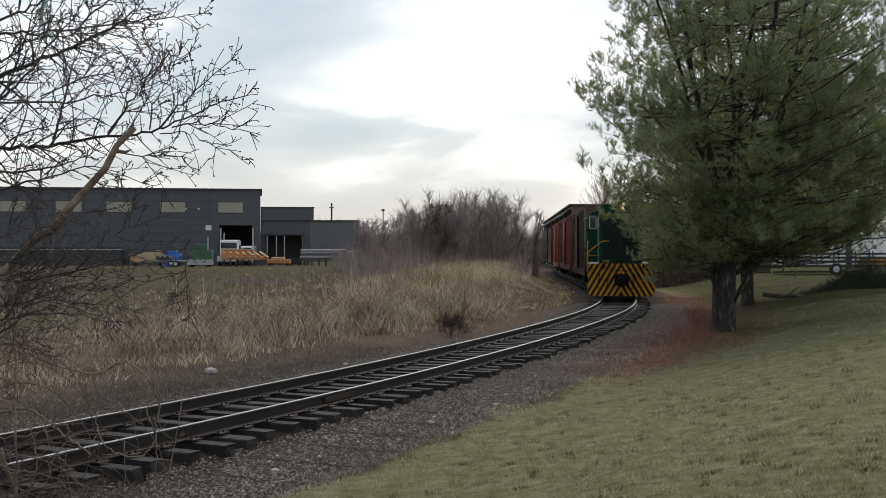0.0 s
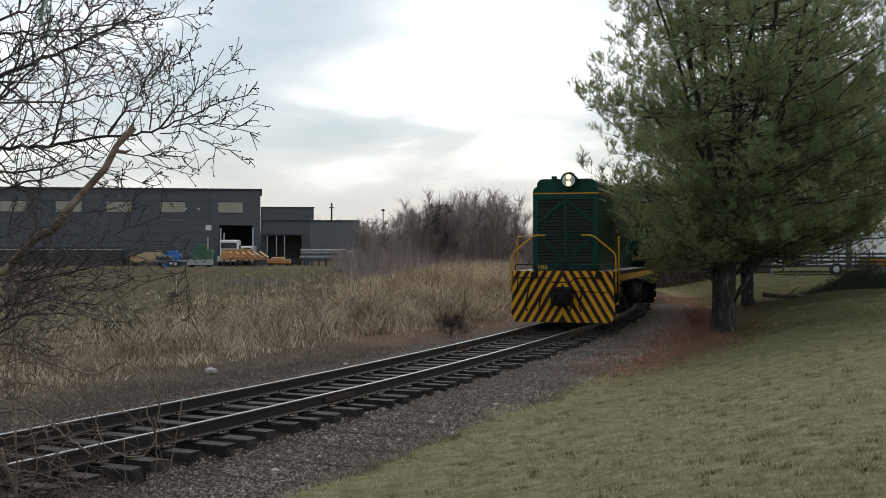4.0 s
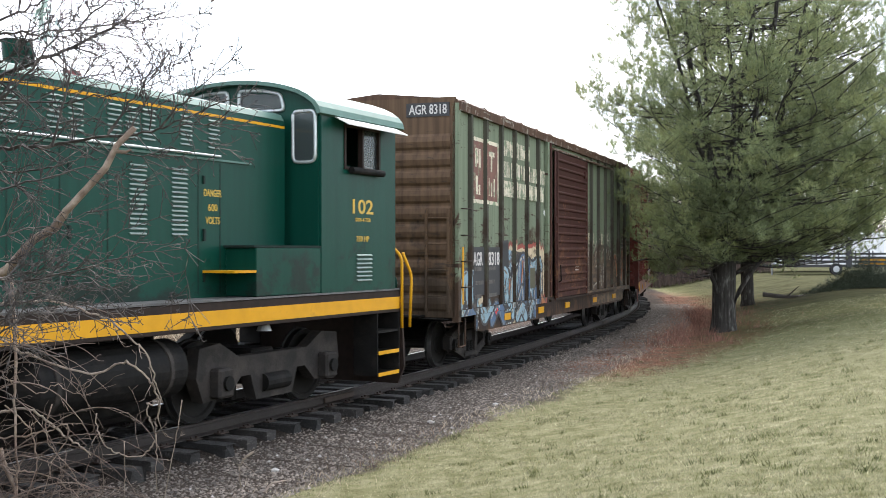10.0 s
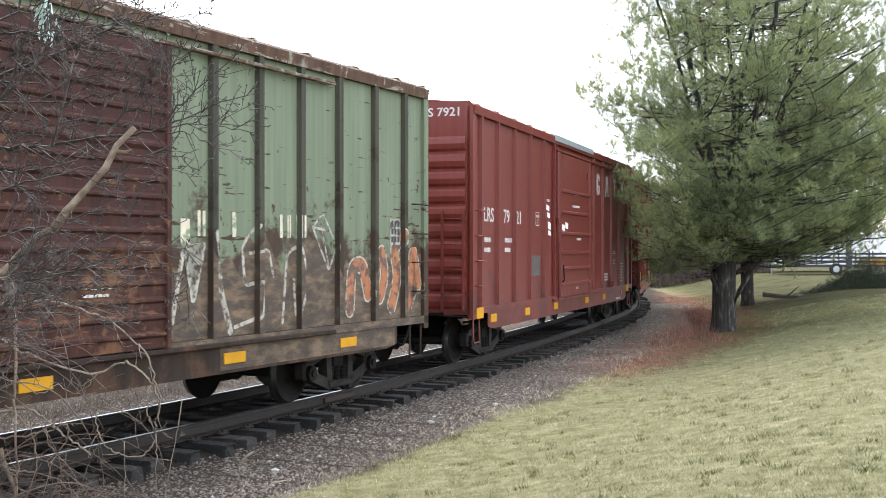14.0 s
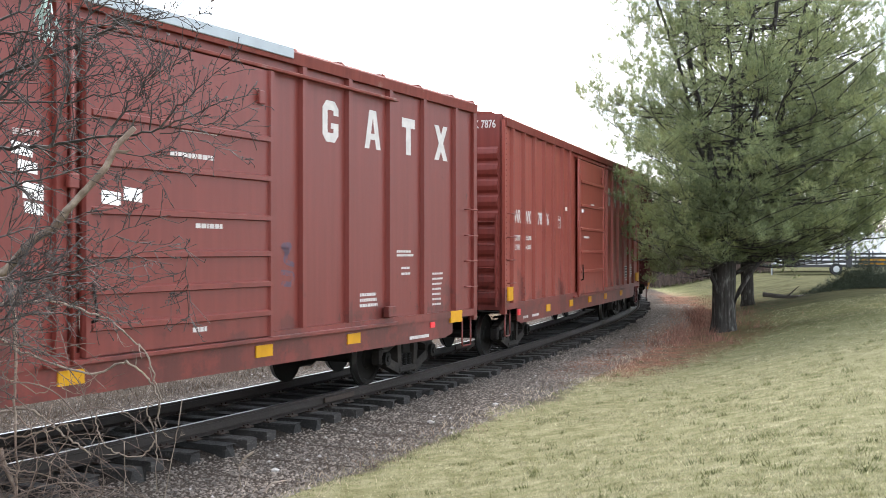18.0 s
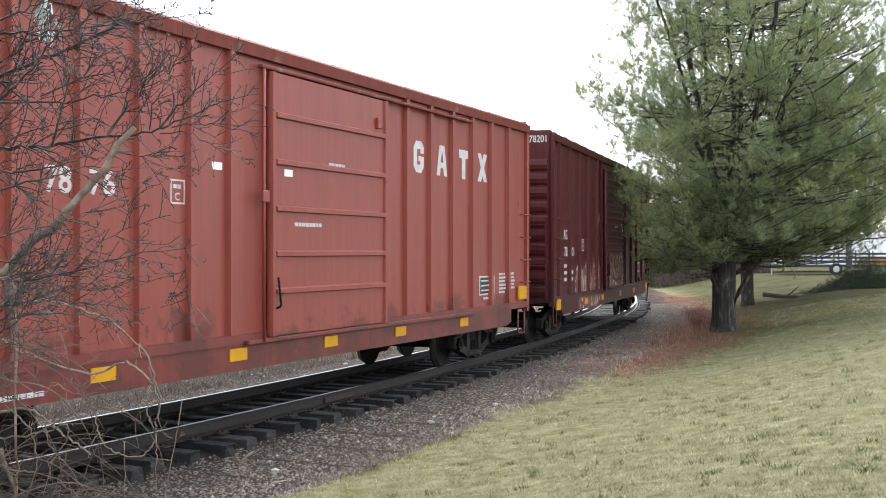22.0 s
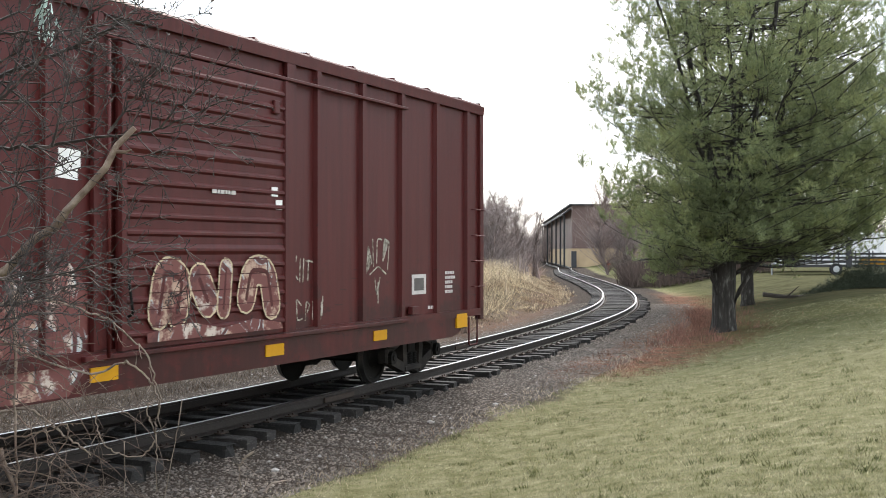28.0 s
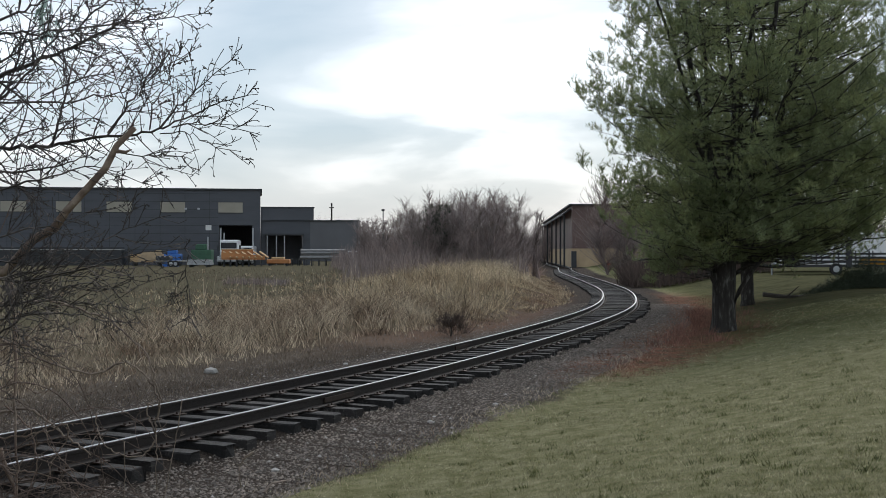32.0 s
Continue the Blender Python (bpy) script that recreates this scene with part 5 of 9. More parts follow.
# faded red boxcar with closely set posts
def faded_boxcar():
    L, hw, eave = 16.35, 1.45, 4.66
    ribs = [0.62, 1.50, 2.38, 3.28, 4.18, 5.08, 5.86]
    bars = (1.62, 2.10, 2.68, 3.28, 3.88)
    car, gear = boxcar("faded_boxcar", "sun-faded red boxcar with closely set posts", L, hw, eave, ribs, (6.62, 9.84, 1.04, 4.42),
                       (M["car_red2"], M["car_red2"], M["car_red"], M["roof_red"], M["car_red"]), (2.0, 14.3), bars, True, ribs2=[10.68 + .905 * k for k in range(6)], roof_bumps=True)
    p = hw - .045
    for u, t, w in ((.86, "WR", .50), (1.70, "WK", .52), (2.82, "78", .36), (3.44, "76", .38)):
        side_words(car, p, u, 2.70, t, .27, w)
    for u, z, t, w in ((.92, 2.36, "LD LMT", .42), (1.76, 2.36, "155,800", .46), (.92, 2.17, "LT WT", .38), (1.76, 2.17, "64,200", .42)):
        side_words(car, p, u, z - .02, t, .11, w)
    for pts in ([(4.74, 2.66), (5.0, 2.66), (5.0, 2.68), (4.74, 2.68)], [(4.74, 2.92), (5.0, 2.92), (5.0, 2.94), (4.74, 2.94)],
                [(4.74, 2.68), (4.76, 2.68), (4.76, 2.92), (4.74, 2.92)], [(4.98, 2.68), (5.0, 2.68), (5.0, 2.92), (4.98, 2.92)]):
        polygon_plate("plate_box", car, p, pts, M["lettering"])
    side_words(car, p, 4.82, 2.70, "C", .09)
    stencil(car, p, 4.79, 2.86, 1, .18, .045, seed=3)
    for k, u, w in (("ring", 11.0, .42), ("wedge", 11.9, .44), ("post", 12.86, .40), ("cross", 13.72, .46)):
        block_mark(car, p, u, 3.42, w, .52, k)
    polygon_plate("service_plate", car, p, [(13.80, 1.30), (14.55, 1.30), (14.55, 1.66), (13.80, 1.66)], M["lettering"], "white framed service plate")
    polygon_plate("service_plate", car, p, [(13.84, 1.33), (14.51, 1.33), (14.51, 1.63), (13.84, 1.63)], M["sheen"], "", .006)
    stencil(car, p + .006, 13.88, 1.57, 3, .55, .03, .09, 12)
    stencil(car, p, 14.80, 1.68, 6, .38, .04, .07, 4)
    stencil(car, p, 15.32, 1.68, 5, .36, .04, .07, 14)
    for u in (.07, L - .07):
        bm = bmesh.new()
        for k in range(34):
            bm_cyl(bm, (u, -hw - .010, 1.15 + .102 * k), (u, -hw - .024, 1.15 + .102 * k), .014, .009, 6)
        part("rivet_row", bm, M["car_red"], car)["kind"] = "stuff"
    stencil(car, p, 14.0, 1.24, 1, .6, .04, seed=5)
    for u, z, w in ((5.52, 3.10, .2), (6.95, 3.10, .2)):
        polygon_plate("placard", car, p if u < 6 else hw + .055, [(u, z), (u + w, z), (u + w, z + .09), (u, z + .09)], M["paper"], "white paper placard")
    stencil(car, hw + .055, 7.2, 2.48, 1, .75, .05, seed=6)
    stencil(car, hw + .055, 8.1, 3.33, 1, .55, .05, seed=7)
    yellow_marks(car, hw, (3.6, 6.0, 8.25, 10.45, 12.98), .86, .36, .15)
    for u in (.2, 15.75):
        box("reflector", u, u + .42, -hw - .02, -hw + .02, 1.15, 1.42, M["yellow"], car, "yellow reflective panel")
    box("red_tag", 1.0, 1.16, -hw - .01, -hw + .02, .83, .95, M["reflector"], car)
    side_words(car, hw - .012, 1.45, .72, "JACK HERE", .07, .4)
    stencil(car, hw - .01, 2.2, .76, 1, .7, .05, seed=9)
    end_words(car, -.42, 4.52, "WRWK 7876", .16, .85)
    TRAIN.append((car, 51.0, (2.0, 14.3), gear))


# maroon boxcar, last of the train
def maroon_boxcar():
    L, hw, eave = 16.15, 1.5, 4.68
    ribs = [0.68, 1.90, 3.14, 4.37, 5.61]
    car, gear = boxcar("maroon_boxcar", "dark maroon boxcar with corrugated door and pale worn graffiti", L, hw, eave, ribs, (6.55, 9.70, 1.08, 4.32),
                       (M["car_maroon"], M["car_maroon"], M["car_maroon"], M["car_maroon"], M["car_maroon"]), (2.0, 14.15), (), False)
    p, R = hw - .045, mirrored(ribs, L)
    for a, t in ((6.22, .14), (9.75, .2)):
        prism("door_post", [(a, -hw + .03), (a, -hw - .025), (a + t, -hw - .025), (a + t, -hw + .03)], 1.1, eave - .1, M["car_maroon"], car, axis="z")
    for u, z, t, w in ((1.33, 2.40, "AG", .42), (2.12, 2.40, "R", .17), (1.42, 2.0, "78", .34), (2.12, 2.0, "201", .45)):
        side_words(car, p, u, z, t, .23, w)
    stencil(car, p, 1.42, 1.78, 3, .3, .08, .16, 2)
    stencil(car, p, 2.2, 1.62, 2, .35, .08, .16, 3)
    for pts in ([(3.60, 2.14), (3.88, 2.14), (3.88, 2.16), (3.60, 2.16)], [(3.60, 2.40), (3.88, 2.40), (3.88, 2.42), (3.60, 2.42)],
                [(3.60, 2.16), (3.62, 2.16), (3.62, 2.40), (3.60, 2.40)], [(3.86, 2.16), (3.88, 2.16), (3.88, 2.40), (3.86, 2.40)]):
        polygon_plate("plate_box", car, p, pts, M["lettering"])
    side_words(car, p, 3.69, 2.19, "C", .09)
    stencil(car, p, 3.65, 2.35, 1, .18, .04, seed=4)
    band(car, hw, R, 2.75, 6.2, .7, 2.05, M["graf_pale"], 11, rag=.6)
    prism("graffiti", [(2.9, .98), (3.0, .70), (5.9, .68), (6.2, .98)], -hw + .008, -hw + .012, M["graf_pale"], car, "worn pale graffiti", axis="y")
    # puffy pale forms sprayed over the door's ridges, worn along the bottom
    pale, dark = M["graf_pale"], M["car_maroon"]
    puffs = []
    for pts, w in (([(7.15, 1.45), (7.25, 1.92), (7.55, 1.80), (7.45, 1.45)], .34), ([(7.85, 1.80), (8.0, 1.55)], .36), ([(8.35, 1.92), (8.30, 1.45)], .22), ([(8.75, 1.55), (8.85, 1.90), (9.2, 1.88), (9.3, 1.45)], .34)):
        puffs += [(fat_stroke(pts, w + .05), M["flame_cream"]), (fat_stroke(pts, w), pale), (fat_stroke(pts, w * .16), dark)]
    puffs.append(([(6.95, 1.14), (9.55, 1.14), (9.5, 1.22), (8.9, 1.30), (8.3, 1.22), (7.7, 1.32), (6.95, 1.24)], pale))
    V, F, mi, mats = [], [], [], []
    for layer, (poly, m_) in enumerate(puffs):
        if m_ not in mats:
            mats.append(m_)
        for k in range(6):
            q = cut_to(poly, 6.66, 9.6, 1.14 + .18 * k, 1.31 + .18 * k)
            if len(q) > 2:
                o = len(V)
                V += [(u, -hw - .0875 - .0004 * layer, z) for u, z in q]
                F.append(tuple(range(o, o + len(q))))
                mi.append(mats.index(m_))
    put("graffiti", mesh("graffiti", V, F, mi), mats, car, "worn pale puffy graffiti across the door")
    W_ = M["chalk"]
    lines = []
    for pts in ([(11.95, 1.80), (12.0, 2.22), (12.12, 1.95)], [(12.14, 2.3), (12.16, 1.9)], [(12.26, 1.95), (12.28, 2.32), (12.42, 2.30)], [(12.5, 2.32), (12.44, 1.95), (12.66, 2.3), (12.6, 1.85)], [(12.05, 1.78), (12.3, 1.9), (12.55, 1.78)],
                [(12.2, 1.72), (12.26, 1.45), (12.36, 1.72)], [(12.3, 1.65), (12.3, 1.35)], [(9.98, 2.0), (10.08, 2.08), (9.98, 1.85), (10.1, 1.75)], [(10.16, 2.02), (10.14, 1.72)], [(10.22, 1.72), (10.24, 2.02)], [(10.36, 2.0), (10.34, 1.74)],
                [(10.3, 2.0), (10.48, 1.98)], [(10.18, 1.4), (10.06, 1.5), (10.08, 1.2), (10.2, 1.22)], [(10.28, 1.2), (10.3, 1.46), (10.4, 1.4), (10.32, 1.3)], [(10.46, 1.44), (10.46, 1.2)], [(10.56, 1.2), (10.58, 1.46), (10.7, 1.22), (10.72, 1.5)]):
        lines.append((fat_stroke(pts, .026, 3), W_))
    side_paint(car, hw, R, lines, "thin white sprayed scrawls", "graffiti_tag", (9.98, 16.0), False)
    polygon_plate("service_plate", car, p, [(13.42, 1.43), (13.92, 1.43), (13.92, 1.75), (13.42, 1.75)], M["lettering"], "white framed service plate")
    polygon_plate("service_plate", car, p, [(13.50, 1.49), (13.84, 1.49), (13.84, 1.69), (13.50, 1.69)], M["grey_patch"], "", .006)
    stencil(car, p, 14.65, 1.76, 5, .4, .05, .08, 5)
    stencil(car, p, 14.0, 1.2, 1, .2, .05, seed=6)
    for u, z, h in ((5.76, 2.86, .13), (5.80, 2.98, .17)):
        polygon_plate("placard", car, p, [(u, z), (u + .3, z - .02), (u + .3, z + h), (u, z + h)], M["paper"], "white paper placard")
    for u, z in ((9.32, 2.82), (9.42, 2.66)):
        polygon_plate("placard", car, hw + .07, [(u, z), (u + .14, z), (u + .14, z + .12), (u, z + .12)], M["paper"], "white paper placard")
    stencil(car, hw + .075, 8.1, 2.83, 1, .6, .05, seed=8)
    yellow_marks(car, hw, (4.0, 6.4, 9.5, 12.3), .86, .40, .15)
    for u in (.35, 15.0):
        box("reflector", u, u + .42, -hw - .02, -hw + .02, .80, 1.04, M["yellow"], car, "yellow reflective panel")
    box("junction_box", 13.2, 13.45, -hw - .08, -hw + .01, 1.12, 1.25, M["car_maroon"], car, bev=.01)
    end_words(car, -.55, 4.54, "AGR 78201", .16, .80)
    TRAIN.append((car, 68.98, (2.0, 14.15), gear))


# ---------------------------------------------------------------- the locomotive
def clip_poly(poly, inside):
    """Clip a polygon to a convex outline given counter-clockwise."""
    out = poly
    n = len(inside)
    for i in range(n):
        (ax, ay), (bx, by) = inside[i], inside[(i + 1) % n]
        side = lambda q: (bx - ax) * (q[1] - ay) - (by - ay) * (q[0] - ax)
        src, out = out, []
        for j in range(len(src)):
            a, b = src[j], src[(j + 1) % len(src)]
            sa, sb = side(a), side(b)
            if sa >= 0:
                out.append(a)
            if (sa > 0) != (sb > 0) and abs(sa - sb) > 1e-12:
                t = sa / (sa - sb)
                out.append((a[0] + (b[0] - a[0]) * t, a[1] + (b[1] - a[1]) * t))
        if len(out) < 3:
            return []
    return out


def striped_plate(loco, u0, u1, striped=True):
    outline = [(-1.39, .09), (1.39, .09), (1.50, .36), (1.43, 1.56), (-1.43, 1.56), (-1.50, .36)]
    pl = prism("pilot_plate", outline, u0, u1, M["stripe_dark"], loco, "black pilot plate with yellow chevron stripes")
    for side in (-1, 1) if striped else ():
        half = [(0, .09), (1.39, .09), (1.50, .36), (1.43, 1.56), (0, 1.56)]
        for k in range(-4, 9):
            a = k * .255 + .04
            w = .125
            poly = [(a, 1.56), (a + .59 * 1.47, .09), (a + w + .59 * 1.47, .09), (a + w, 1.56)]
            q = clip_poly([(p[0], p[1]) for p in poly], half)
            if len(q) >= 3:
                q = [(side * y, z) for y, z in q]
                prism("stripe", q, min(u0 - .004, u1 + .004) if u0 < u1 else u1 - .004, (u0 + .002), M["yellow"], pl)
    return pl


def louvre(loco, u, z0, z1, w=.24, y=-.97):
    bm = bmesh.new()
    n = max(4, int((z1 - z0) / .055))
    for i in range(n):
        z = z0 + (z1 - z0) * (i + .5) / n
        r = bmesh.ops.create_cube(bm, size=1.0)
        bmesh.ops.transform(bm, verts=r["verts"], matrix=Matrix.Translation((u, y + math.copysign(.008, y), z)) @ Matrix.Rotation(math.copysign(radians(35), -y), 4, "X") @ Matrix.Diagonal((w, .035, .009, 1)))
    return part("louvre", bm, M["louvre"], loco, "louvre with pale grey-green slats")


def loco_truck(loco, u, r=.51, base=2.5):
    bm = bmesh.new()
    bm_box(bm, -.25, .25, -.95, .95, .55, .85, .03)
    for e in (-1, 1):
        bm_box(bm, e * .62 - .35, e * .62 + .35, -.5, .5, .3, .75, .06)
    tk = part("truck", bm, M["black"], loco, "dusty cast switcher truck")
    tk.location = (u, 0, 0)
    ws = []
    for s in (-1, 1):
        bm = bmesh.new()
        y0, y1 = sorted((s * .95, s * 1.12))
        h = base / 2
        o = [(-h - .42, .60), (-h - .36, .96), (-h + .05, 1.0), (-h + .45, .80), (h - .45, .80), (h - .05, 1.0), (h + .36, .96), (h + .42, .60), (h + .28, .30), (h - .25, .34), (h - .5, .55),
             (.55, .55), (.42, .22), (-.42, .22), (-.55, .55), (-h + .5, .55), (-h + .25, .34), (-h - .28, .30)]
        n = len(o)
        a = [bm.verts.new((x, y0, z)) for x, z in o]
        b = [bm.verts.new((x, y1, z)) for x, z in o]
        bm.faces.new(a)
        bm.faces.new(b[::-1])
        for i in range(n):
            bm.faces.new((a[i], b[i], b[(i + 1) % n], a[(i + 1) % n]))
        bmesh.ops.recalc_face_normals(bm, faces=bm.faces)
        bmesh.ops.triangulate(bm, faces=bm.faces)
        part("side_frame", bm, M["truckgrey"], tk, "dusty grey cast side frame")
        for e in (-1, 1):
            j = box("journal_box", e * h - .15, e * h + .15, min(s * 1.10, s * 1.27), max(s * 1.10, s * 1.27), .34, .70, M["truckgrey"], tk, bev=.03)
            cyl("journal_cover", (e * h, s * 1.26, .52), (e * h, s * 1.31, .52), .09, M["black"], tk)
            box("brake_hanger", e * (h - .66) - .05, e * (h - .66) + .05, min(s * .74, s * .9), max(s * .74, s * .9), .22, .8, M["black"], tk, bev=.01)
        cyl("leaf_spring_pocket", (-.28, s * 1.10, .42), (.28, s * 1.10, .42), .12, M["black"], tk)
    for e in (-1, 1):
        w = put("wheelset", wheelset(r), None, tk)
        w.location = (e * base / 2, 0, r)
        ws.append((w, e * base / 2, r))
    return tk, ws


def locomotive():
    lo = empty("locomotive", label="dark green diesel switcher with yellow striped pilot", category="locomotive")
    G, Y, B = M["green"], M["yellow"], M["black"]
    # frame with its yellow line
    bm = bmesh.new()
    bm_box(bm, .06, 13.15, -1.46, 1.46, 1.20, 1.53, .01)
    part("frame", bm, M["stripe_dark"], lo, "black frame deck")
    box("walkway", .04, 13.17, -1.475, 1.475, 1.532, 1.556, M["deck_grey"], lo, "worn grey walkway plate")
    for s in (-1, 1):
        y0, y1 = sorted((s * 1.455, s * 1.466))
        box("side_stripe", 1.55, 13.08, y0, y1, 1.25, 1.43, Y, lo, "yellow stripe along the frame")
        box("side_stripe", .92, 1.22, y0, y1, 1.25, 1.41, Y, lo, "short yellow stripe")
    for u0, u1 in ((0.0, .05), (13.2, 13.15)):
        striped_plate(lo, u0, u1, u0 < 1)
    # hood with rounded shoulders
    o = [(-.97, 1.556), (-.97, 3.82), (-.955, 3.90), (-.90, 3.97), (-.80, 4.01), (.80, 4.01), (.90, 3.97), (.955, 3.90), (.97, 3.82), (.97, 1.556)]
    prism("hood", o, .55, 10.70, G, lo, "dark green steel hood")
    for s in (-1, 1):
        y0, y1 = sorted((s * .965, s * .976))
        box("pinstripe", .55, 10.69, y0, y1, 3.79, 3.825, Y, lo, "thin yellow line")
        # pale strip over the rounded edge: the sky's sheen put into colour
        prism("shoulder", [(s * .958, 3.895), (s * .904, 3.974), (s * .80, 4.014), (s * .80, 4.02), (s * .91, 3.982), (s * .966, 3.90)], .56, 10.69, M["roofgreen"], lo, "pale roof edge with painted-in sheen")
    box("pinstripe", .540, .551, -.965, .965, 3.79, 3.825, Y, lo, "thin yellow line")
    # radiator front: frame, shutters, braces
    for y0, y1, z0, z1 in ((-.95, -.80, 1.57, 3.76), (.80, .95, 1.57, 3.76), (-.80, .80, 3.62, 3.76), (-.80, .80, 1.57, 1.76)):
        box("radiator_frame", .50, .552, y0, y1, z0, z1, G, lo, bev=.008)
    box("radiator_backing", .53, .549, -.80, .80, 1.76, 3.62, M["grille"], lo)
    z = 1.80
    while z < 3.60:
        prism("shutter_slat", [(.528, z), (.512, z + .012), (.528, z + .085)], -.795, .795, M["grille"], lo, axis="y")
        z += .095
    box("brace", .496, .512, -.04, .04, 1.76, 3.62, G, lo)
    for s in (-1, 1):
        for (ya, za, yb, zb) in ((.03, 3.60, .80, 2.95), (.03, 1.80, .80, 2.62)):
            w = .055
            prism("brace", [(s * ya, za - w), (s * yb, zb - w), (s * yb, zb + w), (s * ya, za + w)], .492, .510, G, lo)
    words("lettering", "102", .13, pose(.494, .80, 1.60, 90, 0, -90), M["gold"], lo, "gold painted number", .28)
    # roof box, headlight, stacks, beacon
    shoulder = [(.86 - .17 + .17 * math.cos(a), 4.06 + .17 * math.sin(a)) for a in (0, .4, .8, 1.2, math.pi / 2)]
    prism("roof_box", [(-.86, 4.0)] + [(-y, z) for y, z in shoulder] + [(y, z) for y, z in reversed(shoulder)] + [(.86, 4.0)], .62, 3.0, G, lo, "green radiator roof box")
    hd = cyl("headlight", (.32, -.12, 4.17), (.85, -.12, 4.17), .205, G, lo, "twin round headlight, lit", seg=28)
    rim = [(.31, -.12 + .207 * math.cos(k * math.pi / 14), 4.17 + .207 * math.sin(k * math.pi / 14)) for k in range(29)]
    put("bezel", mesh("bezel", *tube_arrays([(rim, [.026] * 29)], 8)), G, hd)
    cyl("reflector", (.308, -.12, 4.17), (.322, -.12, 4.17), .195, M["silver"], hd, "dull metal reflector plate", seg=28)
    for dz in (-.093, .093):
        cyl("lens_ring", (.298, -.12, 4.17 + dz), (.309, -.12, 4.17 + dz), .088, M["silver"], hd, seg=20)
        cyl("lens", (.288, -.12, 4.17 + dz), (.299, -.12, 4.17 + dz), .074, M["lamp"], hd, "glowing warm lens", seg=18)
    wire = [(.36, -.12, 4.39), (.50, -.15, 4.42), (.66, -.18, 4.38), (.78, -.20, 4.41), (.80, -.22, 4.34)]
    put("cable", mesh("cable", *tube_arrays([(wire, [.011] * 5)], 6)), M["grille"], hd)
    box("bell_bracket", .70, .85, .30, .45, 4.20, 4.32, G, lo, bev=.02)
    for u in (4.73, 5.68, 6.63):
        st = cyl("exhaust_pipe", (u + .02, -.3, 3.98), (u, -.3, 4.18), .165, G, lo, "green exhaust pipe with a hinged cap", r2=.13, seg=20)
        cyl("mouth", (u, -.3, 4.18), (u - .01, -.3, 4.36), .13, G, st, r2=.14, seg=20)
        cyl("rim", (u - .01, -.3, 4.355), (u - .01, -.3, 4.370), .146, M["grille"], st, seg=20)
        fl = cyl("flap", (u + .100, -.390, 4.23), (u + .128, -.412, 4.238), .14, G, st, seg=22)
        cyl("flap_boss", (u + .1285, -.4125, 4.238), (u + .138, -.420, 4.240), .095, M["silver"], fl, seg=20)
        cyl("hinge", (u + .115, -.40, 4.35), (u + .115, -.40, 4.41), .016, M["grille"], fl, seg=8)
    cyl("beacon", (7.45, -.3, 3.98), (7.45, -.3, 4.16), .15, M["red_lamp"], lo, r2=.10)
    cyl("roof_vent", (8.3, 0, 4.0), (8.3, 0, 4.1), .16, B, lo)
    # louvres, doors, rails on both sides of the hood
    for s in (-1, 1):
        y = s * .97
        for u in (4.14, 5.62, 5.92, 6.52, 6.82, 7.40, 7.68, 7.96, 8.62, 9.15):
            louvre(lo, u, 3.38, 3.77, .20, y)
        for u in (4.78, 5.10):
            louvre(lo, u, 3.60, 3.77, .23, y)
        for u in (7.78, 8.50):
            louvre(lo, u, 2.30, 3.13, .27, y)
        y0, y1 = sorted((y - s * .002, y + s * .02))
        box("number_board", 4.78, 5.14, y0, y1, 3.40, 3.55, M["stripe_dark"], lo)
        for u in (2.9, 3.94, 5.9, 6.6, 7.3, 8.85, 9.28):
            box("door_seam", u - .008, u + .008, min(y, y + s * .004), max(y, y + s * .004), 1.6, 3.22, M["grille"], lo)
        for u in (3.82, 5.78, 6.72, 8.95):
            box("latch", u - .02, u + .02, min(y, y + s * .03), max(y, y + s * .03), 2.25, 2.40, M["grille"], lo, bev=.005)
            box("hinge", u - .015, u + .015, min(y, y + s * .02), max(y, y + s * .02), 1.75, 1.85, M["grille"], lo)
            box("hinge", u - .015, u + .015, min(y, y + s * .02), max(y, y + s * .02), 2.95, 3.05, M["grille"], lo)
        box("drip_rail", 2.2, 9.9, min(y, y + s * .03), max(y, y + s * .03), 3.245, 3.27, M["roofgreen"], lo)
        pipe("hood_handrail", rounded([(2.0, y, 3.36), (2.0, y + s * .08, 3.36), (4.1, y + s * .08, 3.34), (4.2, y + s * .08, 3.30), (9.2, y + s * .08, 3.30), (9.2, y, 3.30)], .05), .016, M["silver"], lo)
        pipe("grab_rail", [(.85, y + s * .05, 3.62), (1.6, y + s * .05, 3.60)], .014, M["silver"], lo)
    words("lettering", "102", .10, pose(4.85, -.992, 3.425, 90), M["whitepaint"], lo, "white number on the board", .22)
    # diamond emblem: gold edge, dark field, plain bars
    c, w, h = (5.03, 2.65), .59, .40
    dia = lambda k: [(c[0] - w * k, c[1]), (c[0], c[1] - h * k), (c[0] + w * k, c[1]), (c[0], c[1] + h * k)]
    polygon_plate("emblem", lo, .97, dia(1), M["gold"], "gold-edged diamond emblem", .004)
    polygon_plate("emblem_field", lo, .97, dia(.92), M["stripe_dark"], "", .007)
    for u, z, w_, h_, k in ((4.80, 2.68, .14, .17, 4), (4.97, 2.68, .15, .17, 1), (5.14, 2.68, .13, .17, 2), (4.81, 2.45, .08, .18, 2), (4.91, 2.45, .035, .13, 0), (4.97, 2.45, .08, .13, 1), (5.07, 2.45, .08, .13, 4), (5.17, 2.45, .08, .13, 3)):
        for q in lost_letter(u, z, w_, h_, k):
            polygon_plate("emblem_bar", lo, .97, q, M["gold"], "", .010)
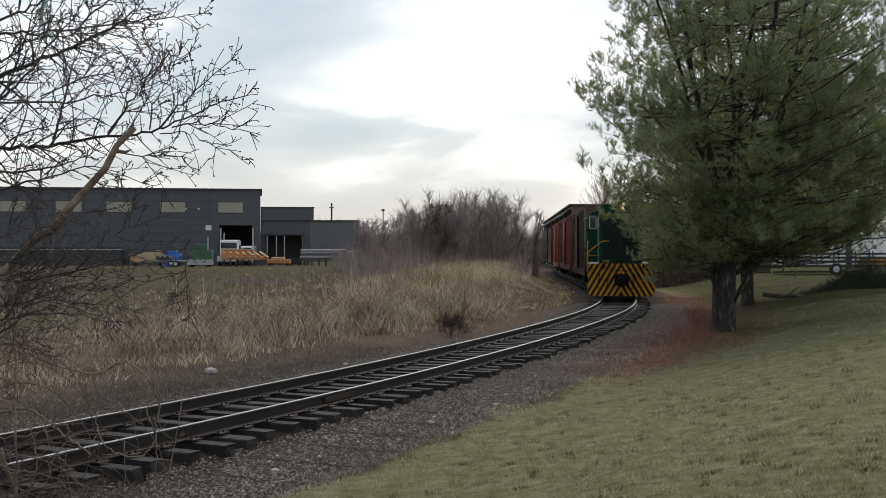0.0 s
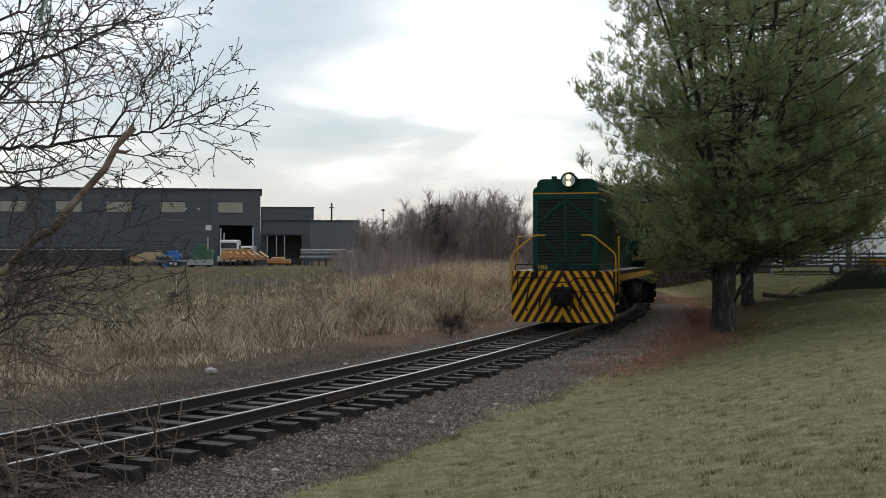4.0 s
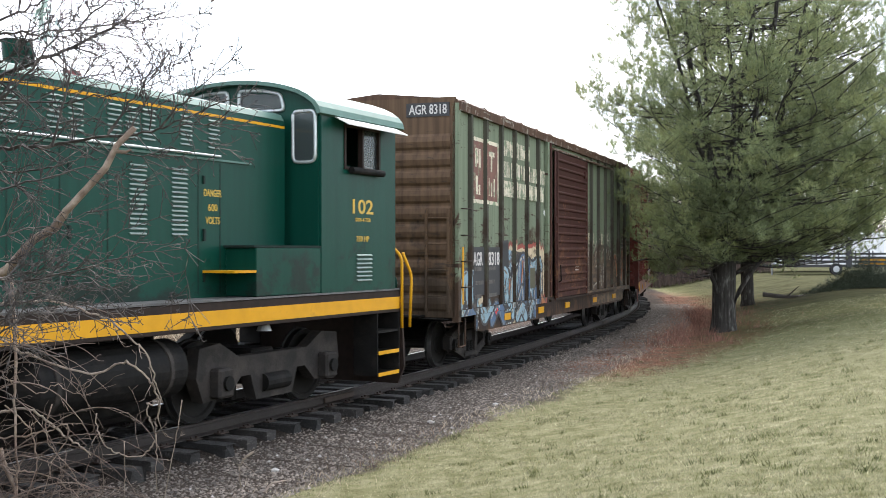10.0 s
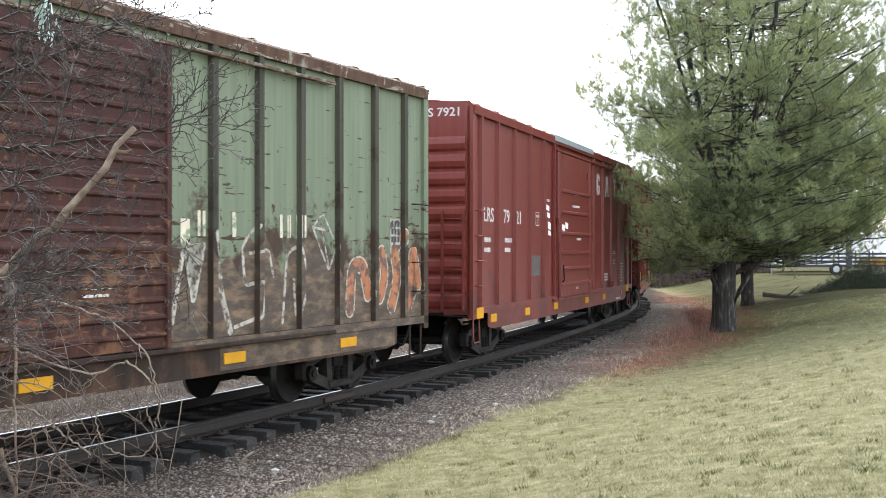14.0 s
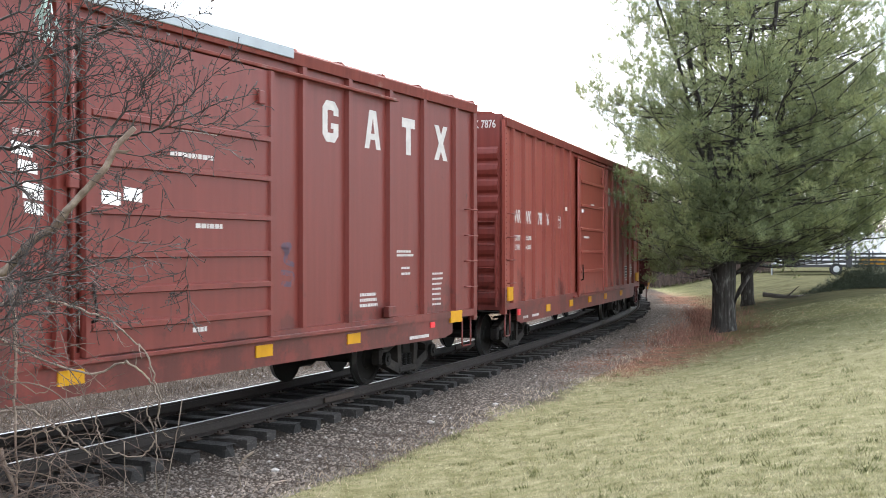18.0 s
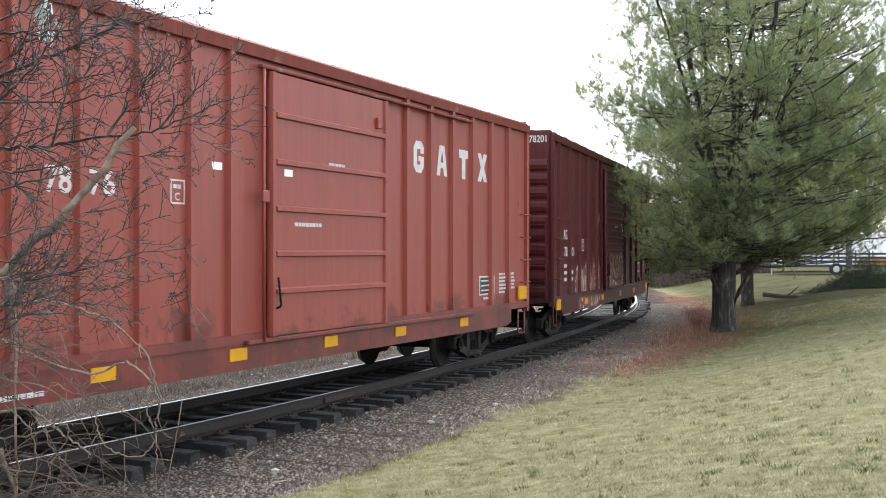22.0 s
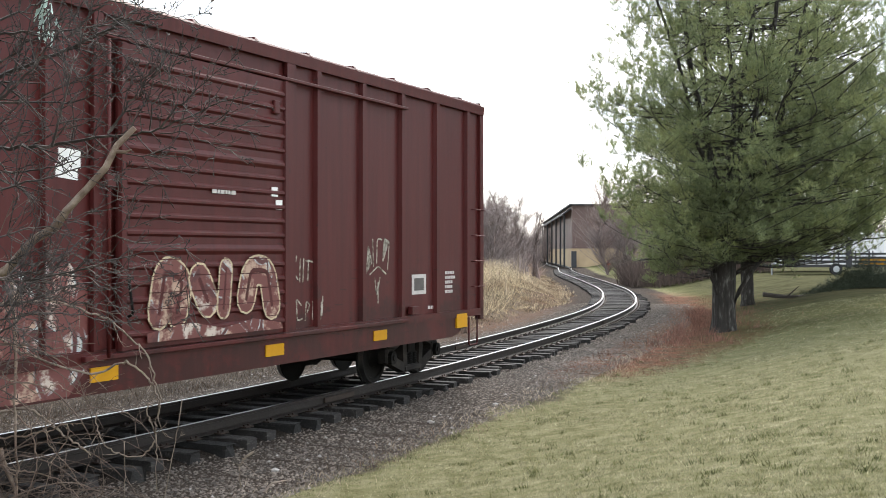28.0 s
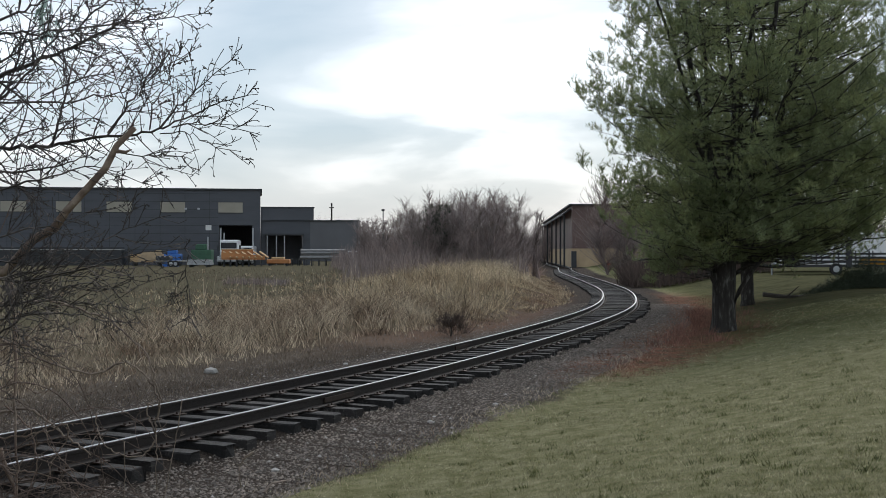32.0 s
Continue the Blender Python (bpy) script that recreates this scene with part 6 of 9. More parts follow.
    for z, t, wd in ((2.80, "DANGER", .34), (2.62, "600", .18), (2.46, "VOLTS", .28)):
        words("lettering", t, .09, pose(8.95 + (.36 - wd) / 2, -.974, z, 90), M["gold"], lo, "gold warning lettering", wd)
    box("data_plate", 3.6, 3.75, -.978, -.968, 2.60, 2.66, M["gold"], lo)
    # cab: front wall steps out on both sides of the hood
    arc = [(1.46 * math.cos(radians(a)) * (1 if a not in (0, 180) else 1), 3.98 + .50 * math.sin(radians(a))) for a in range(0, 181, 12)]
    wall = [(1.46, 1.556)] + arc + [(-1.46, 1.556)]
    wy = [(y, z) for y, z in wall]
    prism("cab_front_wall", wy, 10.86, 10.92, G, lo)
    prism("cab_rear_wall", wy, 12.88, 12.94, G, lo)
    for s in (-1, 1):
        y0, y1 = sorted((s * 1.40, s * 1.46))
        for u0, u1, z0, z1 in ((10.92, 11.46, 1.556, 4.0), (12.44, 12.88, 1.556, 4.0), (11.46, 12.44, 1.556, 3.30), (11.46, 12.44, 3.90, 4.0)):
            box("cab_side", u0, u1, y0, y1, z0, z1, G, lo)
        for u0, u1, z0, z1 in ((11.44, 11.49, 3.28, 3.92), (12.41, 12.46, 3.28, 3.92), (11.49, 12.41, 3.88, 3.92), (11.49, 12.41, 3.28, 3.32), (11.93, 11.97, 3.32, 3.88)):
            box("window_frame", u0, u1, min(s * 1.395, s * 1.475), max(s * 1.395, s * 1.475), z0, z1, M["stripe_dark"], lo)
        g = box("window_pane", 11.97, 12.41, s * 1.43 - .004, s * 1.43 + .004, 3.32, 3.88, M["glass"], lo)
        cyl("arm_rest", (11.55, s * 1.52, 3.27), (12.45, s * 1.52, 3.27), .05, M["black"], lo)
        # awning over the side window
        prism("awning", [(s * 1.46, 3.99), (s * 1.72, 3.86), (s * 1.725, 3.875), (s * 1.46, 4.005)], 11.15, 12.85, M["whitepaint"], lo, "white metal window awning")
        # door in the front wall and the rounded windows
        box("cab_door", 10.835, 10.862, min(s * .99, s * 1.42), max(s * .99, s * 1.42), 2.2, 4.10, M["green"], lo)
        fr = rounded([(10.83, s * 1.20, 4.04), (10.83, s * 1.38, 4.04), (10.83, s * 1.38, 3.34), (10.83, s * 1.02, 3.34), (10.83, s * 1.02, 4.04), (10.83, s * 1.20, 4.04)], .1)
        pipe("window_frame", fr, .026, M["silver"], lo, "rounded aluminium frame")
        box("window_pane", 10.822, 10.834, min(s * 1.04, s * 1.36), max(s * 1.04, s * 1.36), 3.36, 4.02, M["glass"], lo)
        fr = rounded([(10.85, s * .5, 4.36), (10.85, s * .80, 4.30), (10.85, s * .86, 4.07), (10.85, s * .10, 4.07), (10.85, s * .10, 4.38), (10.85, s * .5, 4.36)], .07)
        pipe("window_frame", fr, .026, M["silver"], lo, "rounded aluminium frame")
        prism("window_pane", [(s * .12, 4.08), (s * .83, 4.08), (s * .79, 4.28), (s * .12, 4.36)], 10.846, 10.856, M["glass"], lo)
        # long equipment box and step ahead of the cab
        y0, y1 = sorted((s * .975, s * 1.455))
        box("equipment_box", 9.38, 10.855, y0, y1, 1.56, 2.17, G, lo, bev=.01)
        box("box_step", 8.93, 9.375, y0, y1 if s > 0 else y1, 1.86, 1.89, Y, lo, "yellow-edged box step")
        box("box_lid", 9.34, 10.855, y0, y1, 2.172, 2.20, M["grille"], lo)
        louv = louvre(lo, 12.0, 1.68, 2.10, .42, s * 1.46)
    o = [(1.53 * math.cos(radians(a)), 3.99 + .52 * math.sin(radians(a))) for a in range(0, 181, 10)]
    inn = [(1.47 * math.cos(radians(a)), 3.975 + .48 * math.sin(radians(a))) for a in range(180, -1, -10)]
    prism("cab_roof", o + inn, 10.72, 13.10, M["roofgreen"], lo, "pale green curved cab roof")
    box("cab_floor", 10.93, 12.87, -1.39, 1.39, 1.56, 2.25, M["grille"], lo)
    box("control_stand", 11.2, 11.6, -.4, .4, 2.25, 3.3, M["grille"], lo, bev=.03)
    words("lettering", "102", .21, pose(11.68, -1.463, 2.66, 90), M["gold"], lo, "gold painted number", .58)
    words("lettering", "DS4-4-750", .055, pose(11.76, -1.463, 2.55, 90), M["gold"], lo, "small gold lettering", .42)
    words("lettering", "750 HP", .085, pose(11.78, -1.463, 2.26, 90), M["gold"], lo, "small gold lettering", .36)
    # yellow handrails at both ends
    for u, e in ((0.12, -1), (13.08, 1)):
        for s in (-1, 1):
            pipe("corner_handrail", rounded([(u, s * 1.50, .95), (u, s * 1.50, 2.05), (u, s * .85, 2.58), (u, s * .52, 2.58)], .12), .024, Y, lo, "yellow handrail")
            pipe("step_handrail", rounded([(u - e * .75, s * 1.50, .95), (u - e * .75, s * 1.50, 2.55), (u - e * 1.4, s * 1.45, 2.55)] if e < 0 else
                                          [(u + .25, s * 1.5, .95), (u + .32, s * 1.5, 1.75), (u + .1, s * 1.46, 2.1)], .12), .024, Y, lo, "yellow handrail")
            pipe("end_post", [(u, s * .85, 1.55), (u, s * .85, 2.1)], .018, G, lo)
        pipe("end_rail", [(u, -.55, 2.58), (u, .55, 2.58)], .018, G, lo, "thin green rail")
        pipe("end_rail", rounded([(u, -1.40, 1.56), (u, -1.40, 1.74), (u, 1.40, 1.74), (u, 1.40, 1.56)], .12), .018, G, lo, "thin green rail")
        for s in (-1, 1):
            for z in (.30, .62, .93):
                x0, x1 = sorted((u - e * .08, u - e * .70))
                t = box("step", x0, x1, min(s * 1.10, s * 1.48), max(s * 1.10, s * 1.48), z - .02, z + .015, B, lo)
                if z < .9:
                    box("step_edge", x0, x1, min(s * 1.48, s * 1.495), max(s * 1.48, s * 1.495), z - .03, z + .025, Y, t, "yellow step edge")
            for du in (.06, .72):
                box("step_side", min(u - e * du, u - e * (du + .02)), max(u - e * du, u - e * (du + .02)), min(s * 1.08, s * 1.49), max(s * 1.08, s * 1.49), .28, 1.20, B, lo)
        # coupler, lever and hoses over the plate
        f = u - .12 if e < 0 else u + .12
        bm = bmesh.new()
        bm_box(bm, min(f, f + e * .3), max(f, f + e * .3), -.30, .30, .58, 1.10, .05)
        part("draft_gear", bm, B, lo)
        coupler(lo, f, e)
        for y in (-1.05, .80):
            cyl("marker_lamp", (f + e * .0, y, 1.44), (f + e * .16, y, 1.44), .10, B, lo)
        pipe("uncoupling_rod", rounded([(f + e * .06, -1.2, 1.36), (f + e * .14, -.4, 1.36), (f + e * .3, -.25, 1.24), (f + e * .3, .25, 1.24), (f + e * .14, .4, 1.36), (f + e * .06, 1.3, 1.36), (f + e * .06, 1.3, .9)], .06), .018, B, lo)
        for y, dz in ((.55, .0), (-.6, .05), (.95, .1)):
            pipe("air_hose", rounded([(f, y, 1.05 + dz), (f + e * .12, y, 1.0 + dz), (f + e * .2, y + .1, .55), (f + e * .28, y + .02, .42)], .12), .024, B, lo)
    # under the frame
    cyl("air_tank", (5.95, -1.05, .78), (8.15, -1.05, .78), .34, B, lo, "black cylindrical air tank", seg=24)
    cyl("air_tank", (5.95, 1.05, .78), (8.15, 1.05, .78), .34, B, lo, "black cylindrical air tank", seg=24)
    for s in (-1, 1):
        for a, b in ((5.95, 5.78), (8.15, 8.32)):
            cyl("tank_head", (a, s * 1.05, .78), (b, s * 1.05, .78), .335, B, lo, r2=.14, seg=24)
    for u in (6.15, 7.85):
        for s in (-1, 1):
            cyl("tank_band", (u, s * 1.05, .78), (u + .06, s * 1.05, .78), .352, M["truckgrey"], lo, seg=24)
            box("tank_hanger", u, u + .06, min(s * 1.0, s * 1.1), max(s * 1.0, s * 1.1), 1.0, 1.22, B, lo)
    # dark box added between the trucks to block the bright view underneath
    box("added_underframe_box", 4.95, 8.4, -.7, .7, .22, 1.2, B, lo, bev=.05)
    for u in (3.3, 9.9):
        for s in (-1, 1):
            cyl("sand_pipe_cap", (u, s * 1.2, 1.10), (u, s * 1.2, 1.20), .10, M["silver"], lo, r2=.06)
    gear = [loco_truck(lo, 3.12), loco_truck(lo, 10.22)]
    TRAIN.append((lo, 0.0, (3.12, 10.22), gear))


locomotive()
green_boxcar()
red_boxcar()
faded_boxcar()
maroon_boxcar()


# ---------------------------------------------------------------- plants
M["bark"] = mat("dark_pine_bark", (0.029, 0.025, 0.021), 0.95, 0, 0.5, 9, 1.0, 14, (0.105, 0.10, 0.092), 0.54, 0.70, 9, stretch=(1, 1, 0.3))
M["needle"] = mat("pine_needles", (0.205, 0.240, 0.118), 0.6, 0, 0.25, 0.8, 0, 40, (0.270, 0.290, 0.125), 0.48, 0.64, 0.7, island=0.35, spec=0.3)


def let_light_through(m, share):
    """Thin leaves pass part of the light on to their other side."""
    nt = m.node_tree
    b, out = nt.nodes["Principled BSDF"], nt.nodes["Material Output"]
    tr = nt.nodes.new("ShaderNodeBsdfTranslucent")
    mx = nt.nodes.new("ShaderNodeMixShader")
    mx.inputs[0].default_value = share
    nt.links.new(b.inputs["Base Color"].links[0].from_socket, tr.inputs["Color"])
    nt.links.new(b.outputs[0], mx.inputs[1])
    nt.links.new(tr.outputs[0], mx.inputs[2])
    nt.links.new(mx.outputs[0], out.inputs["Surface"])


let_light_through(M["needle"], 0.5)
M["twig"] = mat("grey_brown_twig_bark", (0.032, 0.026, 0.024), 0.85, 0, 0.35, 6, 0.3, 60, (0.135, 0.114, 0.104), 0.52, 0.68, 8)
M["limb"] = mat("pale_brown_limb_bark", (0.145, 0.102, 0.076), 0.85, 0, 0.35, 6, 0.6, 50, (0.30, 0.24, 0.19), 0.5, 0.7, 9)
M["vine"] = mat("pale_dead_vine", (0.185, 0.145, 0.115), 0.9, 0, 0.35, 7, 0.3, 60, (0.06, 0.042, 0.032), 0.5, 0.7, 6)
M["dead_stem"] = mat("brown_dead_stems", (0.088, 0.062, 0.048), 0.9, 0, 0.35, 7, 0.3, 60, (0.17, 0.13, 0.105), 0.52, 0.68, 5)
M["far_twig"] = mat("brown_bare_wood", (0.232, 0.190, 0.178), 0.95, 0, 0.3, 0.4, 0, 40, (0.28, 0.215, 0.185), 0.45, 0.65, 0.3, island=0.4)
M["straw"] = mat("dry_straw_grass", (0.44, 0.37, 0.275), 0.9, 0, 0.25, 0.6, 0, 40, (0.160, 0.115, 0.082), 0.42, 0.58, 0.5, island=0.85, spec=0.2)
M["straw_pale"] = mat("pale_straw_grass", (0.52, 0.425, 0.290), 0.9, 0, 0.25, 0.6, 0, 40, (0.260, 0.185, 0.118), 0.46, 0.60, 0.5, island=0.8, spec=0.2)
M["blade"] = mat("lawn_grass_blades", (0.150, 0.150, 0.066), 0.8, 0, 0.3, 9.0, 0, 40, (0.37, 0.345, 0.230), 0.38, 0.62, 4.5, island=0.5, spec=0.25)
M["weed"] = mat("grey_brown_dead_weeds", (0.135, 0.106, 0.080), 0.95, 0, 0.3, 2, 0, 40, (0.22, 0.18, 0.135), 0.5, 0.62, 0.8, island=0.5, spec=0.2)
M["litter"] = mat("brown_needle_litter", (0.150, 0.076, 0.052), 0.95, 0, 0.3, 2, island=0.5, spec=0.2)
M["scrub"] = mat("red_brown_scrub", (0.235, 0.118, 0.088), 0.9, 0, 0.3, 2, 0, 40, (0.13, 0.075, 0.055), 0.45, 0.6, 1.5, island=0.5, spec=0.2)
M["weed_dark"] = mat("dark_brown_scrub", (0.075, 0.052, 0.042), 0.9, 0, 0.3, 2, island=0.6)
M["evergreen"] = mat("dull_evergreen", (0.050, 0.066, 0.040), 0.8, 0, 0.3, 1.5, island=0.45)
M["tuft"] = mat("green_lawn_tufts", (0.085, 0.098, 0.034), 0.85, 0, 0.3, 6, 0, 40, (0.20, 0.18, 0.09), 0.5, 0.65, 3, island=0.5, spec=0.2)
let_light_through(M["blade"], 0.45)
let_light_through(M["straw"], 0.25)
M["dark_brush"] = mat("dark_brown_brush", (0.092, 0.066, 0.055), 0.95, 0, 0.3, 0.4, island=0.4)
M["pebble"] = mat("pale_pebble_stone", (0.27, 0.255, 0.24), 0.9, 0, 0.2, 20, island=0.4)
M["rag"] = mat("pale_plastic_shred", (0.36, 0.46, 0.42), 0.5, 0, 0.2, 15)


def stuff(name, V, F, material, label, category):
    return tagged(put(name, tri_mesh(name, V, F), material), label, category, kind="stuff")


def tufts(P, D, n, length, width, spread, rng):
    """Needle tufts at places P, pointing along D: n thin triangles each."""
    k = len(P)
    base = np.repeat(P, n, axis=0)
    dirs = np.repeat(D, n, axis=0) + rng.normal(0, spread, (k * n, 3))
    dirs /= np.linalg.norm(dirs, axis=1)[:, None] + 1e-9
    side = np.cross(dirs, rng.normal(0, 1, (k * n, 3)))
    side /= np.linalg.norm(side, axis=1)[:, None] + 1e-9
    L = length * rng.uniform(0.7, 1.25, (k * n, 1))
    a, b, c = base - side * width / 2, base + side * width / 2, base + dirs * L
    V = np.stack([a, b, c], 1).reshape(-1, 3)
    return V, np.arange(len(V)).reshape(-1, 3)


def brushes(A, B, n, length, width, rng):
    """Needles set along each shoot from A to B, sweeping forwards like a bottle brush."""
    k = len(A)
    f = rng.uniform(0.15, 1.0, (k, n, 1))
    ax = B - A
    ax = ax / (np.linalg.norm(ax, axis=1)[:, None] + 1e-9)
    base = (A[:, None] * (1 - f) + B[:, None] * f).reshape(-1, 3)
    dirs = np.repeat(ax, n, axis=0) + rng.normal(0, 0.62, (k * n, 3))
    dirs /= np.linalg.norm(dirs, axis=1)[:, None] + 1e-9
    side = np.cross(dirs, rng.normal(0, 1, (k * n, 3)))
    side /= np.linalg.norm(side, axis=1)[:, None] + 1e-9
    L = length * rng.uniform(0.7, 1.2, (k * n, 1))
    V = np.stack([base - side * width / 2, base + side * width / 2, base + dirs * L], 1).reshape(-1, 3)
    return V, np.arange(len(V)).reshape(-1, 3)


def pine(name, label, x, y, top, reach, seed, leaders, low_limbs=(), lowest=2.1, trunk_r=0.33, density=1.0, clear=6.2, needles=8, nw=0.018):
    """White pine: a short furrowed bole that parts into steep leaders, limbs curving upwards, shoots that end in needle brushes.
    leaders: (across, deep) at 3 m and at 10 m up, the height where each one parts from the bole, its thickness."""
    rng = np.random.default_rng(seed)
    rnd = random.Random(seed)
    tree = empty(name, pose(x, y, zat(x, y)), label=label, category="pine tree", group="pines by the track")

    def trunk_at(z):
        return Vector((0.05 * math.sin(z * 0.7 + seed), 0.06 * math.cos(z * 0.6), z))
    # bole with buttressed foot and bark ridges
    V, F = [], []
    seg, zs = 40, [-0.25, -0.05, 0.1, 0.25, 0.45, 0.7, 1.0, 1.3, 1.6, 1.9, 2.2, 2.5, 2.8, 3.2]
    for i, z in enumerate(zs):
        c = trunk_at(z)
        r0 = trunk_r * float(np.interp(z, [-.25, .0, .25, .6, 1.3, 2.2, 3.2], [1.36, 1.22, 1.06, 1.0, 1.0, 1.04, .8]))
        for j in range(seg):
            a = 2 * math.pi * j / seg
            foot = 0.10 * max(0, .5 - z) * math.cos(a * 5 + seed)
            ridge = (0.035 if j % 2 else -0.03) * (0.6 + 0.8 * noise.noise(Vector((j * 1.7, z * 2.2, seed))))
            r = r0 * (1 + foot + ridge + .03 * noise.noise(Vector((math.cos(a) * 2, math.sin(a) * 2, z * 3))))
            V.append(c + Vector((math.cos(a) * r, math.sin(a) * r, 0)))
    for i in range(len(zs) - 1):
        for j in range(seg):
            q = i * seg + j
            w = i * seg + (j + 1) % seg
            F.append((q, w, w + seg, q + seg))
    F.append(tuple(range((len(zs) - 1) * seg, len(zs) * seg)))
    put("trunk", mesh("trunk", V, F), M["bark"], tree, "dark furrowed pine trunk")
    axes = []
    for x3, y3, x10, y10, z0, th in leaders:
        def leader(z, x3=x3, y3=y3, x10=x10, y10=y10, z0=z0):
            q = (z - 3.0) / 7.0
            w = max(0.0, min((z - z0) / 2.5, 1.0))
            wob = .12 * math.sin(z * 1.1 + x10 * 3)
            return Vector(((x3 + (x10 - x3) * q + wob) * w, (y3 + (y10 - y3) * q + wob * .6) * w, z))
        axes.append((z0, leader))
        k = 12
        hi = top - rnd.uniform(0, 1.5)
        paths = [([leader(z0 + (hi - z0) * i / k) for i in range(k + 1)], [th * (1 - .9 * i / k) + .012 for i in range(k + 1)])]
        V, F = tube_arrays(paths, 8)
        me = mesh("leader", V, F)
        me.shade_smooth()
        put("leader", me, M["bark"], tree, "steep grey-barked leader")
    A, B, limbs = [], [], []

    def foliage(pts, R, q0, q1, count):
        n = len(pts) - 1
        for j in range(count):
            q = q1 - (q1 - q0) * rnd.random() ** 1.25 if j > 1 else rnd.uniform(.93, 1) * q1
            i = min(n - 1, int(q * n))
            c = pts[i].lerp(pts[i + 1], q * n - i)
            tan = (pts[i + 1] - pts[i]).normalized()
            lat = tan.cross(Vector((0, 0, 1)))
            lat = lat.normalized() * rnd.choice((-1, 1)) if lat.length > .05 else Vector((1, 0, 0))
            bd = (tan * rnd.uniform(-.1, .6) + lat * rnd.uniform(.2, 1.2) + Vector((rnd.gauss(0, .35), rnd.gauss(0, .35), rnd.uniform(-.25, .95)))).normalized()
            bl = rnd.uniform(.35, 1.1) * (.62 + .5 * (1 - q))
            e = c + bd * bl + Vector((0, 0, .10 * bl))
            limbs.append(([c, c.lerp(e, .5) - Vector((0, 0, .02)), e], [0.005, .004, 0.002]))
            for s in range(rnd.randint(6, 9)):
                f = rnd.uniform(.25, 1.0) if s else 1.0
                b = c.lerp(e, f)
                sd = (bd * .5 + Vector((rnd.gauss(0, .6), rnd.gauss(0, .6), rnd.uniform(.3, 1.5)))).normalized()
                g = b + sd * rnd.uniform(.12, .27)
                A.append(tuple(b))
                B.append(tuple(g))

    z = lowest
    while z < top - 0.3:
        for k in range(rnd.randint(13, 16)):
            az = rnd.uniform(0, 2 * math.pi) if k > 2 else rnd.uniform(-.8, .8)
            ca = math.cos(az)
            up_ = float(smooth(clear - .8, clear + 1.2, np.array(z)))
            R = reach(z, ca) * (rnd.uniform(.10, 1.0) ** (.40 if ca < .2 else .32)) * rnd.uniform(.94, 1.06)
            ze = z + rnd.uniform(-.35, .35)
            if ca > .2:
                ze = max(ze, lowest + .62 + .08 * R)
            fall = rnd.uniform(.05, .38) * float(smooth(2.5, 5.0, np.array(ze))) + rnd.uniform(-.18, .22) + .14 * up_
            zs0 = max(1.55, lowest - .5, ze - fall * R)
            ok = [ax for z0, ax in axes if zs0 > z0 + 1.2]
            near = sorted(ok, key=lambda ax: -(ax(zs0).x * ca + ax(zs0).y * math.sin(az)))
            p0 = (near[min(len(near) - 1, int(rnd.random() ** 1.5 * len(near)))](zs0) if near else trunk_at(min(zs0, 3.0)))
            tip = Vector((ca * R, math.sin(az) * R, ze))
            w = rnd.uniform(-.20, .20) * R
            n = 8
            pts = []
            for i in range(n + 1):
                q = i / n
                p = p0.lerp(tip, q)
                p.z = p0.z + (tip.z - p0.z) * (.35 * q + .65 * q * q) - .10 * R * math.sin(q * math.pi) * (1 if ze < 4 else .3)
                s = w * math.sin(q * 3.6)
                p += Vector((-math.sin(az) * s, ca * s, rnd.gauss(0, .03)))
                pts.append(p)
            limbs.append((pts, [(0.006 + 0.0045 * R) * (1 - .9 * i / n) ** 1.3 + .004 for i in range(n + 1)]))
            span_ = (tip - p0).length
            foliage(pts, R, .08 + .14 * up_, 1.0, int((4.5 + span_ * 4.7) * density * (1 - .30 * up_)))
        z += rnd.uniform(0.30, 0.42)
    # the stout low limbs that sweep out past the bole
    for pts, r in low_limbs:
        q = rounded(pts, .4, 4)
        V, F = tube_arrays([(q, [r * (1 - .75 * i / len(q)) for i in range(len(q))])], 8)
        me = mesh("low_limb", V, F)
        me.shade_smooth()
        put("low_limb", me, M["bark"], tree, "stout grey limb sweeping outwards")
        foliage(q, 3.0, .55, 1.0, int(34 * density))
    V, F = tube_arrays(limbs, 3)
    lm = put("branchwork", mesh("branchwork", V, F), M["bark"], tree)
    lm["kind"] = "stuff"
    V, F = brushes(np.array(A), np.array(B), needles, 0.125, nw, rng)
    cr = put("crown", tri_mesh("crown", V, F), M["needle"], tree, "dense soft green needle tufts")
    cr["kind"] = "stuff"


def reach_near(z, ca):
    west = float(np.interp(z, [1.7, 2.2, 2.9, 3.9, 5.4, 6.6, 7.6, 8.2, 8.8, 9.6, 11.5, 13.5], [2.6, 3.2, 3.5, 3.8, 4.3, 4.6, 4.6, 4.3, 3.5, 3.6, 2.6, 1.0]))
    east = float(np.interp(z, [1.7, 2.2, 2.9, 3.9, 5.4, 8.0, 9.5, 11.5, 13.5], [2.2, 3.3, 5.0, 6.0, 6.4, 6.4, 6.0, 4.5, 1.0]))
    q = .5 + .5 * ca
    return west * (1 - q) + east * q


def reach_far(z, ca):
    return float(np.interp(z, [1.8, 3, 6, 10, 14], [3.4, 5.0, 6.0, 4.6, 0.8])) * (1 + .35 * max(ca, 0))


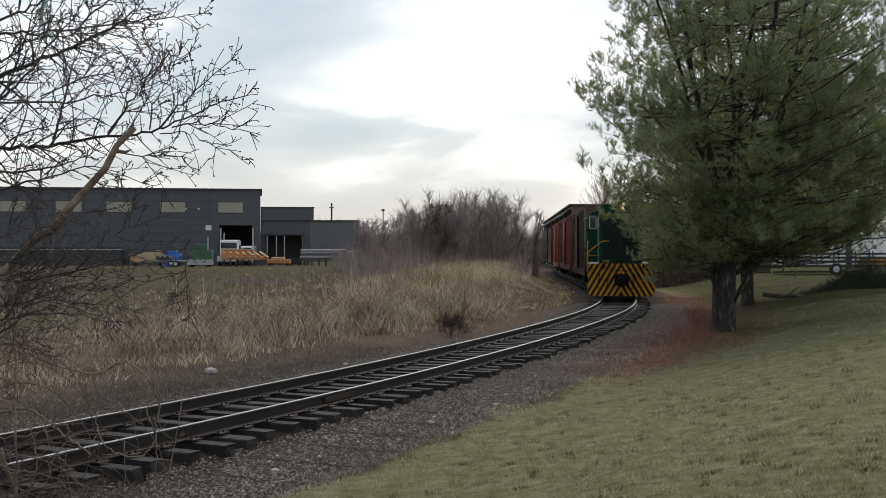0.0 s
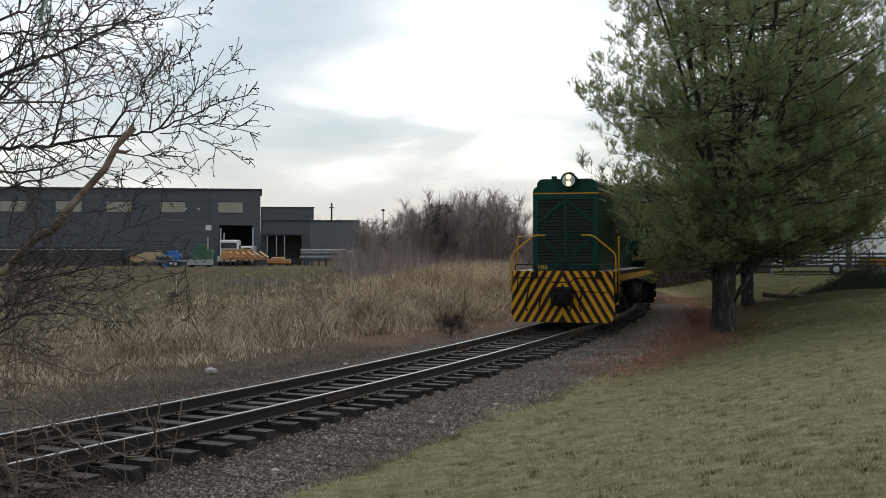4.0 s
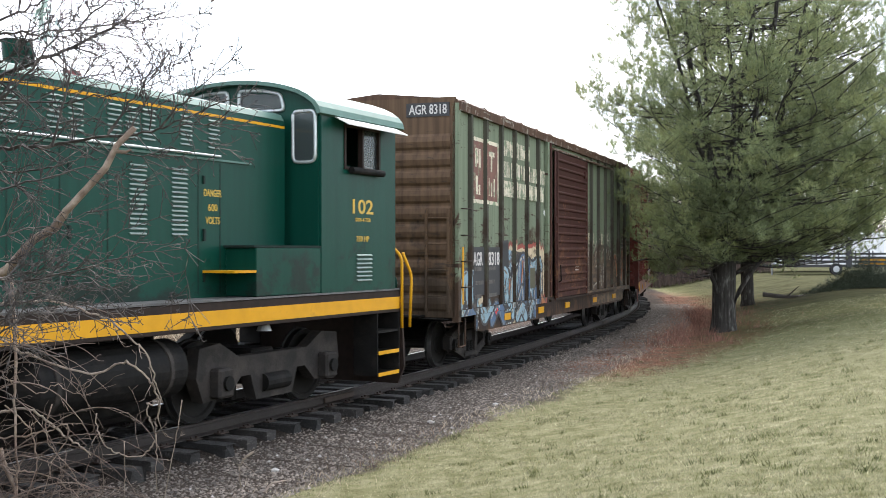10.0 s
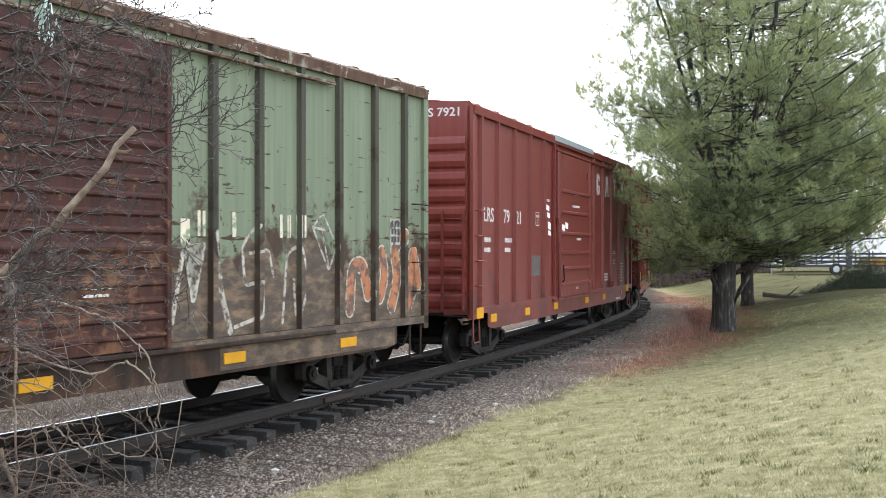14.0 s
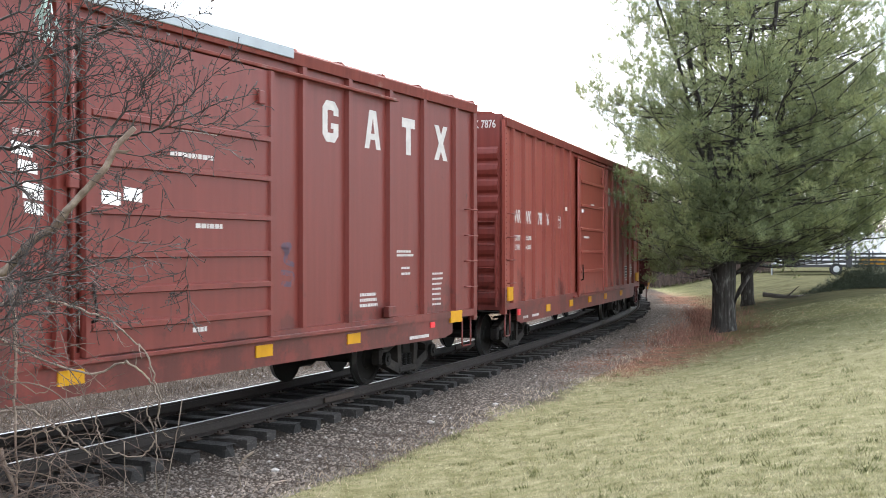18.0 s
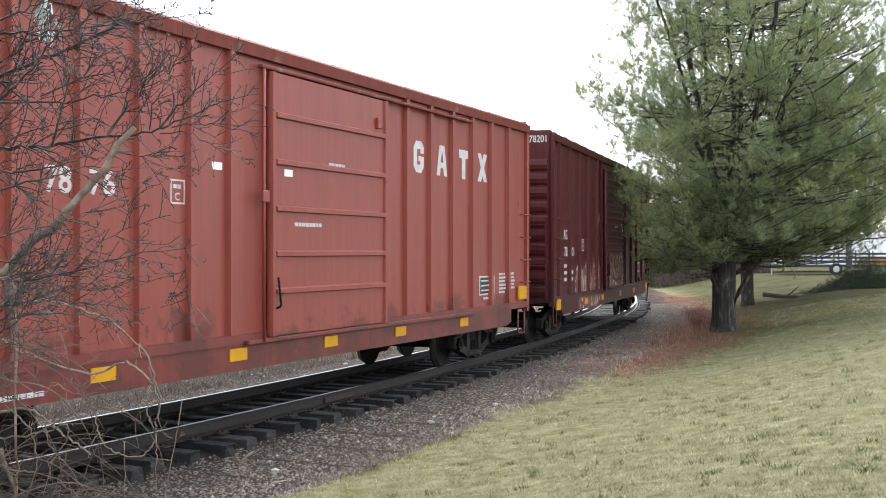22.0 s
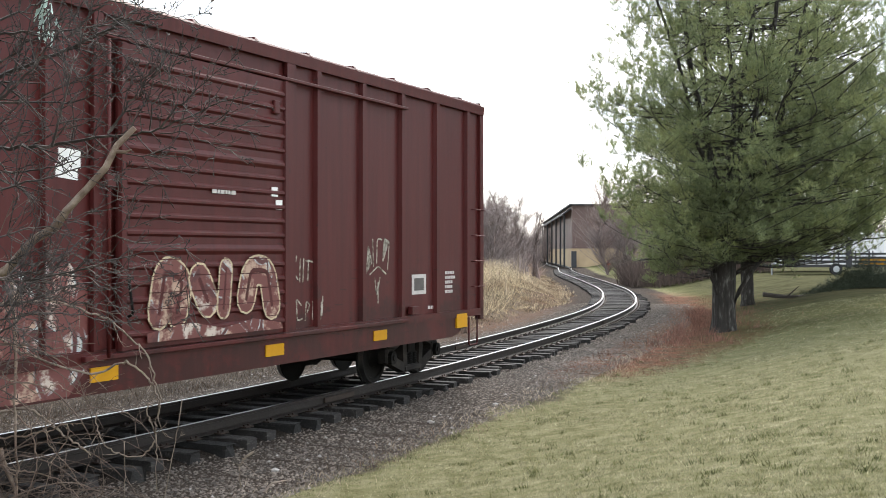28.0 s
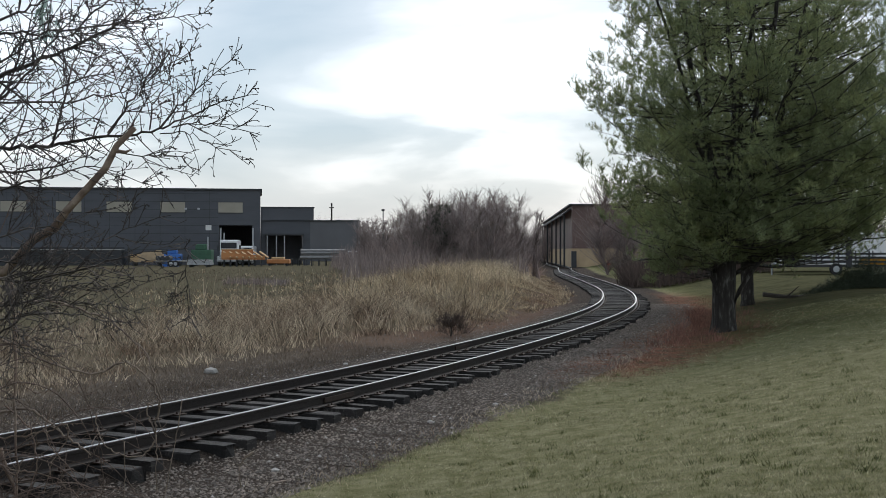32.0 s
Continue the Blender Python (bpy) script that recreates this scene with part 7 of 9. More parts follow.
pine("pine_tree", "tall spreading white pine with dark trunk beside the track", 8.30, 33.0, 13.8, reach_near, 4,
     ((-.25, -.1, -1.35, -.3, 2.2, .115), (.2, .2, .25, .4, 2.0, .10), (.45, -.2, 1.45, -.1, 1.6, .125), (.3, .3, 1.1, 1.2, 2.4, .09), (.5, .1, 2.9, .2, 2.0, .085),
      (-.1, .3, -.5, 1.6, 2.4, .09), (-.3, -.3, -2.2, -.7, 3.2, .07), (.6, -.3, 2.2, -1.3, 2.6, .075)),
     (([(.20, -.1, .85), (.42, -.2, 1.35), (.95, -.3, 2.15), (2.3, -.4, 2.85), (3.6, -.5, 3.45), (5.0, -.5, 4.2)], .075),
      ([(.3, .1, 1.7), (1.2, .3, 2.2), (2.4, .4, 2.45), (3.9, .3, 2.7), (5.4, .2, 2.8)], .06),
      ([(-.2, -.1, .95), (-.42, -.2, 1.5), (-.62, -.2, 1.95), (-1.4, -.3, 2.2), (-2.6, -.3, 2.1)], .07),
      ([(-.2, .2, 1.7), (-1.0, .1, 1.95), (-1.7, 0, 1.8), (-2.3, -.1, 1.45)], .03)))
pine("pine_tree", "second white pine behind the first on the lawn", 12.6, 46.5, 14.6, reach_far, 9,
     ((-.25, -.1, -1.2, -.3, 3.2, .10), (.3, .2, .6, .4, 3.0, .10), (.4, -.2, 2.2, -.1, 3.6, .10), (.3, .3, 3.2, .9, 3.4, .08)),
     lowest=2.5, trunk_r=0.25, density=0.72, clear=7.5, needles=6, nw=0.030)


# ---------------------------------------------------------------- bare tree close to the camera
def grow(paths, p, d, length, r, depth, rnd, jitter=0.22, up=0.05, tips=None):
    """A crooked twig with side twigs, zigzagging from bud to bud."""
    n = max(4, int(length / 0.09))
    pts, rad = [p.copy()], [r]
    d = d.normalized()
    for i in range(n):
        d = (d + Vector((rnd.gauss(0, jitter), rnd.gauss(0, jitter), rnd.gauss(0, jitter) + up * 0.3))).normalized()
        p = p + d * (length / n)
        pts.append(p.copy())
        rad.append(max(r * (1 - 0.75 * (i + 1) / n), 0.0021))
        if depth > 0 and i > 0 and rnd.random() < 0.80:
            s = d.cross(Vector((rnd.gauss(0, 1), rnd.gauss(0, 1), rnd.gauss(0, 1)))).normalized()
            q = (d * rnd.uniform(0.5, 1.0) + s * rnd.uniform(0.5, 0.9) + Vector((0.12, 0, 0.10))).normalized()
            grow(paths, p, q, length * rnd.uniform(0.25, 0.5) * (1 - 0.35 * i / n), rad[-1] * 0.62, depth - 1, rnd, jitter, up, tips)
    paths.append((pts, rad))
    if tips is not None:
        tips.append(p)
        for q in pts[2:]:
            if rnd.random() < 0.11:
                tips.append(q + Vector((rnd.gauss(0, .006), rnd.gauss(0, .006), -0.013)))


def near_tree():
    rnd = random.Random(12)
    x, y = -3.75, 6.1
    z0 = zat(x, y)
    tree = empty("bare_tree", label="leafless tree with small dark berries reaching over the track side", category="tree")
    trunk = [Vector((x, y, z0 - 0.2)), Vector((x + .05, y, z0 + 0.8)), Vector((x + .0, y + .1, z0 + 1.7)), Vector((x + .15, y + .1, z0 + 2.6)), Vector((x + .3, y + .2, z0 + 4.2))]
    V, F = tube_arrays([(trunk, [.13, .10, .085, .07, .03])], 10)
    put("trunk", mesh("trunk", V, F), M["limb"], tree)
    # cut limb with a broken end
    limb = [Vector((x, y, z0 + 1.5)), Vector((-2.75, 6.15, 1.80)), Vector((-2.36, 6.1, 2.03)), Vector((-2.20, 6.05, 2.19)), Vector((-2.09, 6.05, 2.25)), Vector((-2.01, 6.0, 2.34)),
            Vector((-1.90, 6.0, 2.46)), Vector((-1.80, 6.0, 2.57)), Vector((-1.74, 6.0, 2.69)), Vector((-1.645, 6.0, 2.785))]
    V, F = tube_arrays([(limb, [.036, .029, .026, .024, .026, .021, .019, .019, .017, .015])], 9)
    me = mesh("cut_limb", V, F)
    me.shade_smooth()
    put("cut_limb", me, M["limb"], tree, "thick brown limb broken off at its end")
    V, F = tube_arrays([([Vector((-1.74, 6.0, 2.66)), Vector((-1.69, 5.99, 2.655)), Vector((-1.655, 5.98, 2.668))], [.012, .008, .003])], 6)
    put("stub", mesh("stub", V, F), M["limb"], tree)
    paths, tips = [], []

    def sprig(p, d, L, r, depth):
        """A twig that bends one way as it grows, with short spurs and side twigs."""
        n = max(3, int(L / .035))
        d = d.normalized()
        turn = Vector((rnd.gauss(0, .04), rnd.gauss(0, .04), rnd.gauss(.012, .04)))
        pts, rad = [p.copy()], [r]
        for i in range(n):
            d = (d + turn + Vector((rnd.gauss(0, .08), rnd.gauss(0, .08), rnd.gauss(0, .08)))).normalized()
            p = p + d * (L / n)
            pts.append(p.copy())
            rad.append(max(r * (1 - .7 * (i + 1) / n), .0021))
            s = Vector((rnd.gauss(0, 1), rnd.gauss(0, .7), rnd.gauss(0, 1))).normalized()
            if rnd.random() < .42:
                e = p + (d * .5 + s).normalized() * rnd.uniform(.008, .032)
                paths.append(([p, e], [.0027, .0019]))
                if rnd.random() < .32:
                    tips.append(e)
            if depth > 0 and rnd.random() < .27:
                sprig(p, d * rnd.uniform(.5, 1.1) + s * .75 + Vector((.1, 0, .06)), L * rnd.uniform(.3, .62) * (1 - .4 * i / n), max(rad[-1] * .65, .002), depth - 1)
        paths.append((pts, rad))
        tips.append(p)

    # main branches, across and up, on a sheet six metres off: the upper ones, then those that reach out low
    upper = ((((-2.55, 2.97), (-2.36, 3.08), (-2.18, 3.16), (-1.98, 3.27), (-1.77, 3.38), (-1.71, 3.47), (-1.69, 3.56)), .016),
            (((-2.59, 2.81), (-2.36, 2.88), (-2.23, 2.95), (-2.06, 3.09), (-1.91, 3.21), (-1.72, 3.41)), .011),
            (((-2.55, 3.27), (-2.36, 3.30), (-2.14, 3.32), (-1.88, 3.36), (-1.63, 3.41), (-1.45, 3.44), (-1.33, 3.46)), .009),
            (((-2.52, 2.92), (-2.27, 2.91), (-1.98, 2.91), (-1.75, 2.94), (-1.60, 2.97), (-1.45, 3.07)), .008),
            (((-2.46, 3.32), (-2.23, 3.45), (-2.15, 3.56)), .009),
            (((-2.27, 3.24), (-2.03, 3.29), (-1.75, 3.30), (-1.60, 3.24), (-1.45, 3.18)), .006),
            (((-2.49, 3.07), (-2.21, 3.19), (-2.14, 3.38), (-2.04, 3.51)), .007),
            (((-2.15, 2.97), (-1.86, 3.07), (-1.71, 3.09), (-1.57, 3.14)), .005),
            (((-2.00, 3.27), (-1.82, 3.44), (-1.65, 3.50), (-1.51, 3.48)), .006))
    lower = ((((-2.61, 2.66), (-2.36, 2.68), (-2.11, 2.68), (-1.86, 2.74), (-1.60, 2.75), (-1.42, 2.81), (-1.21, 2.91), (-1.05, 2.96)), .014),
            (((-2.09, 2.69), (-2.00, 2.84), (-1.91, 3.06), (-1.83, 3.19), (-1.75, 3.35)), .008),
            (((-1.79, 2.76), (-1.65, 2.91), (-1.57, 3.01), (-1.43, 3.09), (-1.31, 3.16)), .007),
            (((-1.51, 2.78), (-1.37, 2.91), (-1.22, 3.01), (-1.07, 3.10)), .006),
            (((-1.57, 2.76), (-1.53, 2.90), (-1.42, 3.01), (-1.35, 3.16)), .005),
            (((-1.45, 2.80), (-1.30, 2.82), (-1.15, 2.78), (-1.02, 2.76)), .005),
            (((-2.59, 2.49), (-2.36, 2.56), (-2.14, 2.56), (-1.97, 2.64), (-1.75, 2.75)), .009),
            (((-1.75, 2.65), (-1.54, 2.63), (-1.39, 2.62)), .004),
            (((-1.51, 2.76), (-1.39, 2.77), (-1.28, 2.72), (-1.16, 2.67)), .004),
            (((-2.58, 2.40), (-2.21, 2.52), (-1.94, 2.62), (-1.72, 2.51)), .007),
            (((-2.58, 2.02), (-2.21, 1.96), (-1.85, 2.06), (-1.60, 2.13), (-1.39, 2.14)), .008),
            (((-2.58, 2.14), (-2.27, 2.25), (-2.06, 2.31), (-1.86, 2.42)), .006),
            (((-1.86, 2.17), (-1.68, 2.25), (-1.51, 2.31)), .004))
    tangle = ((((-2.58, 1.81), (-2.27, 1.85), (-2.06, 1.93), (-1.86, 2.01), (-1.72, 2.04)), .007),
              (((-2.58, 1.95), (-2.36, 1.93), (-2.14, 1.85), (-1.91, 1.82), (-1.79, 1.78)), .007),
              (((-2.58, 1.72), (-2.24, 1.79), (-1.97, 1.78), (-1.75, 1.72)), .007),
              (((-2.55, 2.10), (-2.21, 2.05), (-1.97, 2.13), (-1.91, 2.19)), .006),
              (((-2.58, 1.64), (-2.36, 1.67), (-2.18, 1.76), (-2.09, 1.92), (-2.03, 2.04)), .007),
              (((-1.37, 2.12), (-1.39, 1.95), (-1.40, 1.77)), .003),
              (((-2.55, 1.95), (-2.23, 2.02), (-2.01, 2.01), (-1.79, 1.93)), .006))
    for pts, r in upper + lower + tangle:
        dy = rnd.uniform(-.25, .3)
        far = rnd.uniform(-.15, .15)
        s = (6.0 + dy) / 6.0
        q = rounded([(a * s, 6.0 + dy + far * k, 2.128 + (b - 2.128) * s) for k, (a, b) in enumerate(pts)], .12, 4)
        k = len(q)
        q = [v + Vector((rnd.gauss(0, .006), rnd.gauss(0, .006), rnd.gauss(0, .006))) for v in q]
        rad = [max(r * (1 - .78 * i / k), .0026) for i in range(k)]
        paths.append((q, rad))
        if pts[0][0] < -2.4:
            paths.append(([Vector((x + .08, y + .1, min(q[0].z - .25, z0 + 4.0))), (q[0] + Vector((x, y, q[0].z - .2))) / 2, q[0]], [r * 1.7, r * 1.3, r]))
        run = 0
        for i in range(1, k):
            step = (q[i] - q[i - 1]).length
            run += step
            while run > .038:
                run -= .038
                d = (q[i] - q[i - 1]).normalized()
                a = math.atan2(d.z, d.x) + rnd.choice((-1, 1)) * radians(rnd.uniform(25, 62))
                f = i / k
                sprig(q[i], Vector((math.cos(a), rnd.gauss(0, .35), math.sin(a))), rnd.uniform(.08, .40) * (1.15 - .85 * f), max(rad[i] * .55, .0029), 2 if f < .7 else 1)
        sprig(q[-1], q[-1] - q[-2], .06, .0026, 0)
    V, F = tube_arrays(paths, 3)
    tw = put("twigwork", mesh("twigwork", V, F), M["twig"], tree, "fine crooked grey-brown twigs")
    tw["kind"] = "stuff"
    V, F = [], []
    rnd.shuffle(tips)
    for p in tips[:1100]:
        r = rnd.uniform(.0036, .0060)
        o = len(V)
        V += [p + Vector(v) * r for v in ((1, 0, 0), (-1, 0, 0), (0, 1, 0), (0, -1, 0), (0, 0, 1.2), (0, 0, -1.2))]
        F += [(o + a, o + b, o + c) for a, b, c in ((0, 2, 4), (2, 1, 4), (1, 3, 4), (3, 0, 4), (2, 0, 5), (1, 2, 5), (3, 1, 5), (0, 3, 5))]
    bd = put("berry_cover", mesh("berry_cover", V, F), M["twig"], tree, "small dark dried berries")
    bd["kind"] = "stuff"
    # shred of plastic caught in the twigs
    V, F = [], []
    p = Vector((-2.13, 6.05, 3.46))
    for k in range(26):
        a = p + Vector((rnd.gauss(0, .025), rnd.gauss(0, .02), rnd.uniform(-.16, .03)))
        b = a + Vector((rnd.gauss(-.01, .02), rnd.gauss(0, .02), -rnd.uniform(.03, .10)))
        w = Vector((rnd.uniform(.003, .010), rnd.gauss(0, .005), .003))
        o = len(V)
        V += [a - w, a + w, b + w * .6, b - w * .6]
        F.append((o, o + 1, o + 2, o + 3))
    tagged(put("plastic_shred", mesh("plastic_shred", V, F), M["rag"]), "pale green plastic shred caught in twigs", "litter", kind="stuff")


near_tree()


def near_bush():
    """Dead vines and thorny canes beside the track."""
    rnd = random.Random(31)
    bush = empty("dead_bush", label="tangle of pale dead vines and canes at the track side", category="bush")
    paths = []
    # fine dry stems that fill the foot of the tangle
    for k in range(170):
        y = rnd.uniform(9.2, 10.4)
        x = -0.394 * y + (rnd.uniform(-.5, .32) if k % 5 else rnd.uniform(.2, .75))
        p = Vector((x, y, zat(x, y) - .03))
        L = rnd.uniform(.35, 1.25)
        r = rnd.uniform(.003, .008)
        d = Vector((rnd.gauss(.10, .35), rnd.gauss(0, .25), 1.0)).normalized()
        turn = Vector((rnd.gauss(.05, .10), rnd.gauss(0, .06), rnd.gauss(-.06, .07)))
        pts, n = [p], 12
        for i in range(n):
            d = (d + turn + Vector((rnd.gauss(0, .12), rnd.gauss(0, .10), rnd.gauss(0, .12)))).normalized()
            p = p + d * (L / n)
            p.z = max(p.z, zat(p.x, p.y) + .01) if i > 8 else p.z
            pts.append(p.copy())
        paths.append((pts, [r * (1 - .6 * i / n) for i in range(n + 1)]))
        if k % 2:
            grow(paths, pts[7], Vector((rnd.gauss(.3, .6), rnd.gauss(0, .5), rnd.gauss(.3, .5))), rnd.uniform(.15, .4), r * .5, 1, rnd, .2, 0)
    # arching stems above them
    for k in range(30):
        y = rnd.uniform(8.9, 10.3)
        x = -0.394 * y + rnd.uniform(-.75, .10)
        p = Vector((x, y, rnd.uniform(-.2, 1.3)))
        L, r = rnd.uniform(.8, 2.0), rnd.uniform(.004, .009)
        d = Vector((rnd.uniform(.2, 1.0), rnd.gauss(0, .2), rnd.uniform(.3, 1.0))).normalized()
        turn = Vector((rnd.gauss(.02, .05), rnd.gauss(0, .04), rnd.uniform(-.22, -.04)))
        pts, n = [p], 14
        for i in range(n):
            d = (d + turn + Vector((rnd.gauss(0, .07), rnd.gauss(0, .07), rnd.gauss(0, .07)))).normalized()
            p = p + d * (L / n)
            p.z = max(p.z, zat(p.x, p.y) + .01)
            pts.append(p.copy())
        paths.append((pts, [r * (1 - .6 * i / n) for i in range(n + 1)]))
        for i in (4, 7, 10):
            grow(paths, pts[i], Vector((rnd.gauss(.3, .6), rnd.gauss(0, .5), rnd.gauss(.2, .5))), rnd.uniform(.12, .4), r * .5, 1, rnd, .15, 0)
    V, F = tube_arrays(paths, 4)
    cn = put("cane_tangle", mesh("cane_tangle", V, F), M["dead_stem"], bush, "brown crooked dead canes")
    cn["kind"] = "stuff"
    # long vines that arch out over the ballast, and stouter canes at the back: across and up, ten metres off
    vines = ((((-4.23, 1.45), (-3.86, 1.38), (-3.71, 1.26), (-3.41, 1.13), (-3.04, 1.03), (-2.79, 1.18), (-2.64, 1.06), (-2.54, 0.93), (-2.49, 0.81), (-2.54, 0.61), (-2.53, 0.51), (-2.57, 0.39), (-2.69, 0.30), (-2.87, 0.31), (-3.02, 0.41), (-3.09, 0.56), (-3.08, 0.68)), .012),
             (((-4.36, 1.70), (-3.86, 1.67), (-3.41, 1.70), (-3.11, 1.59), (-2.94, 1.53), (-2.77, 1.38), (-2.62, 1.23), (-2.57, 1.01), (-2.49, 0.78)), .014),
             (((-4.16, 0.66), (-3.86, 0.72), (-3.66, 0.77), (-3.49, 0.71), (-3.34, 0.56), (-3.19, 0.46), (-3.05, 0.36)), .016),
             (((-2.52, 0.78), (-2.59, 0.81), (-2.58, 0.68), (-2.51, 0.51), (-2.52, 0.31), (-2.51, 0.01)), .008),
             (((-2.26, 0.82), (-2.32, 0.51), (-2.42, -0.04)), .006),
             (((-2.77, 0.48), (-2.78, 0.21), (-2.78, -0.11)), .005),
             (((-1.65, 0.39), (-1.75, 0.31), (-1.78, 0.21), (-1.76, 0.08)), .011))
    canes = ((((-3.76, 1.90), (-3.73, 1.60), (-3.71, 1.23), (-3.71, 0.81), (-3.68, 0.21), (-3.71, -0.29)), .016),
             (((-3.96, 0.51), (-3.69, 0.51), (-3.44, 0.55), (-3.28, 0.63), (-3.26, 0.51), (-3.41, 0.31), (-3.49, 0.01)), .009),
             (((-4.01, 0.31), (-3.71, 0.21), (-3.54, 0.21), (-3.29, 0.14), (-3.11, -0.04)), .009),
             (((-3.86, 0.41), (-3.76, 0.11), (-3.69, -0.19)), .02),
             (((-4.06, 1.11), (-3.71, 0.98), (-3.51, 0.86), (-3.39, 0.98), (-3.24, 0.86), (-3.04, 0.88)), .006),
             (((-3.81, 0.78), (-3.59, 0.61), (-3.51, 0.31), (-3.61, 0.01), (-3.71, -0.14)), .008),
             (((-3.41, 0.81), (-3.46, 0.56), (-3.36, 0.36), (-3.16, 0.21), (-3.14, -0.14)), .006))
    for nm, group, m_ in (("vine", vines, M["vine"]), ("cane", canes, M["limb"])):
        for pts, r in group:
            y0, dy = 9.8 + rnd.uniform(-.25, .25), rnd.uniform(-.03, .03)
            s = y0 / 9.8
            q = rounded([(a * s, y0 + dy * i, 2.128 + (b - 2.128) * s) for i, (a, b) in enumerate(pts)], .14, 5)
            q = [Vector((v.x + rnd.gauss(0, .006), v.y + rnd.gauss(0, .01), max(v.z + rnd.gauss(0, .006), zat(v.x, v.y) - .04))) for v in q]
            side = []
            for i in range(4, len(q) - 1, 9):
                grow(side, q[i], Vector((rnd.gauss(.2, .7), rnd.gauss(0, .4), rnd.gauss(.1, .6))), rnd.uniform(.06, .28), r * .4, 1, rnd, .12, 0)
            V, F = tube_arrays([(q, [max(r * (1 - .55 * i / len(q)), .003) for i in range(len(q))])] + side, 6)
            me = mesh(nm, V, F)
            me.shade_smooth()
            put(nm, me, m_, bush, "long pale vine" if nm == "vine" else "brown upright cane")


near_bush()


# ---------------------------------------------------------------- bare trees and woods
def bare_tree(name, label, x, y, h, spread, seed, twigs=900, r=0.10, thick=0.010, material="far_twig"):
    rnd = random.Random(seed)
    tree = empty(name, pose(x, y, zat(x, y) - .05), label=label, category="tree", group="bare trees across the field")
    paths = []
    stems = rnd.randint(2, 4)
    for s in range(stems):
        a = rnd.uniform(0, 6.28)
        d = Vector((math.cos(a) * .25, math.sin(a) * .25, 1))
        p = Vector((rnd.uniform(-.3, .3) * spread, rnd.uniform(-.3, .3) * spread, 0))
        pts, n = [p], 7
        for i in range(n):
            d = (d + Vector((rnd.gauss(0, .14), rnd.gauss(0, .14), .05))).normalized()
            p = p + d * (h * rnd.uniform(.75, .95) / n)
            pts.append(p)
        paths.append((pts, [r * (1 - .85 * i / n) + .008 for i in range(n + 1)]))
    V, F = tube_arrays(paths, 6)
    put("trunk", mesh("trunk", V, F), M[material], tree)
    tw = []
    stemlist = list(paths)
    for k in range(twigs):
        pts, rad = rnd.choice(stemlist)
        i = rnd.randint(1, len(pts) - 1)
        b = pts[i - 1].lerp(pts[i], rnd.random())
        a = rnd.uniform(0, 6.28)
        f = b.z / h
        L = spread * rnd.uniform(.25, .75) * (1.1 - .75 * f)
        d = Vector((math.cos(a), math.sin(a), rnd.uniform(.2, 1.5)))
        c = b + d.normalized() * L * .5 + Vector((0, 0, .03))
        e = c + (d.normalized() + Vector((rnd.gauss(0, .3), rnd.gauss(0, .3), rnd.uniform(.1, .6)))).normalized() * L * .55
        tw.append(([b, c, e], [thick * 1.5, thick, thick * .45]))
        for _ in range(2):
            q = b.lerp(c, rnd.random()) if rnd.random() < .4 else c.lerp(e, rnd.random())
            tw.append(([q, q + Vector((rnd.gauss(0, .35), rnd.gauss(0, .35), rnd.uniform(.1, .7))) * L * .5], [thick * .7, thick * .35]))
    V, F = tube_arrays(tw, 3)
    cr = put("crown", mesh("crown", V, F), M[material], tree, "fine leafless twigs")
    cr["kind"] = "stuff"
    return tree


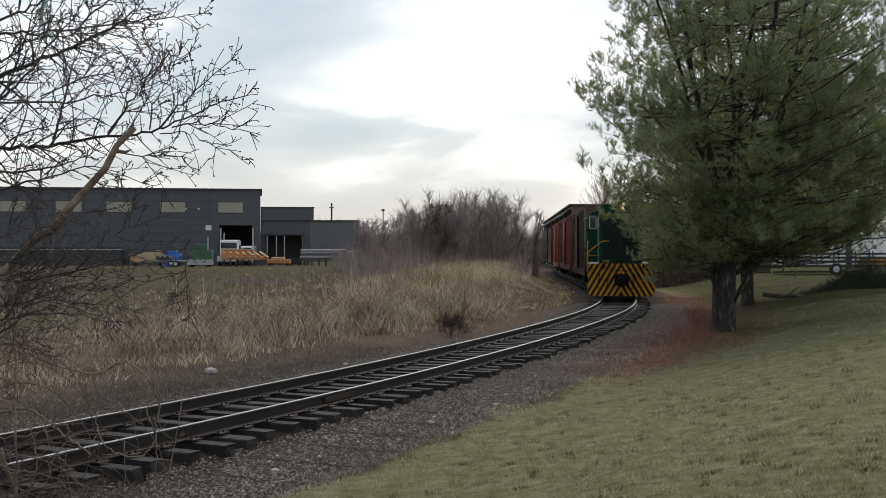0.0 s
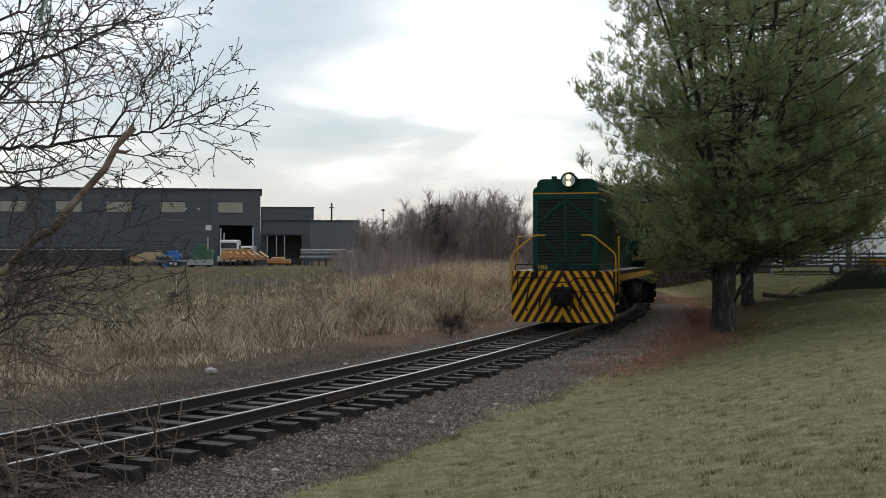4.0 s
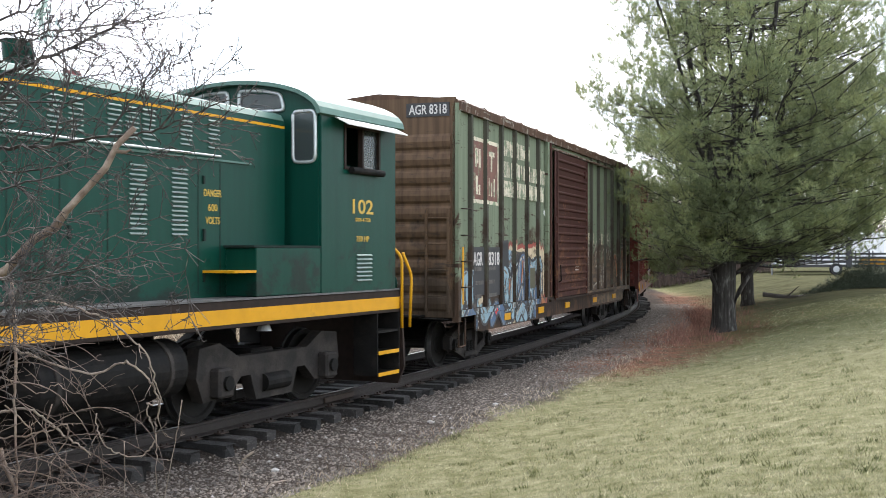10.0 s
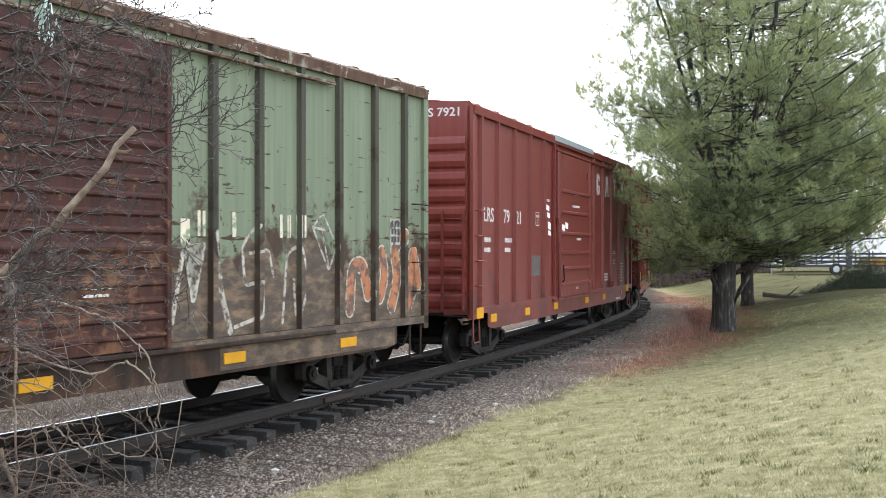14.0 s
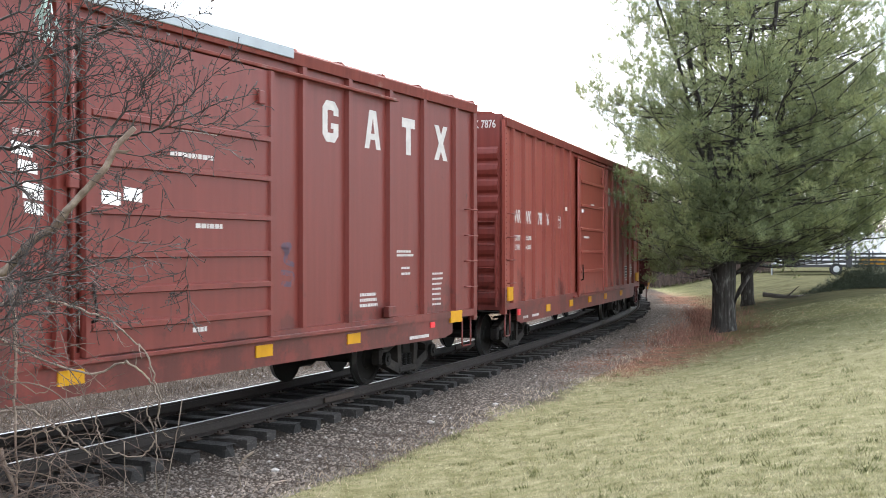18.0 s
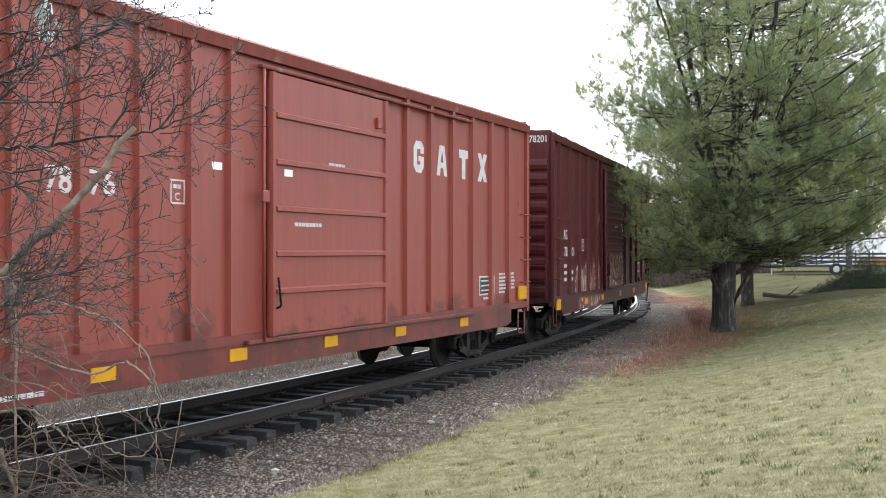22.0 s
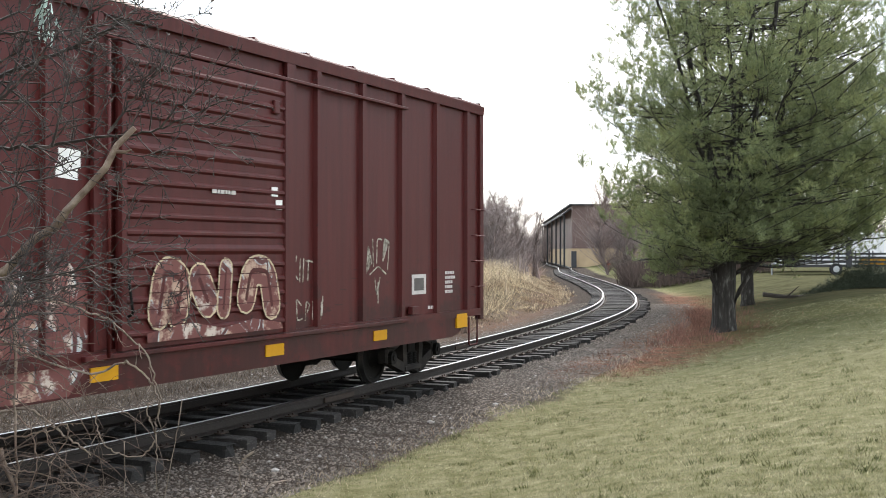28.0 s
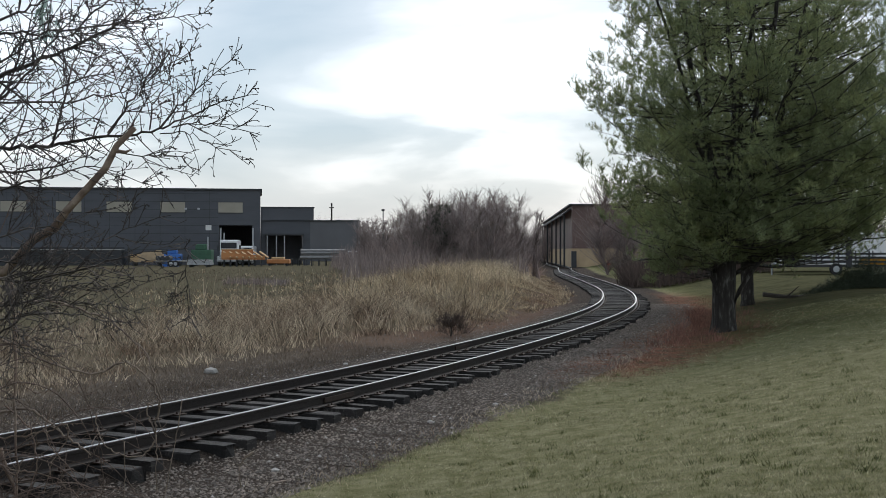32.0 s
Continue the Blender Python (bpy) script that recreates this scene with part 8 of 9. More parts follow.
def woods():
    rnd = random.Random(8)
    kinds = [bare_tree("bare_tree", "leafless brown tree in the thicket beyond the grass", 2.5, 92, 7.2, 3.2, 40, 520, .08, .0125),
             bare_tree("bare_tree", "leafless brown tree in the thicket beyond the grass", 4.6, 96, 7.8, 3.0, 41, 520, .09, .0125),
             bare_tree("bare_tree", "leafless brown tree in the thicket beyond the grass", 0.6, 90, 6.2, 3.0, 42, 480, .07, .0125)]
    for px, y, s in ((765, 90, 0), (790, 93, 2), (812, 96, 1), (835, 92, 0), (850, 88, 2), (870, 97, 1), (888, 90, 0), (905, 94, 2), (895, 86, 2), (740, 88, 2), (718, 94, 2), (860, 84, 2), (820, 86, 2), (655, 118, 2), (676, 112, 2), (698, 106, 2), (730, 102, 0), (640, 124, 2), (750, 96, 2)):
        x = (px - 784) / 1990 * y
        copy_thing(kinds[s], pose(x, y, zat(x, y) - .05, 0, 0, rnd.uniform(0, 360)))
    bare_tree("bare_tree", "slim bare tree standing at the edge of the track", 8.0, 98, 7.0, 1.8, 50, 260, .09, .016)
    bare_tree("bare_tree", "slim bare tree standing at the edge of the track", 7.4, 104, 6.2, 1.6, 51, 220, .08, .016)
    bare_tree("bare_tree", "many-stemmed bare tree behind the pine", 16.6, 108, 10.5, 6.2, 52, 900, .16, .022)
    bare_tree("bare_tree", "low bare thicket behind the pine", 19.5, 100, 5.0, 5.0, 53, 800, .08, .018)
    bare_tree("bare_tree", "low bare thicket behind the pine", 24.0, 104, 5.0, 6.0, 54, 800, .08, .018)
    bare_tree("bare_tree", "low bare thicket behind the pine", 29.5, 110, 6.0, 6.5, 55, 800, .08, .018)
    # low brush at the field's far edge, and far woods on the horizon
    for nm, lab, x0, x1, y0, y1, h0, h1, n, w in (("brush", "low brown brush along the field edge", -7, 6, 76, 90, 1.2, 3.2, 3400, .013), ("brush", "grey-brown brush strip across the field", -11, -1, 108, 132, 1.6, 4.2, 4200, .018),
                                                  ("brush", "dark low weeds heaped in the field", -15.5, -11, 78, 82, .3, .9, 500, .03),
                                                  ("thicket", "dark brown thicket at the lawn's far edge", 12.3, 21.5, 73, 80, 1.2, 3.3, 9500, .02), ("far_woods", "distant leafless woods on the horizon", -70, 30, 225, 260, 7.5, 11.5, 16000, .045), ("far_woods", "distant leafless woods on the horizon", -160, -60, 240, 270, 8, 12, 5000, .07),
                                                  ("far_woods", "distant leafless woods on the horizon", 30, 170, 230, 300, 8, 13, 8000, .08)):
        rng = np.random.default_rng(n)
        X, Y = rng.uniform(x0, x1, n), rng.uniform(y0, y1, n)
        Z = height(X, Y)
        hump = 0.72 + 0.28 * np.sin(X * .35 + Y * .2) * np.cos(X * .13)
        H = rng.uniform(h0, h1, n) * hump
        base = np.stack([X, Y, Z + rng.uniform(0, .55, n) * H], 1)
        tip = base + np.stack([rng.normal(0, .18, n) * H, rng.normal(0, .18, n) * H, (H - (base[:, 2] - Z)) * rng.uniform(.6, 1, n)], 1)
        sd = np.stack([rng.normal(1, .3, n), rng.normal(0, .3, n), np.zeros(n)], 1) * w
        V = np.stack([base - sd, base + sd, tip], 1).reshape(-1, 3)
        stuff(nm, V, np.arange(len(V)).reshape(-1, 3), M["dark_brush" if nm == "thicket" else "far_twig"], lab, "woods")


woods()


def evergreen(name, label, x, y, h, w, seed, n=900, ln=.22, wd=.03, cone=.75, look_="evergreen"):
    rng = np.random.default_rng(seed)
    q = rng.uniform(0, 1, n) ** .8
    a = rng.uniform(0, 6.283, n)
    r = w / 2 * (1 - q * cone) * rng.uniform(.3, 1, n) * (0.8 + .3 * np.sin(a * 3 + q * 9))
    P = np.stack([np.cos(a) * r, np.sin(a) * r, .0 + q * h * .92], 1)
    D = np.stack([np.cos(a) * .6, np.sin(a) * .6, np.full(n, .8)], 1)
    V, F = tufts(P, D, 7, ln, wd, .5, rng)
    t = empty(name, pose(x, y, zat(x, y)), label=label, category="bush")
    c = put("foliage", tri_mesh("foliage", V, F), M[look_], t)
    c["kind"] = "stuff"
    V, F = tube_arrays([([(0, 0, -.05), (0, 0, h * .8)], [.03 * w, .01])], 6)
    put("stem", mesh("stem", V, F), M["bark"], t)


evergreen("evergreen_tree", "dark evergreen tree within the bare thicket", -0.6, 90, 5.9, 4.4, 3, 900, .30, .035, .45)
evergreen("small_shrub", "small dark shrub at the foot of the dry grass", 0.25, 34.2, .62, 1.1, 4, 130, .34, .012, .15, "weed_dark")


# ---------------------------------------------------------------- grass, stones, litter
def blades(name, label, X, Y, H, W, material, rng, bend=.35, category="grass", short=False):
    n = len(X)
    Z = height(X, Y)
    a = rng.uniform(0, 6.283, n)
    lean = np.stack([np.cos(a), np.sin(a), np.zeros(n)], 1) * (H * bend * rng.uniform(.1, 1, n))[:, None]
    sd = np.stack([np.sin(a + 1.2), -np.cos(a + 1.2), np.zeros(n)], 1) * W[:, None] / 2
    b = np.stack([X, Y, Z - .01], 1)
    m = b + np.stack([np.zeros(n), np.zeros(n), H * .6], 1) + lean * .35
    t = b + np.stack([np.zeros(n), np.zeros(n), H], 1) + lean
    if short:
        V = np.stack([b - sd, b + sd, t], 1).reshape(-1, 3)
        return stuff(name, V, np.arange(n * 3).reshape(-1, 3), material, label, category)
    V = np.stack([b - sd, b + sd, m + sd * .7, m - sd * .7, t], 1).reshape(-1, 3)
    o = np.arange(n)[:, None] * 5
    F = np.concatenate([o + np.array([[0, 1, 2]]), o + np.array([[0, 2, 3]]), o + np.array([[3, 2, 4]])])
    return stuff(name, V, F, material, label, category)


def in_track(s, d):
    x = np.interp(s, TS, TX) + d * np.sin(np.interp(s, TS, TH))
    y = np.interp(s, TS, TY) - d * np.cos(np.interp(s, TS, TH))
    return x, y


def ground_cover():
    rng = np.random.default_rng(77)
    # lawn: small clumps of upright blades, thicker near the path that the mower leaves
    cl, per = 52000, 7
    cy = 7.0 + 33 * rng.uniform(0, 1, cl) ** 1.6
    cx = rng.uniform(-.44, .44, cl) * cy
    d, s = lateral(cx, cy)
    k = (d > 3.0 + rng.normal(0, .16, cl)) & (d < 30) & ~((s > 9) & (s < 36) & (d < 3.7 + 1.7 * smooth(9, 18, s) + rng.normal(0, .35, cl)))
    cx, cy = cx[k], cy[k]
    vigour = (.65 + .35 * wave(cx, cy, 2.3, 4.0)) * rng.uniform(.55, 1.3, len(cx)) * (1 + 1.3 * (rng.uniform(0, 1, len(cx)) > .985))
    X = np.repeat(cx, per) + rng.normal(0, .030, len(cx) * per) * np.repeat(.7 + cy / 22, per)
    Y = np.repeat(cy, per) + rng.normal(0, .030, len(cx) * per) * np.repeat(.7 + cy / 22, per)
    H = rng.uniform(.025, .062, len(X)) * np.repeat(vigour, per)
    blades("lawn_grass", "short pale winter lawn with straw-coloured patches", X, Y, H, rng.uniform(.005, .010, len(X)) * (.6 + Y / 17), M["blade"], rng, 1.1, short=True)
    # darker tufts standing in the lawn
    cl, per = 320, 24
    cy = 7.4 + 20 * rng.uniform(0, 1, cl) ** 1.5
    cx = rng.uniform(-.2, .42, cl) * cy
    d, s = lateral(cx, cy)
    k = d > 3.1
    cx, cy = cx[k], cy[k]
    n = len(cx) * per
    X, Y = np.repeat(cx, per) + rng.normal(0, .045, n), np.repeat(cy, per) + rng.normal(0, .035, n)
    blades("grass_tufts", "darker green tufts standing in the lawn", X, Y, rng.uniform(.03, .085, n), rng.uniform(.006, .012, n), M["tuft"], rng, .9, short=True)
    # taller ragged grass along the lawn's edge
    n = 3600
    X, Y = in_track(rng.uniform(-9, 22, n), 3.0 + rng.normal(0, .28, n))
    blades("edge_grass", "ragged grass at the lawn's edge", X, Y, rng.uniform(.03, .11, n), rng.uniform(.005, .009, n), M["straw"], rng, 1.5)
    # dry grass across the track: clumps
    cl = 12500
    S = rng.uniform(-6, 100, cl)
    D = -(4.9 - 1.5 * smooth(14, 26, S) - 1.2 * smooth(32, 42, S) + np.abs(rng.gamma(1.7, 3.3, cl)))
    cx, cy = in_track(S, D)
    dens = .5 + .5 * wave(cx, cy, .45, 2.0)
    keep = rng.uniform(0, 1, cl) < .10 + .95 * dens ** 1.3
    cx, cy, S, D = cx[keep], cy[keep], S[keep], D[keep]
    per = 13
    X = np.repeat(cx, per) + rng.normal(0, .13, len(cx) * per)
    Y = np.repeat(cy, per) + rng.normal(0, .13, len(cx) * per)
    tall = np.repeat((.13 + .75 * smooth(4.2, 7.0, -D) * (1 - .8 * smooth(9, 17, -D)) * (.22 + .78 * smooth(6, 22, S))) * rng.uniform(.55, 1.35, len(cx)), per)
    H = tall * rng.uniform(.45, 1.25, len(X))
    W = rng.uniform(.006, .015, len(X)) * (1 + np.repeat(np.clip(cy, 0, 90), per) / 40)
    far = np.repeat(S, per) + rng.normal(0, 5, len(X)) > 28
    for k, nm, lab in ((~far, "dry_grass", "matted grey-brown dry grass across the track"), (far, "straw_grass", "tall pale straw-coloured grass on the bank")):
        blades(nm, lab, X[k], Y[k], H[k], W[k], M["straw" if nm == "dry_grass" else "straw_pale"], rng, 1.5)
    # short rough grass over the field beyond
    n = 30000
    X, Y = in_track(rng.uniform(-12, 95, n), -(11 + 45 * rng.uniform(0, 1, n) ** 1.3))
    k = (.5 + .5 * wave(X, Y, .35, 5.0)) > rng.uniform(0, .8, n)
    X, Y = X[k], Y[k]
    blades("field_grass", "short rough olive-brown grass over the field", X, Y, rng.uniform(.06, .30, len(X)), rng.uniform(.012, .035, len(X)) * (1 + Y / 90), M["weed"], rng, 1.0, short=True)
    # reedy stalks with pale seed heads
    n = 700
    X, Y = in_track(rng.uniform(26, 80, n), -(5 + np.abs(rng.normal(0, 7, n))))
    blades("reed_stalks", "thin reed stalks standing in dry grass", X, Y, rng.uniform(.9, 1.7, n), rng.uniform(.018, .03, n), M["straw"], rng, .25)
    # brown weeds near the ballast
    n = 23000
    X, Y = in_track(np.concatenate([rng.uniform(-9, 60, 6000), rng.uniform(-9, 14, 17000)]), -(3.3 + np.abs(rng.normal(0, 2.0, n))))
    blades("low_weeds", "low brown weeds beside the ballast", X, Y, rng.uniform(.02, .13, n), rng.uniform(.006, .012, n), M["weed"], rng, 1.2)
    # needle litter and red-brown scrub under the pine
    n = 20000
    S = rng.uniform(8, 46, n)
    X, Y = in_track(S, 2.1 + np.abs(rng.normal(1.2, .8, n)) * (1 + .55 * smooth(10, 18, S)))
    blades("needle_litter", "red-brown dropped needles and scrub under the pine", X, Y, rng.uniform(.012, .07, n) * (1 + 1.6 * (rng.uniform(0, 1, n) > .93)), rng.uniform(.006, .013, n), M["litter"], rng, 2.6, "needles")
    # red-brown scrub in tufts between the ballast and the pine
    cl = 150
    S, D = rng.uniform(15, 32, cl), 2.9 + np.abs(rng.normal(0, .9, cl))
    cx, cy = in_track(S, D)
    n = cl * 26
    X, Y = np.repeat(cx, 26) + rng.normal(0, .10, n), np.repeat(cy, 26) + rng.normal(0, .10, n)
    blades("red_scrub", "low red-brown twiggy scrub by the pine", X, Y, rng.uniform(.08, .34, n), rng.uniform(.006, .013, n), M["scrub"], rng, .9, "scrub")
    # ballast stones
    n = 76000
    S = -10 + 48 * rng.uniform(0, 1, n) ** 2.1
    D = np.where(rng.uniform(0, 1, n) < .6, rng.uniform(1.25, 3.15, n), -(1.3 + 4.0 * rng.uniform(0, 1, n) ** 1.2))
    X, Y = in_track(S, D)
    Z = height(X, Y)
    R = rng.uniform(.008, .023, n) * (1 + .45 * (rng.uniform(0, 1, n) > .96))
    ring = np.array([(1, 0, 0), (-.9, .2, 0), (.1, 1, .1), (0, -1, -.1), (.1, .1, .75), (0, 0, -.7)], float)
    V = ring[None] * R[:, None, None] * rng.uniform(.65, 1.35, (n, 6, 1))
    a = rng.uniform(0, 6.283, n)
    ca, sa = np.cos(a)[:, None], np.sin(a)[:, None]
    V = np.stack([V[..., 0] * ca - V[..., 1] * sa, V[..., 0] * sa + V[..., 1] * ca, V[..., 2]], 2)
    V += np.stack([X, Y, Z + R * .35], 1)[:, None]
    f = np.array([(0, 2, 4), (2, 1, 4), (1, 3, 4), (3, 0, 4)])
    F = (np.arange(n)[:, None, None] * 6 + f[None]).reshape(-1, 3)
    k = rng.uniform(0, 1, n) < np.where((D < -1.9) | (D > 1.6), .0045, .0)
    pale = V[k] + (V[k] - V[k].mean(1, keepdims=True)) * .4
    pale[..., 2] += .012
    stuff("pale_pebbles", pale.reshape(-1, 3), (np.arange(k.sum())[:, None, None] * 6 + f[None]).reshape(-1, 3), M["pebble"], "scattered pale pebbles among the ballast", "gravel")
    stuff("ballast_stones", V.reshape(-1, 3), F, M["stone"], "loose grey crushed-stone ballast", "gravel")


ground_cover()


# ---------------------------------------------------------------- buildings and yard across the field
M["siding"] = mat("dark_blue_grey_siding", (0.062, 0.067, 0.078), 0.55, 0.1, 0.12, 0.3, 0, 40, stretch=(1, 1, 4))
M["siding2"] = mat("grey_siding", (0.105, 0.105, 0.112), 0.6, 0, 0.1, 0.3)
M["trimdark"] = mat("dark_trim", (0.025, 0.027, 0.030), 0.6)
M["panel_glass"] = mat("translucent_beige_panel", (0.27, 0.25, 0.20), 0.4, 0, 0.1, 0.6)
# dark grey that paints shade into the doorway and porch recesses
M["shade"] = mat("shaded_interior", (0.095, 0.097, 0.105), 0.9)
M["dark_pane"] = mat("dark_vehicle_glass", (0.02, 0.024, 0.028), 0.12)
M["concrete"] = mat("pale_concrete", (0.32, 0.31, 0.29), 0.9, 0, 0.15, 2)
M["orange"] = mat("orange_steel", (0.42, 0.18, 0.06), 0.6, 0, 0.15, 2, 0, 40, (0.32, 0.16, 0.08), 0.55, 0.7, 3)
M["lumber"] = mat("stacked_lumber", (0.42, 0.29, 0.15), 0.8, 0, 0.2, 4)
M["blue"] = mat("blue_machine_paint", (0.03, 0.12, 0.38), 0.5, 0, 0.15, 3)
M["dkgreen"] = mat("green_machine_paint", (0.03, 0.09, 0.05), 0.6, 0, 0.2, 3)
M["vehicle_white"] = mat("white_vehicle_paint", (0.68, 0.69, 0.70), 0.3, 0, 0.05, 3, coat=0.3)
M["tyre"] = mat("tyre_rubber", (0.018, 0.018, 0.019), 0.85)
M["galv"] = mat("galvanised_pipe", (0.36, 0.37, 0.38), 0.5, 0.4, 0.15, 2)
M["brown_siding"] = mat("brown_corrugated_siding", (0.125, 0.078, 0.067), 0.6, 0, 0.15, 0.5)
M["tan"] = mat("tan_block_wall", (0.42, 0.31, 0.19), 0.85, 0, 0.12, 0.8, 0.2, 10)
M["hydrant"] = mat("red_hydrant_paint", (0.35, 0.02, 0.015), 0.5)
M["trailer_black"] = mat("black_trailer_paint", (0.015, 0.016, 0.02), 0.45, 0, 0.2, 4)
M["plywood"] = mat("weathered_plywood", (0.40, 0.30, 0.19), 0.85, 0, 0.2, 1.5, 0, 40, (0.26, 0.20, 0.14), 0.5, 0.65, 1.0)
M["weathered_grey"] = mat("weathered_grey_planks", (0.20, 0.19, 0.175), 0.9, 0, 0.25, 2)
M["pipe_grey"] = mat("dull_grey_pipe", (0.20, 0.20, 0.20), 0.6, 0.1, 0.15, 2)
M["log"] = mat("fallen_branch_bark", (0.055, 0.045, 0.038), 0.9, 0, 0.3, 5)


def px(x, y):
    """Metres to the side of the middle line for a bearing, y metres ahead."""
    return (x - 784) / 1990 * y


def up(v, y):
    return 2.128 + (444.6 - v) / 1990 * y


def warehouse():
    y, zb = 150.0, zat(-40, 150) - .2
    turn = pose(px(461, y), y, 0, 0, 0, 9.2) @ pose(-px(461, y), 0, 0)
    b = empty("warehouse", turn, label="long dark blue-grey steel warehouse with beige window panels", category="building")
    x0, x1, zt = -95.0, px(461, y), up(338, y)
    d0, d1, dt = px(389, y), px(447, y), up(399, y)
    S = M["siding"]
    box("wall", x0, d0, 0, .4, zb, zt, S, b)
    box("wall", d1, x1, 0, .4, zb, zt, S, b)
    box("wall", d0, d1, 0, .4, dt, zt, S, b)
    box("side_wall", x1 - .4, x1, .4, 14, zb, zt, S, b)
    box("rear_wall", x0, x1, 14, 14.4, zb, zt, S, b)
    box("roof", x0 - .2, x1 + .2, -.2, 14.6, zt, zt + .25, M["trimdark"], b)
    box("door_recess", d0 - .5, d1 + .5, 12, 12.2, zb, dt + .3, M["shade"], b)
    for a, c in ((d0 - .3, d0), (d1, d1 + .3)):
        box("door_jamb", a, c, .4, 12, zb, dt, M["shade"], b)
    box("door_soffit", d0, d1, .4, 12, dt, dt + .2, M["shade"], b)
    for c in (-40, 44, 135, 219, 310, 409):
        w = box("window", px(c - 21, y), px(c + 21, y), -.06, .02, up(377, y), up(359, y), M["panel_glass"], b)
        box("window_frame", px(c - 22, y), px(c + 22, y), -.09, -.062, up(378.2, y), up(377, y), M["trimdark"], w)
        box("window_frame", px(c - 22, y), px(c + 22, y), -.09, -.062, up(359, y), up(358, y), M["trimdark"], w)
    for z in np.arange(zb + 1.2, zt - .3, 1.05):
        box("siding_joint", x0, d0 - .1, -.012, .0, z, z + .05, M["trimdark"], b)
    for k in range(22):
        u = x0 + 3.2 * k
        if u < d0 - 1:
            box("panel_joint", u, u + .06, -.015, .0, zb, zt, M["trimdark"], b)
    box("wall_sign", px(366, y), px(376, y), -.10, -.02, up(408, y), up(399, y), M["whitepaint"], b)
    cyl("gutter_pipe", (px(392, y), -.15, zb), (px(392, y), -.15, up(404, y)), .12, M["galv"], b)
    cyl("gutter_pipe", (px(448, y), -.15, zb), (px(448, y), -.15, up(404, y)), .12, M["galv"], b)
    for u in (330, 352):
        box("wall_lamp", px(u, y), px(u + 4, y), -.35, -.02, up(372, y), up(369, y), M["galv"], b)
    box("dock", -95, px(228, y), -3.0, -.02, zb, up(443, y), M["trimdark"], b)
    box("dock_edge", -95, px(228, y), -3.05, -.02, up(443, y), up(441.3, y), M["concrete"], b)
    # thin dark strip on the wall standing in for shade above the dock
    box("dock_shade", -95, px(228, y), -.05, -.022, up(442, y), up(438, y), M["trimdark"], b)
    # lower wing
    xa, xb, zw = x1 + .02, px(555, y), up(368, y)
    box("wing_wall", xa, px(470, y), .6, 1.0, zb, up(390, y), S, b)
    box("wing_wall", px(536, y), px(549, y), .6, 1.0, zb, up(390, y), S, b)
    box("wing_wall", px(470, y), px(536, y), .6, 1.0, up(415, y), up(390, y), S, b)
    box("wing_fascia", xa, xb, .3, 1.0, up(390, y), zw, S, b)
    box("wing_roof", xa, xb + .1, .2, 9, zw, zw + .15, M["trimdark"], b)
    box("wing_side", px(549, y) - .3, px(549, y), 1.0, 9, zb, zw, S, b)
    box("porch_back", px(470, y), px(536, y), 5, 5.2, zb, up(414, y), M["shade"], b)
    box("porch_canopy", px(468, y), px(537, y), -1.4, .6, up(417, y), up(414, y), M["trimdark"], b)
    for u in (472, 488, 502):
        box("porch_post", px(u, y), px(u + 1.3, y), -1.2, -1.1, zb, up(417, y), M["galv"], b)
    # grey building beyond
    y2 = 205.0
    g = empty("grey_building", pose(0, y2, 0), label="low grey industrial building beyond the warehouse", category="building")
    box("wall", px(535, y2), px(634, y2), 0, .4, zb, up(392, y2), M["siding2"], g)
    box("side_wall", px(634, y2) - .4, px(634, y2), .4, 5, zb, up(392, y2), M["siding2"], g)
    box("roof", px(534, y2), px(635, y2), -.2, 5, up(392, y2), up(390, y2), M["trimdark"], g)


def wheel(parent, x, y, z, r, w=.3):
    t = cyl("tyre", (x, y - w / 2, z), (x, y + w / 2, z), r, M["tyre"], parent, seg=18)
    cyl("rim", (x, y - w / 2 - .012, z), (x, y + w / 2 + .012, z), r * .55, M["galv"], t, seg=14)
    return t


